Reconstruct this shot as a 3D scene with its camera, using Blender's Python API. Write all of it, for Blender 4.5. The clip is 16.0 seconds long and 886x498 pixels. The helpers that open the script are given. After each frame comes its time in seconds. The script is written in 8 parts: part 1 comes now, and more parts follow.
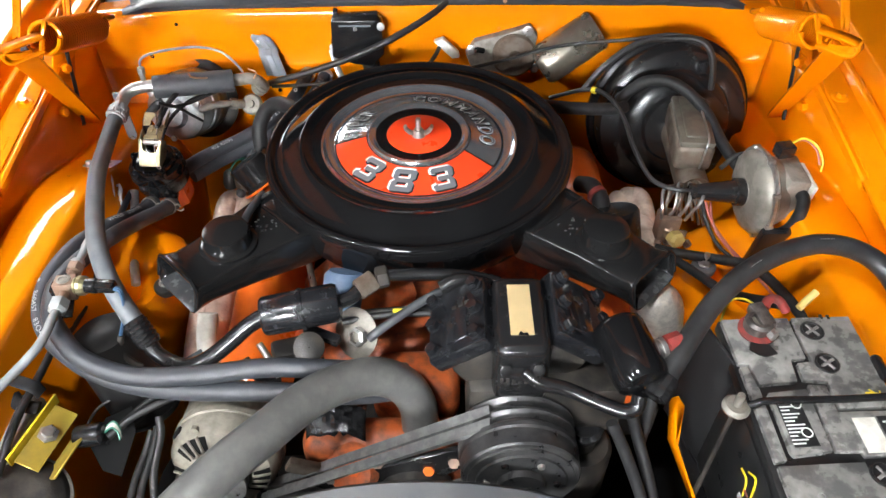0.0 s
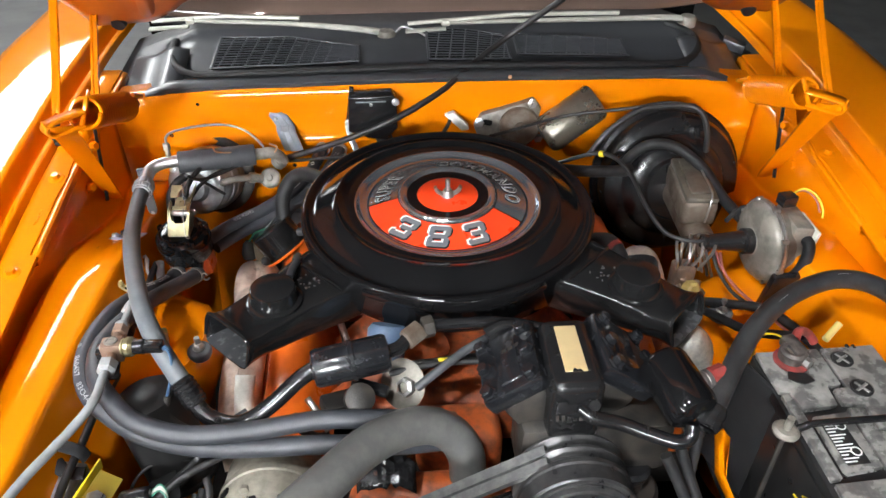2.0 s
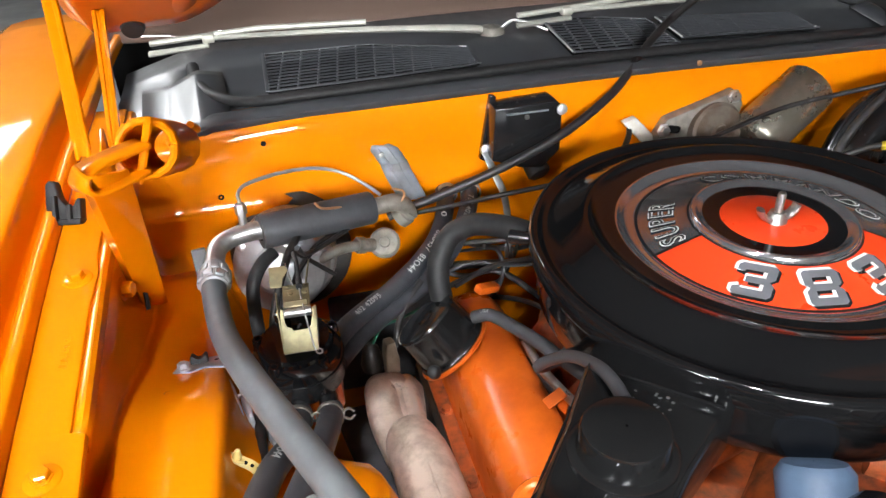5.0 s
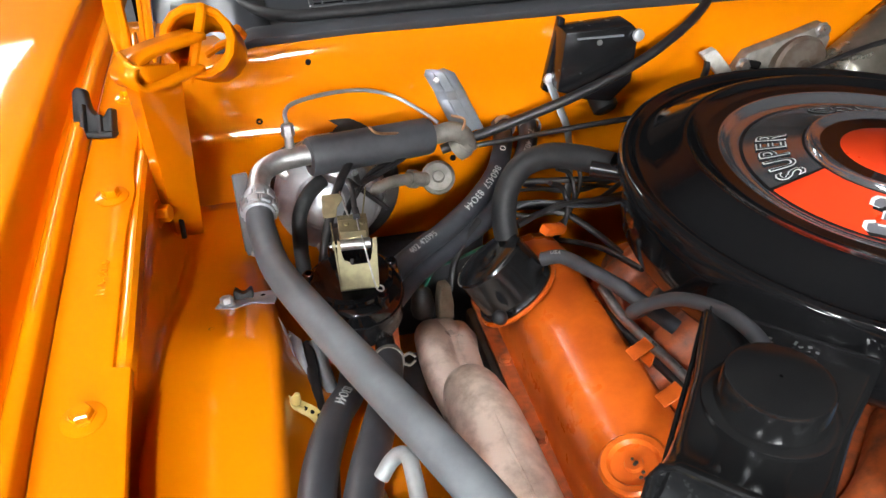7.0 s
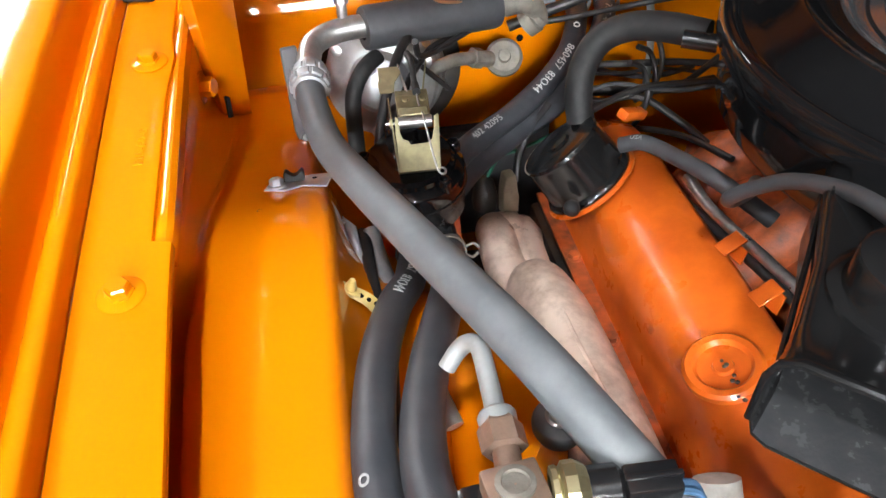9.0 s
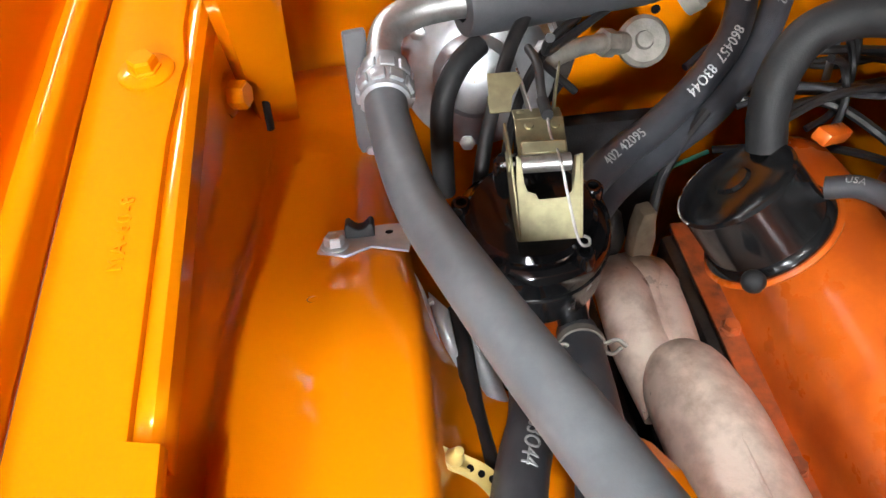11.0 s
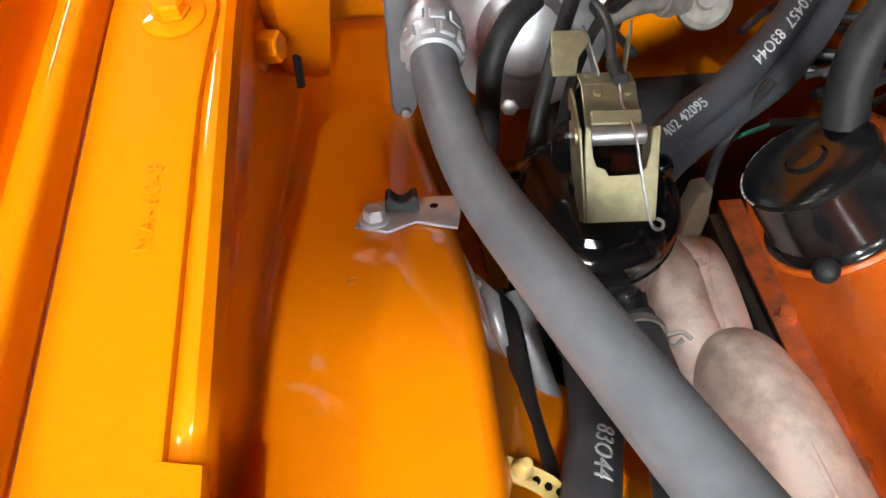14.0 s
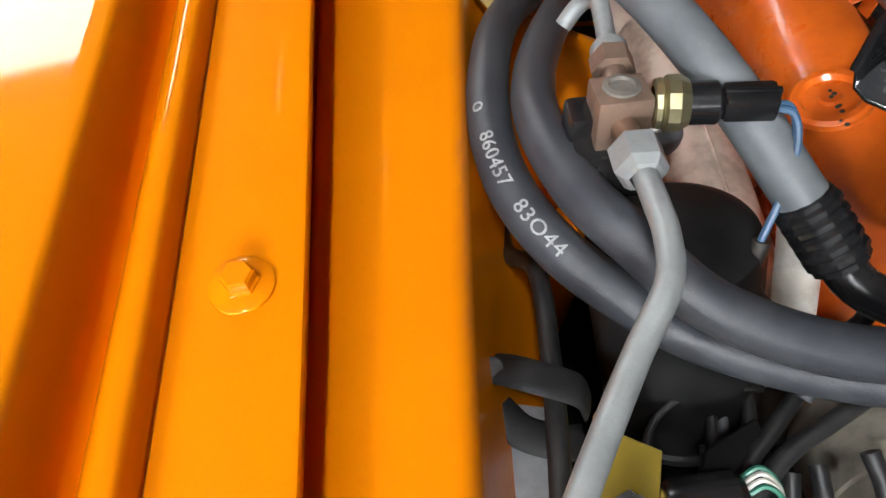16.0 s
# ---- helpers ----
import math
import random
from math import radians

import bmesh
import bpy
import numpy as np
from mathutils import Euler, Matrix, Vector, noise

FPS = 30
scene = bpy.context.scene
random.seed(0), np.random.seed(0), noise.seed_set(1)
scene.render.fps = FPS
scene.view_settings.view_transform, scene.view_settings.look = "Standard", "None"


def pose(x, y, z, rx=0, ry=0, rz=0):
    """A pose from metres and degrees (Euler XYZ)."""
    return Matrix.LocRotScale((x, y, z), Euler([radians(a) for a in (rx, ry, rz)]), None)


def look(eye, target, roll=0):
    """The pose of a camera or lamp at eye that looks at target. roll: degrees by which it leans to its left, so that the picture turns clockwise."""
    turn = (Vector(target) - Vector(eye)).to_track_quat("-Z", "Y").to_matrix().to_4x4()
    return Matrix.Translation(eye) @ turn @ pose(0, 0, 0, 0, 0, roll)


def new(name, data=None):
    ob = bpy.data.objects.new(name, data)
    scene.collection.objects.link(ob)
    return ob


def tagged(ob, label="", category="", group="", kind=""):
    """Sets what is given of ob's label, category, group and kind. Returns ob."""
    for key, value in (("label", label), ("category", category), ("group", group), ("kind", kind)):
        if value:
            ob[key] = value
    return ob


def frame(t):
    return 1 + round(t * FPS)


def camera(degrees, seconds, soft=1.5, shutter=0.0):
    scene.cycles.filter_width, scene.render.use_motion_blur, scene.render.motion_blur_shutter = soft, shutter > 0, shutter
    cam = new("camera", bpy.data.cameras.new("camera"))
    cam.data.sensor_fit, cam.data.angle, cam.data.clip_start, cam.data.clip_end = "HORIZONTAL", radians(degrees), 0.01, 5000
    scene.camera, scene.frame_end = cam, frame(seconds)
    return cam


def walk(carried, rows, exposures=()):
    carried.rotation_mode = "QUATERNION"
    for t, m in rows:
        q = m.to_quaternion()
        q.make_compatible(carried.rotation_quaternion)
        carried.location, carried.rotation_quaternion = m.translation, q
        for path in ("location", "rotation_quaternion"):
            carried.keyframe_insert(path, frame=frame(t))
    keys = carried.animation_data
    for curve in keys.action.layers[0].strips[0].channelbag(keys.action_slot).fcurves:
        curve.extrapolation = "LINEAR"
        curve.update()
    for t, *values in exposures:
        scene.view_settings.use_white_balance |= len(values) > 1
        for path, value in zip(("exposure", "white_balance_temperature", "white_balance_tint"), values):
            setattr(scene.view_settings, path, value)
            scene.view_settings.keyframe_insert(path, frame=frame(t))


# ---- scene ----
cam = camera(63.7, 16.0)
METRES, EYE, TILT, LEAN, TURN = 1.55, 1.45, -42.0, 0.0, 0.0
PATH = [
    (0, (0.023, -0.816, 1.558), (0.012, 0.602, 0.147), -0.7),
    (0.5, (0.021, -0.852, 1.591), (0.02, 0.608, 0.223), -0.7),
    (1, (0.011, -0.861, 1.592), (0.033, 0.639, 0.27), -0.4),
    (1.5, (-0.017, -0.869, 1.577), (0.042, 0.667, 0.298), -0.1),
    (2, (-0.083, -0.876, 1.543), (0.022, 0.708, 0.326), 0.1),
    (2.5, (-0.148, -0.8, 1.507), (0.019, 0.804, 0.323), 0.0),
    (3, (-0.2, -0.689, 1.482), (0.011, 0.94, 0.342), -0.9),
    (3.5, (-0.279, -0.638, 1.472), (0.01, 1.004, 0.367), -1.6),
    (4, (-0.355, -0.598, 1.431), (-0.017, 1.053, 0.354), -2.5),
    (4.5, (-0.407, -0.514, 1.346), (-0.031, 1.143, 0.29), -2.6),
    (7, (-0.495, -0.387, 1.222), (-0.122, 1.206, 0.071), -0.3),
    (7.5, (-0.505, -0.391, 1.217), (-0.131, 1.178, 0.034), 0.1),
    (8, (-0.5, -0.403, 1.204), (-0.165, 1.139, -0.024), -0.3),
    (8.3, (-0.501, -0.403, 1.207), (-0.187, 1.119, -0.052), -0.5),
    (8.5, (-0.503, -0.399, 1.206), (-0.214, 1.109, -0.076), -0.7),
    (9, (-0.501, -0.355, 1.169), (-0.301, 1.118, -0.169), -2.8),
    (9.5, (-0.515, -0.244, 1.146), (-0.404, 1.161, -0.273), -4.1),
    (10, (-0.522, -0.193, 1.124), (-0.432, 1.197, -0.311), -4.1),
    (12.5, (-0.537, -0.128, 1.103), (-0.444, 1.181, -0.407), -2.0),
    (13, (-0.545, -0.121, 1.094), (-0.436, 1.186, -0.416), -1.2),
    (13.5, (-0.545, -0.118, 1.093), (-0.456, 1.171, -0.434), -1.5),
    (14, (-0.55, -0.119, 1.091), (-0.468, 1.158, -0.446), -1.6),
    (14.5, (-0.556, -0.126, 1.095), (-0.499, 1.146, -0.447), -2.4),
    (15, (-0.543, -0.223, 1.106), (-0.55, 1.022, -0.459), -4.4),
    (15.5, (-0.535, -0.355, 1.113), (-0.598, 0.843, -0.487), -5.2),
    (16, (-0.527, -0.458, 1.116), (-0.596, 0.759, -0.469), -4.6),
]
walk(cam, [(t, look(eye, target, roll)) for t, eye, target, roll in PATH],
     exposures=[(0.0, 0.16), (2.0, -0.04), (4.5, 0.05), (7.0, -0.12), (9.0, 0.08), (10.0, 0.12), (12.5, 0.06), (14.0, 0.0), (15.0, -0.22), (15.5, -0.38), (16.0, -0.64)])

# ---- room light ----
world = bpy.data.worlds.new("World")
scene.world = world
world.use_nodes = True
world.node_tree.nodes["Background"].inputs["Color"].default_value = (0.80, 0.90, 1.0, 1)
world.node_tree.nodes["Background"].inputs["Strength"].default_value = 0.05


# ---- materials ----
def mat(name, base, other=None, rough=0.5, metal=0.0, coat=0.0, scale=30.0, amount=0.5, grain=0.0, grain_scale=600.0, wear=0.1, emit=0.0, spread=(0.42, 0.62)):
    """Paint, rubber or metal: two colours mixed by stains, gloss varied by the same stains, fine grain as relief."""
    m = bpy.data.materials.new(name)
    m.use_nodes = True
    nt = m.node_tree
    n, l = nt.nodes, nt.links
    b = n["Principled BSDF"]
    b.inputs["Metallic"].default_value = metal
    b.inputs["Coat Weight"].default_value = coat
    b.inputs["Coat Roughness"].default_value = 0.06
    co = n.new("ShaderNodeTexCoord")
    big = n.new("ShaderNodeTexNoise")
    big.inputs["Scale"].default_value, big.inputs["Detail"].default_value, big.inputs["Roughness"].default_value = scale, 8, 0.6
    l.new(co.outputs["Object"], big.inputs["Vector"])
    ramp = n.new("ShaderNodeMapRange")
    ramp.inputs["From Min"].default_value, ramp.inputs["From Max"].default_value = spread
    ramp.inputs["To Max"].default_value = amount
    l.new(big.outputs["Fac"], ramp.inputs["Value"])
    fine = n.new("ShaderNodeTexNoise")
    fine.inputs["Scale"].default_value, fine.inputs["Detail"].default_value = grain_scale, 4
    l.new(co.outputs["Object"], fine.inputs["Vector"])
    mix = n.new("ShaderNodeMix")
    mix.data_type = "RGBA"
    mix.inputs["A"].default_value = (*base, 1)
    mix.inputs["B"].default_value = (*(other or [c * 0.7 for c in base]), 1)
    l.new(ramp.outputs["Result"], mix.inputs["Factor"])
    l.new(mix.outputs["Result"], b.inputs["Base Color"])
    rr = n.new("ShaderNodeMapRange")
    rr.inputs["From Min"].default_value, rr.inputs["From Max"].default_value = 0.3, 0.7
    rr.inputs["To Min"].default_value, rr.inputs["To Max"].default_value = max(rough - wear, 0.03), min(rough + wear, 1)
    l.new(big.outputs["Fac"], rr.inputs["Value"])
    l.new(rr.outputs["Result"], b.inputs["Roughness"])
    if grain:
        bump = n.new("ShaderNodeBump")
        bump.inputs["Strength"].default_value, bump.inputs["Distance"].default_value = grain, 0.0006
        l.new(fine.outputs["Fac"], bump.inputs["Height"])
        l.new(bump.outputs["Normal"], b.inputs["Normal"])
    if emit:
        b.inputs["Emission Color"].default_value = (*base, 1)
        b.inputs["Emission Strength"].default_value = emit
    return m


ORANGE = mat("orange_body_paint", (0.82, 0.232, 0.001), (0.78, 0.212, 0.001), 0.50, 0, 0.7, 9, 0.6, 0.05, 900, 0.06)
ORANGE.node_tree.nodes["Principled BSDF"].inputs["Specular IOR Level"].default_value = 0.02
ORANGE.node_tree.nodes["Principled BSDF"].inputs["Coat Roughness"].default_value = 0.06
ENGINE = mat("engine_paint", (0.70, 0.132, 0.011), (0.52, 0.084, 0.008), 0.32, 0, 0.25, 22, 0.7, 0.10, 300, 0.1)
GLOSS = mat("gloss_black_paint", (0.005, 0.005, 0.0055), (0.008, 0.008, 0.0085), 0.08, 0, 0.0, 14, 0.6, 0.03, 900, 0.03)
GLOSS.node_tree.nodes["Principled BSDF"].inputs["Specular IOR Level"].default_value = 0.4
SEMI = mat("semi_gloss_black_paint", (0.008, 0.008, 0.0085), (0.013, 0.013, 0.013), 0.13, 0, 0.0, 40, 0.6, 0.08, 900, 0.04)
SATIN = mat("satin_black_paint", (0.009, 0.009, 0.010), (0.016, 0.0155, 0.015), 0.23, 0, 0.0, 50, 0.5, 0.10, 700, 0.06)
# grimy iron; on the block and head edge it stands for deep shade
SOOT = mat("grime_and_shade_black", (0.016, 0.015, 0.014), (0.05, 0.042, 0.034), 0.5, 0.1, 0, 45, 0.8, 0.5, 400, 0.15)
COWLM = mat("cowl_black_paint", (0.044, 0.047, 0.053), (0.062, 0.065, 0.071), 0.36, 0, 0.15, 40, 0.5, 0.08, 500, 0.05)
RUBBER = mat("grey_black_rubber", (0.045, 0.047, 0.052), (0.070, 0.072, 0.078), 0.52, 0, 0, 60, 0.6, 0.25, 900, 0.08)
HOSEGREY = mat("dusty_grey_hose", (0.102, 0.112, 0.120), (0.172, 0.184, 0.193), 0.52, 0, 0, 40, 0.45, 0.15, 1200, 0.08)
HEATER = mat("heater_hose_rubber", (0.032, 0.035, 0.042), (0.06, 0.063, 0.07), 0.45, 0, 0, 50, 0.6, 0.35, 1400, 0.08)
RADHOSE = mat("radiator_hose_rubber", (0.088, 0.088, 0.085), (0.135, 0.133, 0.125), 0.40, 0, 0, 40, 0.7, 0.4, 900, 0.08)
GOODHOSE = mat("scuffed_black_hose", (0.016, 0.0165, 0.017), (0.040, 0.040, 0.041), 0.38, 0, 0, 45, 0.6, 0.3, 900, 0.08)
BLACKRUB = mat("black_rubber", (0.014, 0.014, 0.015), (0.03, 0.03, 0.03), 0.55, 0, 0, 70, 0.6, 0.25, 800, 0.1)
BLACKRUB.node_tree.nodes["Principled BSDF"].inputs["Specular IOR Level"].default_value = 0.25
WIRE = mat("black_wire_sleeve", (0.012, 0.012, 0.013), (0.03, 0.028, 0.026), 0.42, 0, 0, 90, 0.6, 0.2, 900, 0.1)
ALU = mat("dull_aluminium", (0.52, 0.52, 0.50), (0.34, 0.33, 0.31), 0.38, 0.85, 0, 60, 0.7, 0.3, 700, 0.12)
STEEL = mat("plain_steel", (0.48, 0.48, 0.47), (0.28, 0.25, 0.22), 0.36, 0.9, 0, 80, 0.6, 0.2, 900, 0.12)
CHROME = mat("spun_bright_metal", (0.62, 0.62, 0.64), (0.52, 0.52, 0.54), 0.13, 0.92, 0, 30, 0.4, 0.04, 900, 0.05)
GALV = mat("galvanised_grey", (0.50, 0.52, 0.53), (0.34, 0.36, 0.38), 0.42, 0.6, 0, 45, 0.7, 0.15, 700, 0.1)
ZINC = mat("yellow_zinc_steel", (0.42, 0.38, 0.22), (0.28, 0.26, 0.16), 0.39, 0.9, 0, 70, 0.8, 0.1, 900, 0.1)
CAST = mat("heat_stained_cast_iron", (0.77, 0.645, 0.54), (0.29, 0.185, 0.125), 0.38, 0.25, 0, 34, 0.85, 0.9, 240, 0.12, spread=(0.44, 0.74))
TERMM = mat("corroded_dark_lead", (0.055, 0.048, 0.044), (0.15, 0.13, 0.12), 0.45, 0.4, 0, 90, 0.8, 0.4, 500, 0.12)
MASTERM = mat("brown_grey_casting", (0.145, 0.130, 0.105), (0.085, 0.074, 0.058), 0.42, 0.35, 0, 45, 0.8, 0.4, 350, 0.12)
BARRELM = mat("dull_motor_can", (0.27, 0.25, 0.205), (0.19, 0.17, 0.135), 0.30, 0.75, 0, 35, 0.7, 0.1, 600, 0.08)
PLUGM = mat("yellowed_brown_plastic", (0.20, 0.165, 0.115), (0.13, 0.10, 0.07), 0.42, 0, 0, 60, 0.8, 0.2, 500, 0.1)
TUBEGREY = mat("dull_grey_tube", (0.29, 0.305, 0.305), (0.21, 0.22, 0.22), 0.46, 0.25, 0, 45, 0.7, 0.15, 700, 0.08)
GREYCAST = mat("grey_cast_aluminium", (0.25, 0.232, 0.200), (0.15, 0.135, 0.115), 0.55, 0.35, 0, 50, 0.8, 0.5, 300, 0.12)
RUSTY = mat("rust_stained_steel", (0.175, 0.145, 0.118), (0.11, 0.075, 0.052), 0.55, 0.5, 0, 40, 0.8, 0.4, 400, 0.15)
PUMP = mat("grimy_engine_paint", (0.50, 0.105, 0.024), (0.10, 0.048, 0.030), 0.5, 0, 0, 55, 0.9, 0.4, 300, 0.15, spread=(0.40, 0.70))
DUSTY = mat("dusty_black_steel", (0.020, 0.020, 0.021), (0.052, 0.051, 0.050), 0.34, 0, 0, 60, 0.8, 0.2, 500, 0.1)
BRASS = mat("brown_brass", (0.30, 0.20, 0.145), (0.20, 0.14, 0.11), 0.5, 0.6, 0, 60, 0.7, 0.3, 500, 0.1)
COPPER = mat("copper_tube", (0.55, 0.30, 0.16), (0.38, 0.22, 0.14), 0.4, 0.8, 0, 60, 0.6, 0.1, 900, 0.1)
RED = mat("red_decal", (0.80, 0.055, 0.012), (0.74, 0.045, 0.010), 0.30, 0, 0.5, 30, 0.5, 0, 600, 0.05)
GREYINK = mat("dark_grey_print", (0.13, 0.135, 0.15), (0.17, 0.17, 0.185), 0.34, 0.1, 0.3, 60, 0.5, 0, 900, 0.05)
BRUSHED = mat("brushed_grey_foil", (0.58, 0.585, 0.61), (0.53, 0.53, 0.56), 0.15, 0.92, 0.0, 12, 0.4, 0, 900, 0.02)
BLACKINK = mat("black_print", (0.01, 0.01, 0.011), (0.014, 0.014, 0.014), 0.4, 0, 0, 60, 0.5, 0, 900, 0.05)
BLACKINK.node_tree.nodes["Principled BSDF"].inputs["Specular IOR Level"].default_value = 0.2
PRINTINK = mat("chalky_white_print", (0.62, 0.63, 0.63), (0.30, 0.31, 0.31), 0.5, 0, 0, 260, 0.8, 0, 900, 0.05)
CLIPGREY = mat("dull_grey_coated_steel", (0.27, 0.29, 0.32), (0.20, 0.215, 0.235), 0.45, 0.2, 0, 40, 0.7, 0.1, 600, 0.1)
HEADM = mat("oily_black_casting", (0.009, 0.0095, 0.0115), (0.022, 0.023, 0.026), 0.24, 0.1, 0.3, 60, 0.5, 0.25, 500, 0.06)
WHITEINK = mat("white_print", (0.78, 0.78, 0.76), (0.62, 0.62, 0.62), 0.5, 0, 0, 120, 0.6, 0, 900, 0.05)
FADEDINK = mat("faded_white_print", (0.36, 0.37, 0.37), (0.20, 0.21, 0.21), 0.5, 0, 0, 300, 0.8, 0, 900, 0.05)
CREAM = mat("gold_foil_plate", (0.72, 0.55, 0.28), (0.60, 0.46, 0.25), 0.40, 0.3, 0, 30, 0.5, 0.1, 500, 0.1)
OLDGOLD = mat("dull_gold_plating", (0.42, 0.30, 0.045), (0.30, 0.22, 0.05), 0.42, 0.5, 0, 40, 0.7, 0.1, 500, 0.1)
YELLOW = mat("yellow_paint", (0.78, 0.58, 0.02), (0.50, 0.38, 0.03), 0.45, 0, 0.1, 30, 0.7, 0.1, 500, 0.1)
NYLON = mat("yellowed_nylon", (0.50, 0.37, 0.12), (0.40, 0.29, 0.10), 0.42, 0, 0, 50, 0.5, 0.1, 500, 0.05)
WHITEPL = mat("off_white_plastic", (0.66, 0.64, 0.58), (0.45, 0.42, 0.36), 0.5, 0, 0, 60, 0.7, 0.1, 500, 0.1)
FOIL = mat("crumpled_foil_duct", (0.78, 0.74, 0.66), (0.55, 0.52, 0.47), 0.42, 0.55, 0, 120, 0.8, 0.9, 160, 0.1)
BATTERY = mat("dusty_battery_case", (0.105, 0.104, 0.101), (0.30, 0.29, 0.272), 0.28, 0, 0.15, 38, 0.9, 0.2, 500, 0.12, spread=(0.40, 0.68))
BATDARK = mat("battery_label_black", (0.010, 0.010, 0.0105), (0.022, 0.022, 0.022), 0.34, 0, 0.2, 40, 0.6, 0.05, 500, 0.08)
REDPL = mat("faded_red_plastic", (0.24, 0.035, 0.03), (0.12, 0.04, 0.035), 0.5, 0, 0, 80, 0.8, 0.2, 500, 0.1)
BLUEPL = mat("blue_grey_plastic", (0.13, 0.20, 0.32), (0.10, 0.15, 0.23), 0.45, 0, 0, 60, 0.6, 0.1, 500, 0.1)
BLUEWIRE = mat("blue_wire_sleeve", (0.04, 0.10, 0.19), (0.05, 0.08, 0.12), 0.4, 0, 0, 60, 0.6, 0.1, 500, 0.1)
GREENWIRE = mat("green_wire_sleeve", (0.03, 0.20, 0.13), (0.04, 0.13, 0.09), 0.4, 0, 0, 60, 0.6, 0.1, 500, 0.1)
REDWIRE = mat("pink_wire_sleeve", (0.40, 0.10, 0.08), (0.25, 0.08, 0.07), 0.45, 0, 0, 60, 0.6, 0.1, 500, 0.1)
BELT = mat("belt_rubber", (0.10, 0.10, 0.10), (0.17, 0.17, 0.165), 0.55, 0, 0, 90, 0.8, 0.4, 700, 0.1)
ALTM = mat("dusty_alternator_casting", (0.23, 0.212, 0.172), (0.15, 0.135, 0.108), 0.6, 0.1, 0, 55, 0.8, 0.5, 350, 0.1)
SHROUD = mat("dusty_dark_shroud", (0.105, 0.11, 0.118), (0.15, 0.15, 0.15), 0.5, 0, 0, 18, 0.6, 0.15, 500, 0.08)
ARM = mat("dull_silver_paint", (0.50, 0.49, 0.43), (0.38, 0.37, 0.33), 0.42, 0.3, 0, 40, 0.6, 0.1, 600, 0.1)
# snorkel black lightened: the sheen inside the mouth put into the colour
MOUTHM = mat("sheen_lightened_black", (0.042, 0.043, 0.046), (0.075, 0.076, 0.078), 0.24, 0.2, 0, 60, 0.7, 0.2, 500, 0.1)
DRIERM = mat("matt_black_canister", (0.010, 0.010, 0.0105), (0.024, 0.023, 0.022), 0.48, 0, 0, 30, 0.7, 0.2, 500, 0.1)
FELT = mat("black_felt_pad", (0.045, 0.046, 0.050), (0.085, 0.085, 0.088), 0.9, 0, 0, 25, 0.7, 1.0, 700, 0.05)
# body orange made darker: the dimmer light under the hood is in the colour
UNDERHOOD = mat("shaded_body_orange", (0.60, 0.145, 0.008), (0.50, 0.115, 0.007), 0.38, 0, 0.4, 8, 0.7, 0.05, 600, 0.1)
SEALER = mat("pale_seam_sealer", (0.50, 0.46, 0.43), (0.55, 0.22, 0.06), 0.42, 0.2, 0.1, 60, 0.7, 0.3, 300, 0.1)
CONCRETE = mat("dark_grey_floor", (0.085, 0.084, 0.082), (0.065, 0.065, 0.064), 0.6, 0, 0, 3, 0.7, 0.2, 60, 0.1)
WALLP = mat("dark_wall_paint", (0.035, 0.035, 0.037), (0.03, 0.03, 0.03), 0.8, 0, 0, 2, 0.6, 0.1, 60, 0.05)
PANEL = mat("lamp_diffuser", (0.95, 0.98, 1.0), (0.95, 0.98, 1.0), 0.5, emit=150.0)
PANELHOT = mat("bright_lamp_diffuser", (0.95, 0.98, 1.0), (0.95, 0.98, 1.0), 0.5, emit=1400.0)
PANELDIM = mat("dim_lamp_diffuser", (0.97, 0.99, 1.0), (0.97, 0.99, 1.0), 0.5, emit=23.0)
WALLW = mat("grey_wall_paint", (0.13, 0.13, 0.13), (0.10, 0.10, 0.10), 0.8, 0, 0, 2, 0.6, 0.1, 60, 0.05)
# near black: shade inside holes, slots and cabin as colour; also black rubber
DARK = mat("shade_and_rubber_black", (0.007, 0.007, 0.007), (0.012, 0.012, 0.012), 0.8, 0, 0, 10, 0.5)
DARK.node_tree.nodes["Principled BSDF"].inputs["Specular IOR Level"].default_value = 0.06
DRIERM.node_tree.nodes["Principled BSDF"].inputs["Specular IOR Level"].default_value = 0.2
GLASS = bpy.data.materials.new("brown_reflection_glass")
GLASS.use_nodes = True
# brown base colour stands in for the hood's reflection, not a tint
GLASS.node_tree.nodes["Principled BSDF"].inputs["Base Color"].default_value = (0.115, 0.078, 0.062, 1)
GLASS.node_tree.nodes["Principled BSDF"].inputs["Roughness"].default_value = 0.03
GLASS.node_tree.nodes["Principled BSDF"].inputs["Transmission Weight"].default_value = 0.1
GLASS.node_tree.nodes["Principled BSDF"].inputs["IOR"].default_value = 1.75


# ---- mesh helpers ----
def thing(name, label, category, loc=(0, 0, 0), group="", kind=""):
    return tagged(_at(new(name), loc), label, category, group, kind)


def _at(ob, loc):
    ob.location = loc
    ob.empty_display_size = 0.02
    return ob


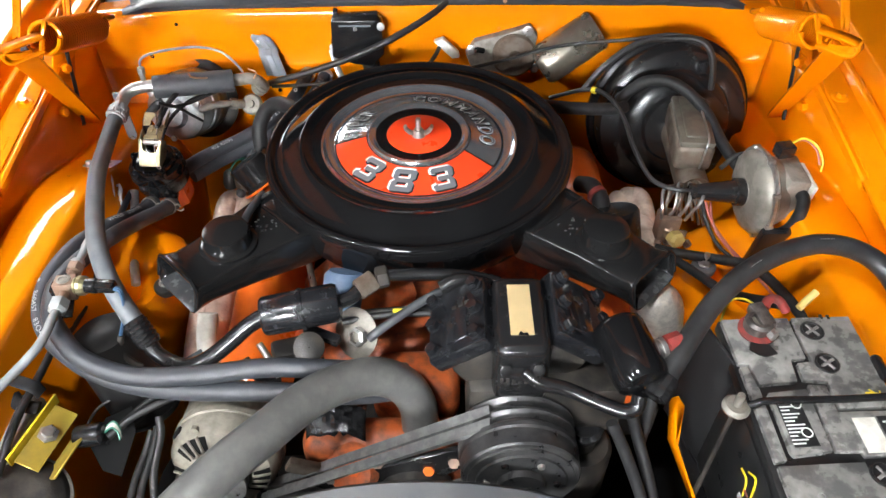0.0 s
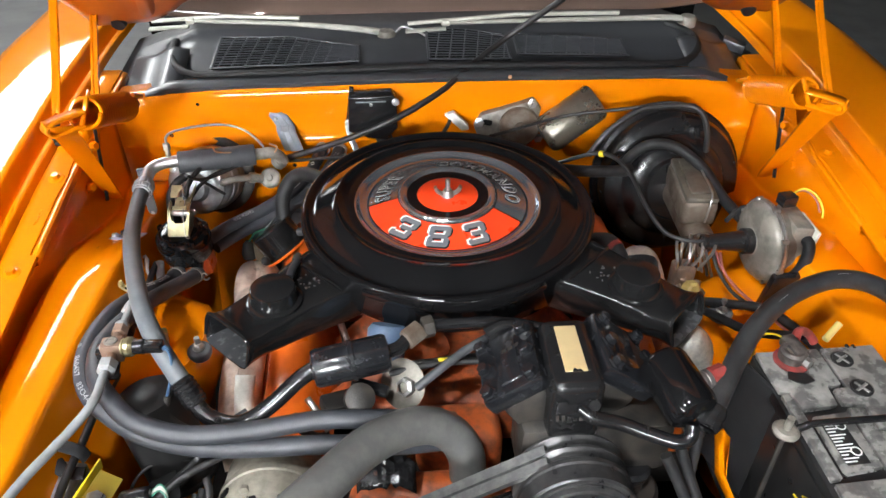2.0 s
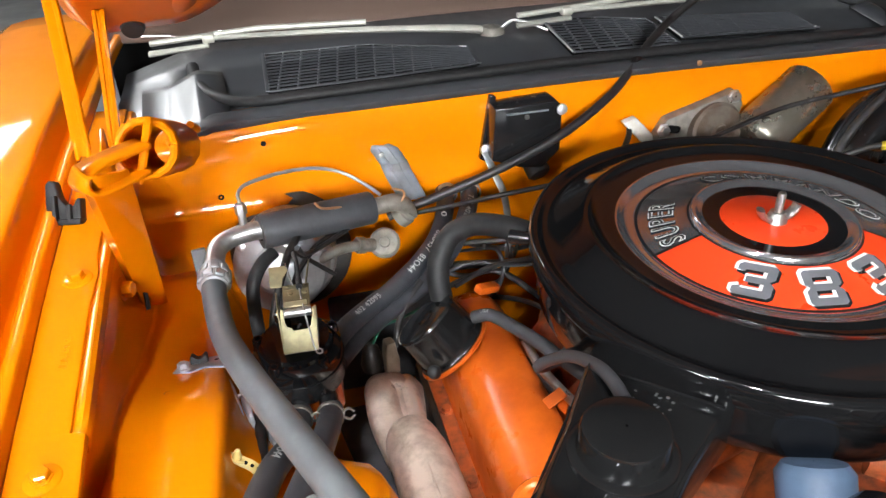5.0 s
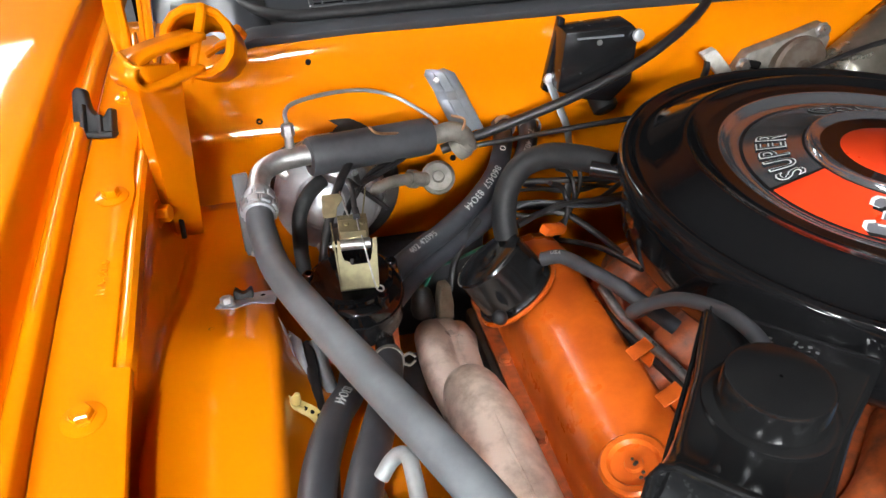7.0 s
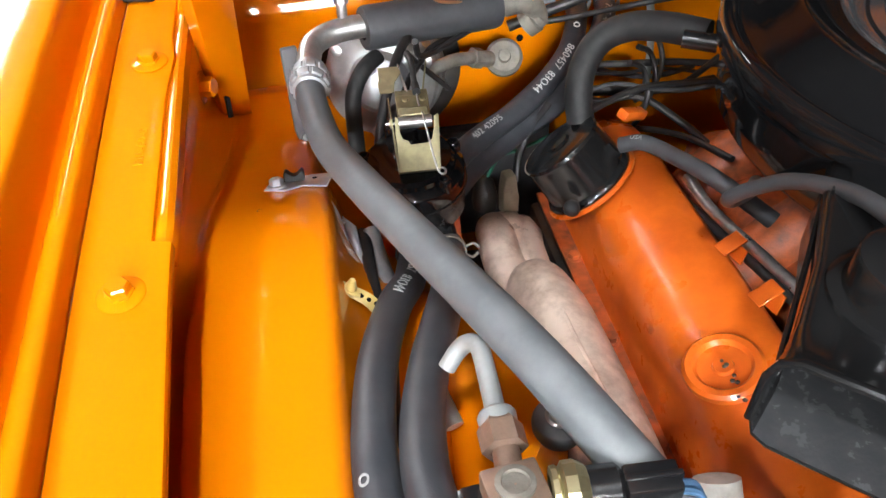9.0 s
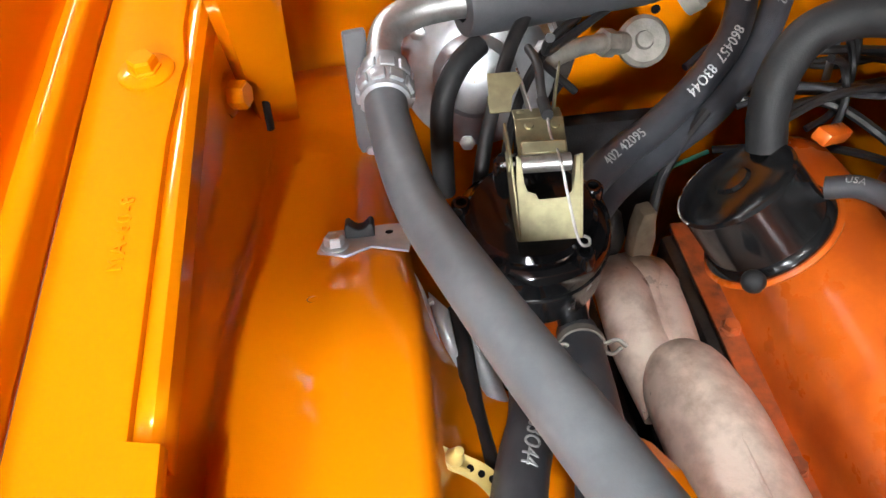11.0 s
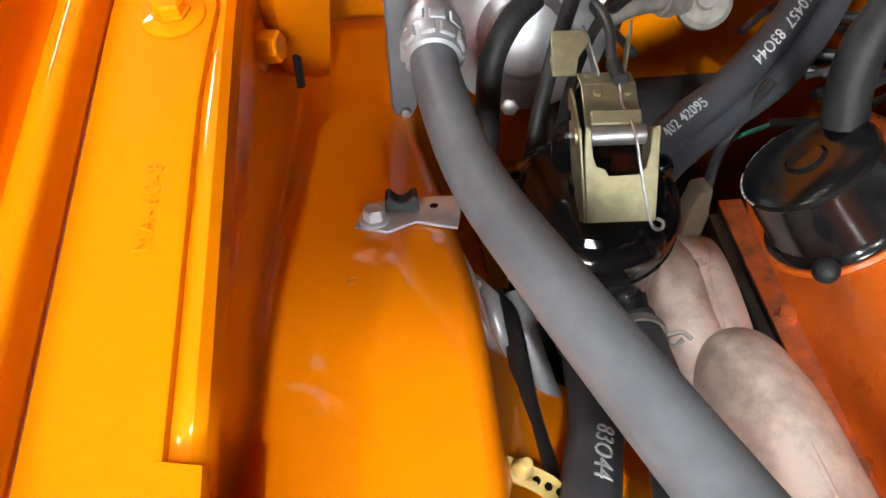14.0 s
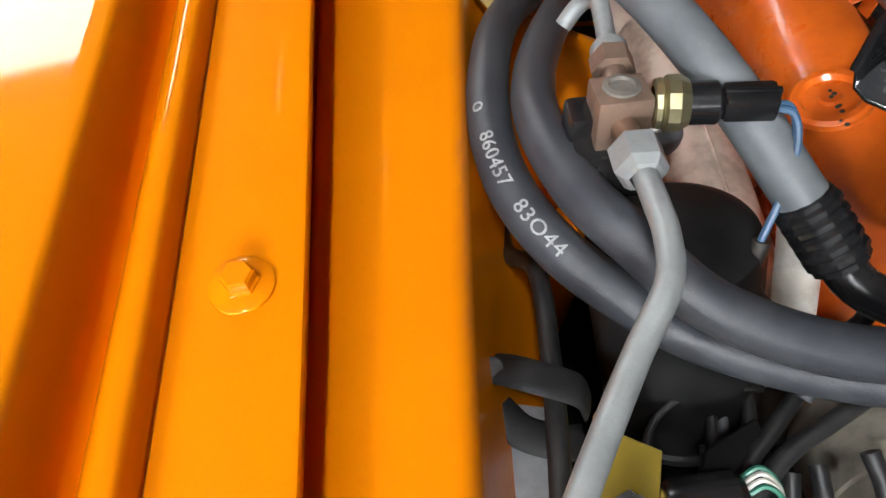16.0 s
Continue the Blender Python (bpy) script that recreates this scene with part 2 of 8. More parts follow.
def part(name, bm, material, parent=None, label="", smooth=True, sharp=40):
    """Links a bmesh, built in place, as one mesh under a thing or a part."""
    me = bpy.data.meshes.new(name)
    bmesh.ops.recalc_face_normals(bm, faces=bm.faces)
    if smooth:
        lim = radians(sharp)
        for f in bm.faces:
            f.smooth = True
        for e in bm.edges:
            e.smooth = not (len(e.link_faces) == 2 and e.calc_face_angle(0) > lim)
    bm.to_mesh(me)
    bm.free()
    for m in material if isinstance(material, (list, tuple)) else [material]:
        me.materials.append(m)
    ob = new(name, me)
    if parent is not None:
        off = Vector(parent.location) if parent.parent is None else Vector((0, 0, 0))
        ob.parent = parent
        ob.matrix_parent_inverse = Matrix.Translation(-off)
    if label:
        tagged(ob, label)
    return ob


def solo(name, bm, material, label, category, group="", kind="", **kw):
    return tagged(part(name, bm, material, None, **kw), label, category, group, kind)


def spline(pts, sub=8, closed=False):
    """A smooth line through the points; a fourth number is the radius there."""
    P = [np.array(p, float) for p in pts]
    n = len(P)
    out = []
    for i in range(n if closed else n - 1):
        p1, p2 = P[i], P[(i + 1) % n]
        p0 = P[(i - 1) % n] if closed or i > 0 else 2 * p1 - p2
        p3 = P[(i + 2) % n] if closed or i + 2 < n else 2 * p2 - p1
        for k in range(sub):
            t = k / sub
            out.append(0.5 * (2 * p1 + (p2 - p0) * t + (2 * p0 - 5 * p1 + 4 * p2 - p3) * t * t + (3 * p1 - p0 - 3 * p2 + p3) * t ** 3))
    if not closed:
        out.append(P[-1])
    return out


def frames(line, closed=False):
    Q = [Vector(p[:3]) for p in line]
    n = len(Q)
    T = []
    for i in range(n):
        a = Q[i - 1] if (i > 0 or closed) else Q[i]
        b = Q[(i + 1) % n] if (i + 1 < n or closed) else Q[i]
        d = b - a
        T.append(d.normalized() if d.length > 1e-9 else Vector((0, 0, 1)))
    up = Vector((0, 0, 1)) if abs(T[0].z) < 0.9 else Vector((1, 0, 0))
    N = []
    v = (up - T[0] * up.dot(T[0])).normalized()
    for t in T:
        v = v - t * v.dot(t)
        v = v.normalized()
        N.append(v.copy())
    return Q, T, N


def sweep(line, r, seg=14, caps=True, bm=None, flat=1.0):
    """A round (or flattened) bar along a line."""
    bm = bm or bmesh.new()
    Q, T, N = frames(line)
    rings = []
    for i, (q, t, nn) in enumerate(zip(Q, T, N)):
        b = t.cross(nn)
        rad = line[i][3] if len(line[i]) > 3 else r
        rings.append([bm.verts.new(q + nn * (rad * flat * math.cos(2 * math.pi * k / seg)) + b * (rad * math.sin(2 * math.pi * k / seg))) for k in range(seg)])
    for a, b in zip(rings, rings[1:]):
        for k in range(seg):
            bm.faces.new((a[k], a[(k + 1) % seg], b[(k + 1) % seg], b[k]))
    if caps:
        bm.faces.new(rings[0][::-1])
        bm.faces.new(rings[-1])
    return bm


def tube(pts, r, seg=14, sub=8, **kw):
    return sweep(spline(pts, sub), r, seg, **kw)


def straight(a, b, r, seg=16, bm=None, r2=None):
    a, b = Vector(a), Vector(b)
    return sweep([(*a, r), (*b, r if r2 is None else r2)], r, seg, bm=bm)


def aim(at, axis, spin=0.0):
    """A frame at a place whose z runs along axis."""
    q = Vector(axis).to_track_quat("Z", "Y")
    return Matrix.Translation(at) @ q.to_matrix().to_4x4() @ Matrix.Rotation(radians(spin), 4, "Z")


def lathe(profile, seg=40, m=None, bm=None, squash=1.0):
    """A turned body: (radius, height) from one end to the other."""
    bm = bm or bmesh.new()
    m = m or Matrix()
    rings = []
    for r, z in profile:
        if r < 1e-6:
            rings.append([bm.verts.new(m @ Vector((0, 0, z)))])
        else:
            rings.append([bm.verts.new(m @ Vector((r * math.cos(2 * math.pi * k / seg), squash * r * math.sin(2 * math.pi * k / seg), z))) for k in range(seg)])
    for a, b in zip(rings, rings[1:]):
        for k in range(seg):
            if len(a) == 1 and len(b) == 1:
                continue
            if len(a) == 1:
                bm.faces.new((a[0], b[(k + 1) % seg], b[k]))
            elif len(b) == 1:
                bm.faces.new((a[k], a[(k + 1) % seg], b[0]))
            else:
                bm.faces.new((a[k], a[(k + 1) % seg], b[(k + 1) % seg], b[k]))
    return bm


def box(size, m=None, bev=0.0, seg=2, bm=None):
    one = bmesh.new()
    bmesh.ops.create_cube(one, size=1.0, matrix=(m or Matrix()) @ Matrix.Diagonal((*size, 1)))
    if bev:
        bmesh.ops.bevel(one, geom=one.edges[:], offset=bev, segments=seg, profile=0.5, affect="EDGES")
    return merge(bm, one)


def merge(bm, one):
    if bm is None:
        return one
    me = bpy.data.meshes.new("x")
    one.to_mesh(me)
    bm.from_mesh(me)
    bpy.data.meshes.remove(me)
    one.free()
    return bm


def prism(poly, h, m=None, bev=0.0, seg=2, bm=None):
    """An outline in a plane, drawn out by h along its z."""
    one = bmesh.new()
    m = m or Matrix()
    lo = [one.verts.new(m @ Vector((x, y, 0))) for x, y in poly]
    hi = [one.verts.new(m @ Vector((x, y, h))) for x, y in poly]
    n = len(poly)
    one.faces.new(lo[::-1])
    one.faces.new(hi)
    for k in range(n):
        one.faces.new((lo[k], lo[(k + 1) % n], hi[(k + 1) % n], hi[k]))
    if bev:
        bmesh.ops.recalc_face_normals(one, faces=one.faces)
        bmesh.ops.bevel(one, geom=one.edges[:], offset=bev, segments=seg, profile=0.5, affect="EDGES")
    return merge(bm, one)


def loft(rows, close=False, bm=None):
    """A skin over rows of points."""
    bm = bm or bmesh.new()
    V = [[bm.verts.new(p) for p in r] for r in rows]
    for a, b in zip(V, V[1:]):
        n = len(a)
        for k in range(n if close else n - 1):
            bm.faces.new((a[k], a[(k + 1) % n], b[(k + 1) % n], b[k]))
    return bm


def sheet(ob, t=0.0015, offset=-1.0):
    s = ob.modifiers.new("thickness", "SOLIDIFY")
    s.thickness, s.offset = t, offset
    return ob


def lerp(v, table):
    xs = [a for a, _ in table]
    return float(np.interp(v, xs, [b for _, b in table]))


def letters(text, size, spacing=1.0, depth=0.0004, bold=0.0):
    """Text as a flat mesh near the origin, centred: its points and faces."""
    cu = bpy.data.curves.new("writing", "FONT")
    cu.body, cu.size, cu.extrude = text, size, depth
    cu.align_x, cu.align_y = "CENTER", "CENTER"
    cu.space_character, cu.resolution_u, cu.offset = spacing, 3, bold
    ob = new("writing", cu)
    bpy.context.view_layer.update()
    me = bpy.data.meshes.new_from_object(ob.evaluated_get(bpy.context.evaluated_depsgraph_get()))
    bm = bmesh.new()
    bm.from_mesh(me)
    bpy.data.objects.remove(ob)
    bpy.data.curves.remove(cu)
    bpy.data.meshes.remove(me)
    return bm


def pieces(name, bm, material, parent, label=""):
    """Links each loose island of a mesh, such as each printed character, as a part of its own."""
    bm.verts.ensure_lookup_table()
    seen = set()
    for v in bm.verts:
        if v.index in seen:
            continue
        stack, isle = [v], set()
        while stack:
            w = stack.pop()
            if w.index in isle:
                continue
            isle.add(w.index)
            stack += [e.other_vert(w) for e in w.link_edges if e.other_vert(w).index not in isle]
        seen |= isle
        one = bmesh.new()
        made = {i: one.verts.new(bm.verts[i].co) for i in sorted(isle)}
        for f in {f for i in isle for f in bm.verts[i].link_faces}:
            one.faces.new([made[x.index] for x in f.verts])
        part(name, one, material, parent, label)
    bm.free()


def bend(bm, f, cut=0.0):
    """Moves every point of a mesh by f(x, y, z)."""
    for v in bm.verts:
        v.co = f(*v.co)
    return bm


def on_hose(text, pts, r, start, angle, size, flip=False, sub=8, spacing=1.05):
    """Writing printed along a hose."""
    line = spline(pts, sub)
    Q, T, N = frames(line)
    L = np.r_[0, np.cumsum([(b - a).length for a, b in zip(Q, Q[1:])])]
    bm = letters(text, size, spacing, 0.0003)
    width = max(v.co.x for v in bm.verts)
    s = -1 if flip else 1

    def put(x, y, z):
        u = start + s * (x + 0) 
        i = int(np.clip(np.searchsorted(L, u) - 1, 0, len(Q) - 2))
        k = (u - L[i]) / (L[i + 1] - L[i])
        q, t = Q[i].lerp(Q[i + 1], k), T[i].lerp(T[i + 1], k).normalized()
        n = N[i].lerp(N[i + 1], k).normalized()
        b = t.cross(n)
        a = radians(angle) - s * y / r
        return q + (n * math.cos(a) + b * math.sin(a)) * (r + 0.0003 + z)
    return bend(bm, put)


# ---- room ----
def slab(name, size, at, material, label):
    return solo(name, box(size, Matrix.Translation(at)), material, label, "room", kind="structure", smooth=False)


slab("floor", (14, 16, 0.1), (0, 1, -0.05), CONCRETE, "dark grey concrete garage floor")
slab("ceiling", (14, 16, 0.1), (0, 1, 3.75), WALLW, "grey painted garage ceiling")
slab("wall_north", (14, 0.1, 3.7), (0, 8.95, 1.85), WALLP, "dark painted garage wall")
slab("wall_south", (14, 0.1, 3.7), (0, -6.95, 1.85), WALLW, "grey painted garage wall")
slab("wall_east", (0.1, 15.8, 3.7), (6.95, 1, 1.85), WALLP, "dark painted garage wall")
slab("wall_west", (0.1, 15.8, 3.7), (-6.95, 1, 1.85), WALLW, "grey painted garage wall")


def ceiling_light(x, y, sx, sy, z=3.66, tubes=PANEL, tilt=0.0):
    o = thing("ceiling_light", "unseen hanging ceiling light with a white diffuser", "lamp", (x, y, z), "ceiling lights")
    m = pose(x, y, z, tilt, 0, 0)
    part("housing", box((sx + 0.06, sy + 0.06, 0.08), m, 0.01), SATIN, o)
    part("rod", straight((x, y, z + 0.03), (x, y, 3.7), 0.012), SATIN, o)
    part("diffuser", box((sx, sy, 0.03), m @ pose(0, 0, -0.053), 0.006), tubes, o)


ceiling_light(-3.9, -2.8, 0.7, 0.5, 2.6)
# added fill, tilted at the bay to brighten the firewall
ceiling_light(-1.0, -3.7, 1.1, 0.5, 2.4, PANEL, 50)
# second small fill, added to brighten valve cover and mid engine
ceiling_light(-2.2, -1.9, 0.15, 0.10, 3.2, PANELHOT)
ceiling_light(-0.75, -1.4, 0.16, 0.09, 3.3, PANELHOT)
for x, y, sx, sy, z in ((-2.9, 3.75, 1.4, 2.8, 3.3),):
    ceiling_light(x, y, sx, sy, z, PANELDIM)

# ---- car body: fenders, inner fenders, firewall, cowl ----
BOLT_X = [(-0.62, -0.588), (-0.31, -0.611), (-0.073, -0.631), (0.137, -0.637), (0.6, -0.645)]
LIP_Z = [(-0.62, 0.890), (-0.31, 0.903), (-0.073, 0.912), (0.137, 0.937), (0.35, 0.957), (0.6, 0.968)]
SHELF_Z = [(-0.62, 0.874), (-0.28, 0.867), (-0.085, 0.862), (-0.02, 0.860), (0.03, 0.854), (0.071, 0.843), (0.123, 0.824), (0.154, 0.812), (0.25, 0.786), (0.40, 0.775)]
SHELF_X = [(-0.62, -0.528), (-0.28, -0.530), (0.05, -0.528), (0.12, -0.532), (0.22, -0.545), (0.40, -0.55)]
YS = [-0.62 + 0.02 * k for k in range(52)]


def mirrored(p, s):
    return (p[0] * s, p[1], p[2])


def fender(s, name, label):
    rows = []
    for y in [-0.62 + 0.06 * k for k in range(26)]:
        xb, z = lerp(y, BOLT_X), lerp(y, LIP_Z)
        prof = [(-0.0250, -0.001), (-0.0258, 0.0008), (-0.0264, 0.0030), (-0.0268, 0.0098), (-0.0274, 0.0120), (-0.0290, 0.0135), (-0.0370, 0.0135), (-0.0400, 0.010), (-0.0425, 0.003), (-0.0450, 0.001), (-0.0475, 0.004), (-0.0480, 0.0075),
                (-0.0510, 0.0295), (-0.0515, 0.0330), (-0.0520, 0.0352), (-0.0532, 0.0370), (-0.0550, 0.0378), (-0.062, 0.0382), (-0.09, 0.0385), (-0.13, 0.0383), (-0.17, 0.036), (-0.20, 0.030), (-0.24, 0.010), (-0.265, -0.03), (-0.28, -0.12), (-0.285, -0.40)]
        rows.append([mirrored((xb + dx, y, z + dz), s) for dx, dz in prof])
    ob = solo(name, loft(rows), ORANGE, label, "fender", kind="structure", sharp=70)
    return sheet(ob, 0.0012)


def inner_fender(s, name, label):
    rows = []
    for y in YS:
        if y > 0.392:
            continue
        xb, z = lerp(y, BOLT_X), lerp(y, LIP_Z)
        zs, xs = lerp(y, SHELF_Z), lerp(y, SHELF_X)
        b = math.exp(-(((y + 0.045) / 0.105) ** 4))
        v = math.exp(-(((y + 0.095) / 0.07) ** 4))
        xi = xb + 0.0235
        g = min(1.0, max(0.0, (0.0 - y) / 0.05))
        wall = xi - 0.005 - 0.011 * g
        r = [(wall, z - 0.008), (wall - 0.0005, 0.5 * (z + zs) - 0.008), (wall, zs + 0.008 - 0.030 * g), (xi - 0.003 - 0.008 * g, zs + 0.003 - 0.029 * g), (xi - 0.007 * g, zs + 0.001 - 0.015 * g), (xi + 0.003 - 0.008 * g, zs + 0.0005 - 0.0045 * g), (xi + 0.006 - 0.007 * g, zs), (0.5 * (xi + xs), zs + 0.0015), (xs - 0.005, zs),
             (xs - 0.0005, zs - 0.0012), (xs + 0.0025, zs - 0.005), (xs + 0.004, zs - 0.011), (xs + 0.010, zs - 0.036),
             (xs + 0.018 + 0.010 * b, zs - 0.065 - 0.02 * v), (xs + 0.028 + 0.05 * b - 0.012 * v, zs - 0.095 + 0.02 * b - 0.075 * v), (xs + 0.036 + 0.068 * b, zs - 0.113 + 0.028 * b - 0.015 * v), (xs + 0.045 + 0.085 * b, zs - 0.13 + 0.035 * b),
             (xs + 0.055 + 0.095 * b, zs - 0.17 + 0.02 * b), (xs + 0.045 + 0.06 * b, zs - 0.26), (xs + 0.03 + 0.03 * b, 0.36)]
        rows.append([mirrored((x, y, zz), s) for x, zz in r])
    ob = solo(name, loft(rows), ORANGE, label, "inner fender", kind="structure", sharp=60)
    return sheet(ob, 0.0012)


def lip(s, name, label):
    """The bolted flange along the bay's edge: wide at the front, stepped in towards the rear, with a strip below its edge."""
    o = thing(name, label, "fender", mirrored((-0.62, 0, 0.9), s), kind="structure")
    for nm, ys in (("flange", [-0.62 + 0.0485 * k for k in range(12)] + [-0.0390, -0.0370] + [-0.035 + 0.0255 * k for k in range(22)]), ("edge_strip", [-0.041 + 0.03 * k for k in range(19)])):
        rows = []
        for y in ys:
            xb, z = lerp(y, BOLT_X), lerp(y, LIP_Z)
            if nm == "edge_strip":
                inn, z = 0.0225, z - 0.0035
                prof = [(0.008, 0), (inn - 0.003, 0), (inn, -0.003), (inn + 0.0005, -0.014), (inn - 0.012, -0.016)]
            else:
                inn = (0.0240 if y < -0.038 else 0.0135) + 0.004 * math.exp(-(((y - 0.137) / 0.02) ** 2))
                prof = [(-0.0255, -0.002), (-0.0240, 0), (inn - 0.003, 0), (inn - 0.0006, -0.0008), (inn, -0.0025), (inn + 0.0003, -0.006)]
            rows.append([mirrored((xb + dx, y, z + dz), s) for dx, dz in prof])
        sheet(part(nm, loft(rows), ORANGE, o), 0.0016)
    return o


for s, side in ((1, "left"), (-1, "right")):
    fender(s, "fender_" + side, "glossy orange painted front fender")
    inner_fender(s, "inner_fender_" + side, "orange painted inner fender with a shelf and shock tower")
    lip(s, "fender_flange_" + side, "orange bolted flange along the fender edge")


def fender_bolt(s, y, label="orange painted hexagon fender bolt with a washer"):
    xb, z = lerp(y, BOLT_X), lerp(y, LIP_Z) + 0.0002
    slope = (lerp(y + 0.02, LIP_Z) - lerp(y - 0.02, LIP_Z)) / 0.04
    o = thing("fender_bolt", label, "bolt", mirrored((xb, y, z), s), "fender bolts")
    m = aim(mirrored((xb + 0.0005, y, z), s), (0, -slope, 1), 12)
    part("bolt_head", lathe([(0, 0.002), (0.0076, 0.002), (0.0076, 0.003), (0.0066, 0.0035), (0.0066, 0.0072), (0.0056, 0.0084), (0, 0.0084)], 6, m), ORANGE, o, sharp=20)
    part("washer", lathe([(0, 0), (0.0128, 0), (0.0126, 0.0008), (0.0110, 0.0018), (0, 0.0022)], 30, m), ORANGE, o)
    return o


for s in (1, -1):
    for y in (0.300, 0.137, -0.073, -0.308, -0.53):
        fender_bolt(s, y)

# embossed stamping on the flange
xb, z = lerp(0.03, BOLT_X), lerp(0.03, LIP_Z)
stamp = letters("MA-60-8", 0.0075, 1.3, 0.0005)
solo("embossed_stamping", bend(stamp, lambda x, y, zz: Vector((xb + 0.001 - y * 1.1, 0.045 + x * 1.05, lerp(0.045 + x, LIP_Z) + 0.0003 + zz))), ORANGE, "embossed letters and digits on the orange flange", "stamping", kind="structure")

# firewall with its pressed bead
rows = []
for k in range(66):
    x = -0.65 + 0.02 * k
    dip = 0.004 * math.exp(-((x / 0.35) ** 2))
    prof = [(0.30, 0.43), (0.62, 0.415), (0.80, 0.392), (0.842, 0.3875), (0.850, 0.3835), (0.856, 0.3820), (0.862, 0.3832), (0.868, 0.3875), (0.90, 0.389), (0.94, 0.391), (0.953, 0.394), (0.961 + dip, 0.399), (0.966 + dip, 0.408), (0.967 + dip, 0.45)]
    drop = 0.014 * max(0, (abs(x) - 0.40) / 0.2) ** 1.5
    rows.append([(x, y, z - (drop if z > 0.9 else 0)) for z, y in prof])
sheet(solo("firewall", loft(rows), ORANGE, "orange painted firewall with a pressed bead", "firewall", kind="structure", sharp=60), 0.0015)
for hx, hz, hr in ((-0.527, 0.875, 0.0038), (-0.465, 0.939, 0.0032), (-0.30, 0.80, 0.004)):
    solo("firewall_hole", lathe([(0, 0), (hr, 0), (hr, 0.0012), (hr * 0.8, 0.0014), (0, 0.0002)], 20, aim((hx, 0.3885, hz), (0, -1, 0))), DARK, "small open hole in the orange firewall", "hole", kind="structure")
solo("firewall_pad", box((0.16, 0.02, 0.17), pose(-0.335, 0.398, 0.60), 0.006), FELT, "black ribbed insulation pad low on the firewall", "insulation", kind="structure")

# cowl panel between firewall and windscreen
rows = []
for k in range(67):
    x = -0.66 + 0.02 * k
    a = abs(x)
    edge = 0.0 if a < 0.52 else (a - 0.52) * 0.28
    hump = 0.010 * math.exp(-((x + 0.09) / 0.07) ** 4)
    prof = [(0.399, 0.966), (0.400, 0.974), (0.410, 0.980), (0.430, 0.978), (0.452, 0.970), (0.48, 0.966 + hump), (0.54, 0.974 + hump), (0.60, 0.980 + 0.5 * hump), (0.66, 0.984), (0.72, 0.990)]
    rows.append([(x, y, z - edge - 0.010 * (a / 0.6) ** 2 * (1.2 if y < 0.5 else 0.6)) for y, z in prof])
sheet(solo("cowl", loft(rows), COWLM, "black painted cowl panel under the windscreen", "cowl", kind="structure", sharp=50), 0.002)


def cowl_grille(x0, x1, shape, label):
    """A recessed grille: a tray coloured black for the shade below, long bars along the car's width and short bars
    across them.
    """
    o = thing("cowl_grille", label, "grille", (0.5 * (x0 + x1), 0.53, 0.975), "cowl grilles")
    zt = lambda x, y: 0.9795 + 0.11 * (y - 0.48) - 0.010 * (x / 0.6) ** 2 + 0.004 * math.exp(-((x + 0.09) / 0.12) ** 2)
    n = 24
    rows = []
    for k in range(n + 1):
        x = x0 + (x1 - x0) * k / n
        ya, yb = shape(x)
        rows.append([(x, ya - 0.006, zt(x, ya) - 0.002), (x, ya, zt(x, ya)), (x, ya + 0.004, zt(x, ya) - 0.0015), (x, ya + 0.005, zt(x, ya) - 0.008), (x, yb - 0.005, zt(x, yb) - 0.008), (x, yb - 0.004, zt(x, yb) - 0.0015), (x, yb, zt(x, yb)), (x, yb + 0.006, zt(x, yb) - 0.002)])
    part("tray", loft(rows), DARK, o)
    rim = []
    for k in range(n + 1):
        x = x0 + (x1 - x0) * k / n
        rim.append((x, shape(x)[0] - 0.002, zt(x, shape(x)[0]) - 0.0005))
    for k in range(n, -1, -1):
        x = x0 + (x1 - x0) * k / n
        rim.append((x, shape(x)[1] + 0.002, zt(x, shape(x)[1]) - 0.0005))
    part("rim", sweep(rim + rim[:2], 0.0030, 8, flat=0.7), COWLM, o, "raised moulded rim")
    bars = int((x1 - x0) / 0.0255)
    for k in range(bars):
        x = x0 + (x1 - x0) * (k + 0.5) / bars
        ya, yb = shape(x)
        part("slat", sweep([(x, ya, zt(x, ya) - 0.001), (x + 0.008, 0.5 * (ya + yb), zt(x, 0.5 * (ya + yb)) - 0.001), (x + 0.016, yb, zt(x, yb) - 0.001)], 0.0017, 5), COWLM, o)
    rows_n = 12
    for j in range(1, rows_n):
        f = j / rows_n
        line = []
        for k in range(13):
            x = x0 + (x1 - x0) * k / 12
            ya, yb = shape(x)
            y = ya + (yb - ya) * f
            line.append((x, y, zt(x, y) + 0.0003))
        part("bar", sweep(line, 0.0015, 5), COWLM, o)


cowl_grille(-0.450, -0.163, lambda x: (0.478, lerp(x, [(-0.45, 0.600), (-0.3, 0.590), (-0.163, 0.535)])), "black ribbed cowl air intake grille")
cowl_grille(-0.022, 0.142, lambda x: (0.478, lerp(x, [(-0.022, 0.605), (0.06, 0.600), (0.142, 0.575)])), "black ribbed cowl air intake grille")
cowl_grille(0.160, 0.383, lambda x: (lerp(x, [(0.16, 0.497), (0.383, 0.486)]), lerp(x, [(0.16, 0.578), (0.383, 0.552)])), "black ribbed cowl air intake grille")
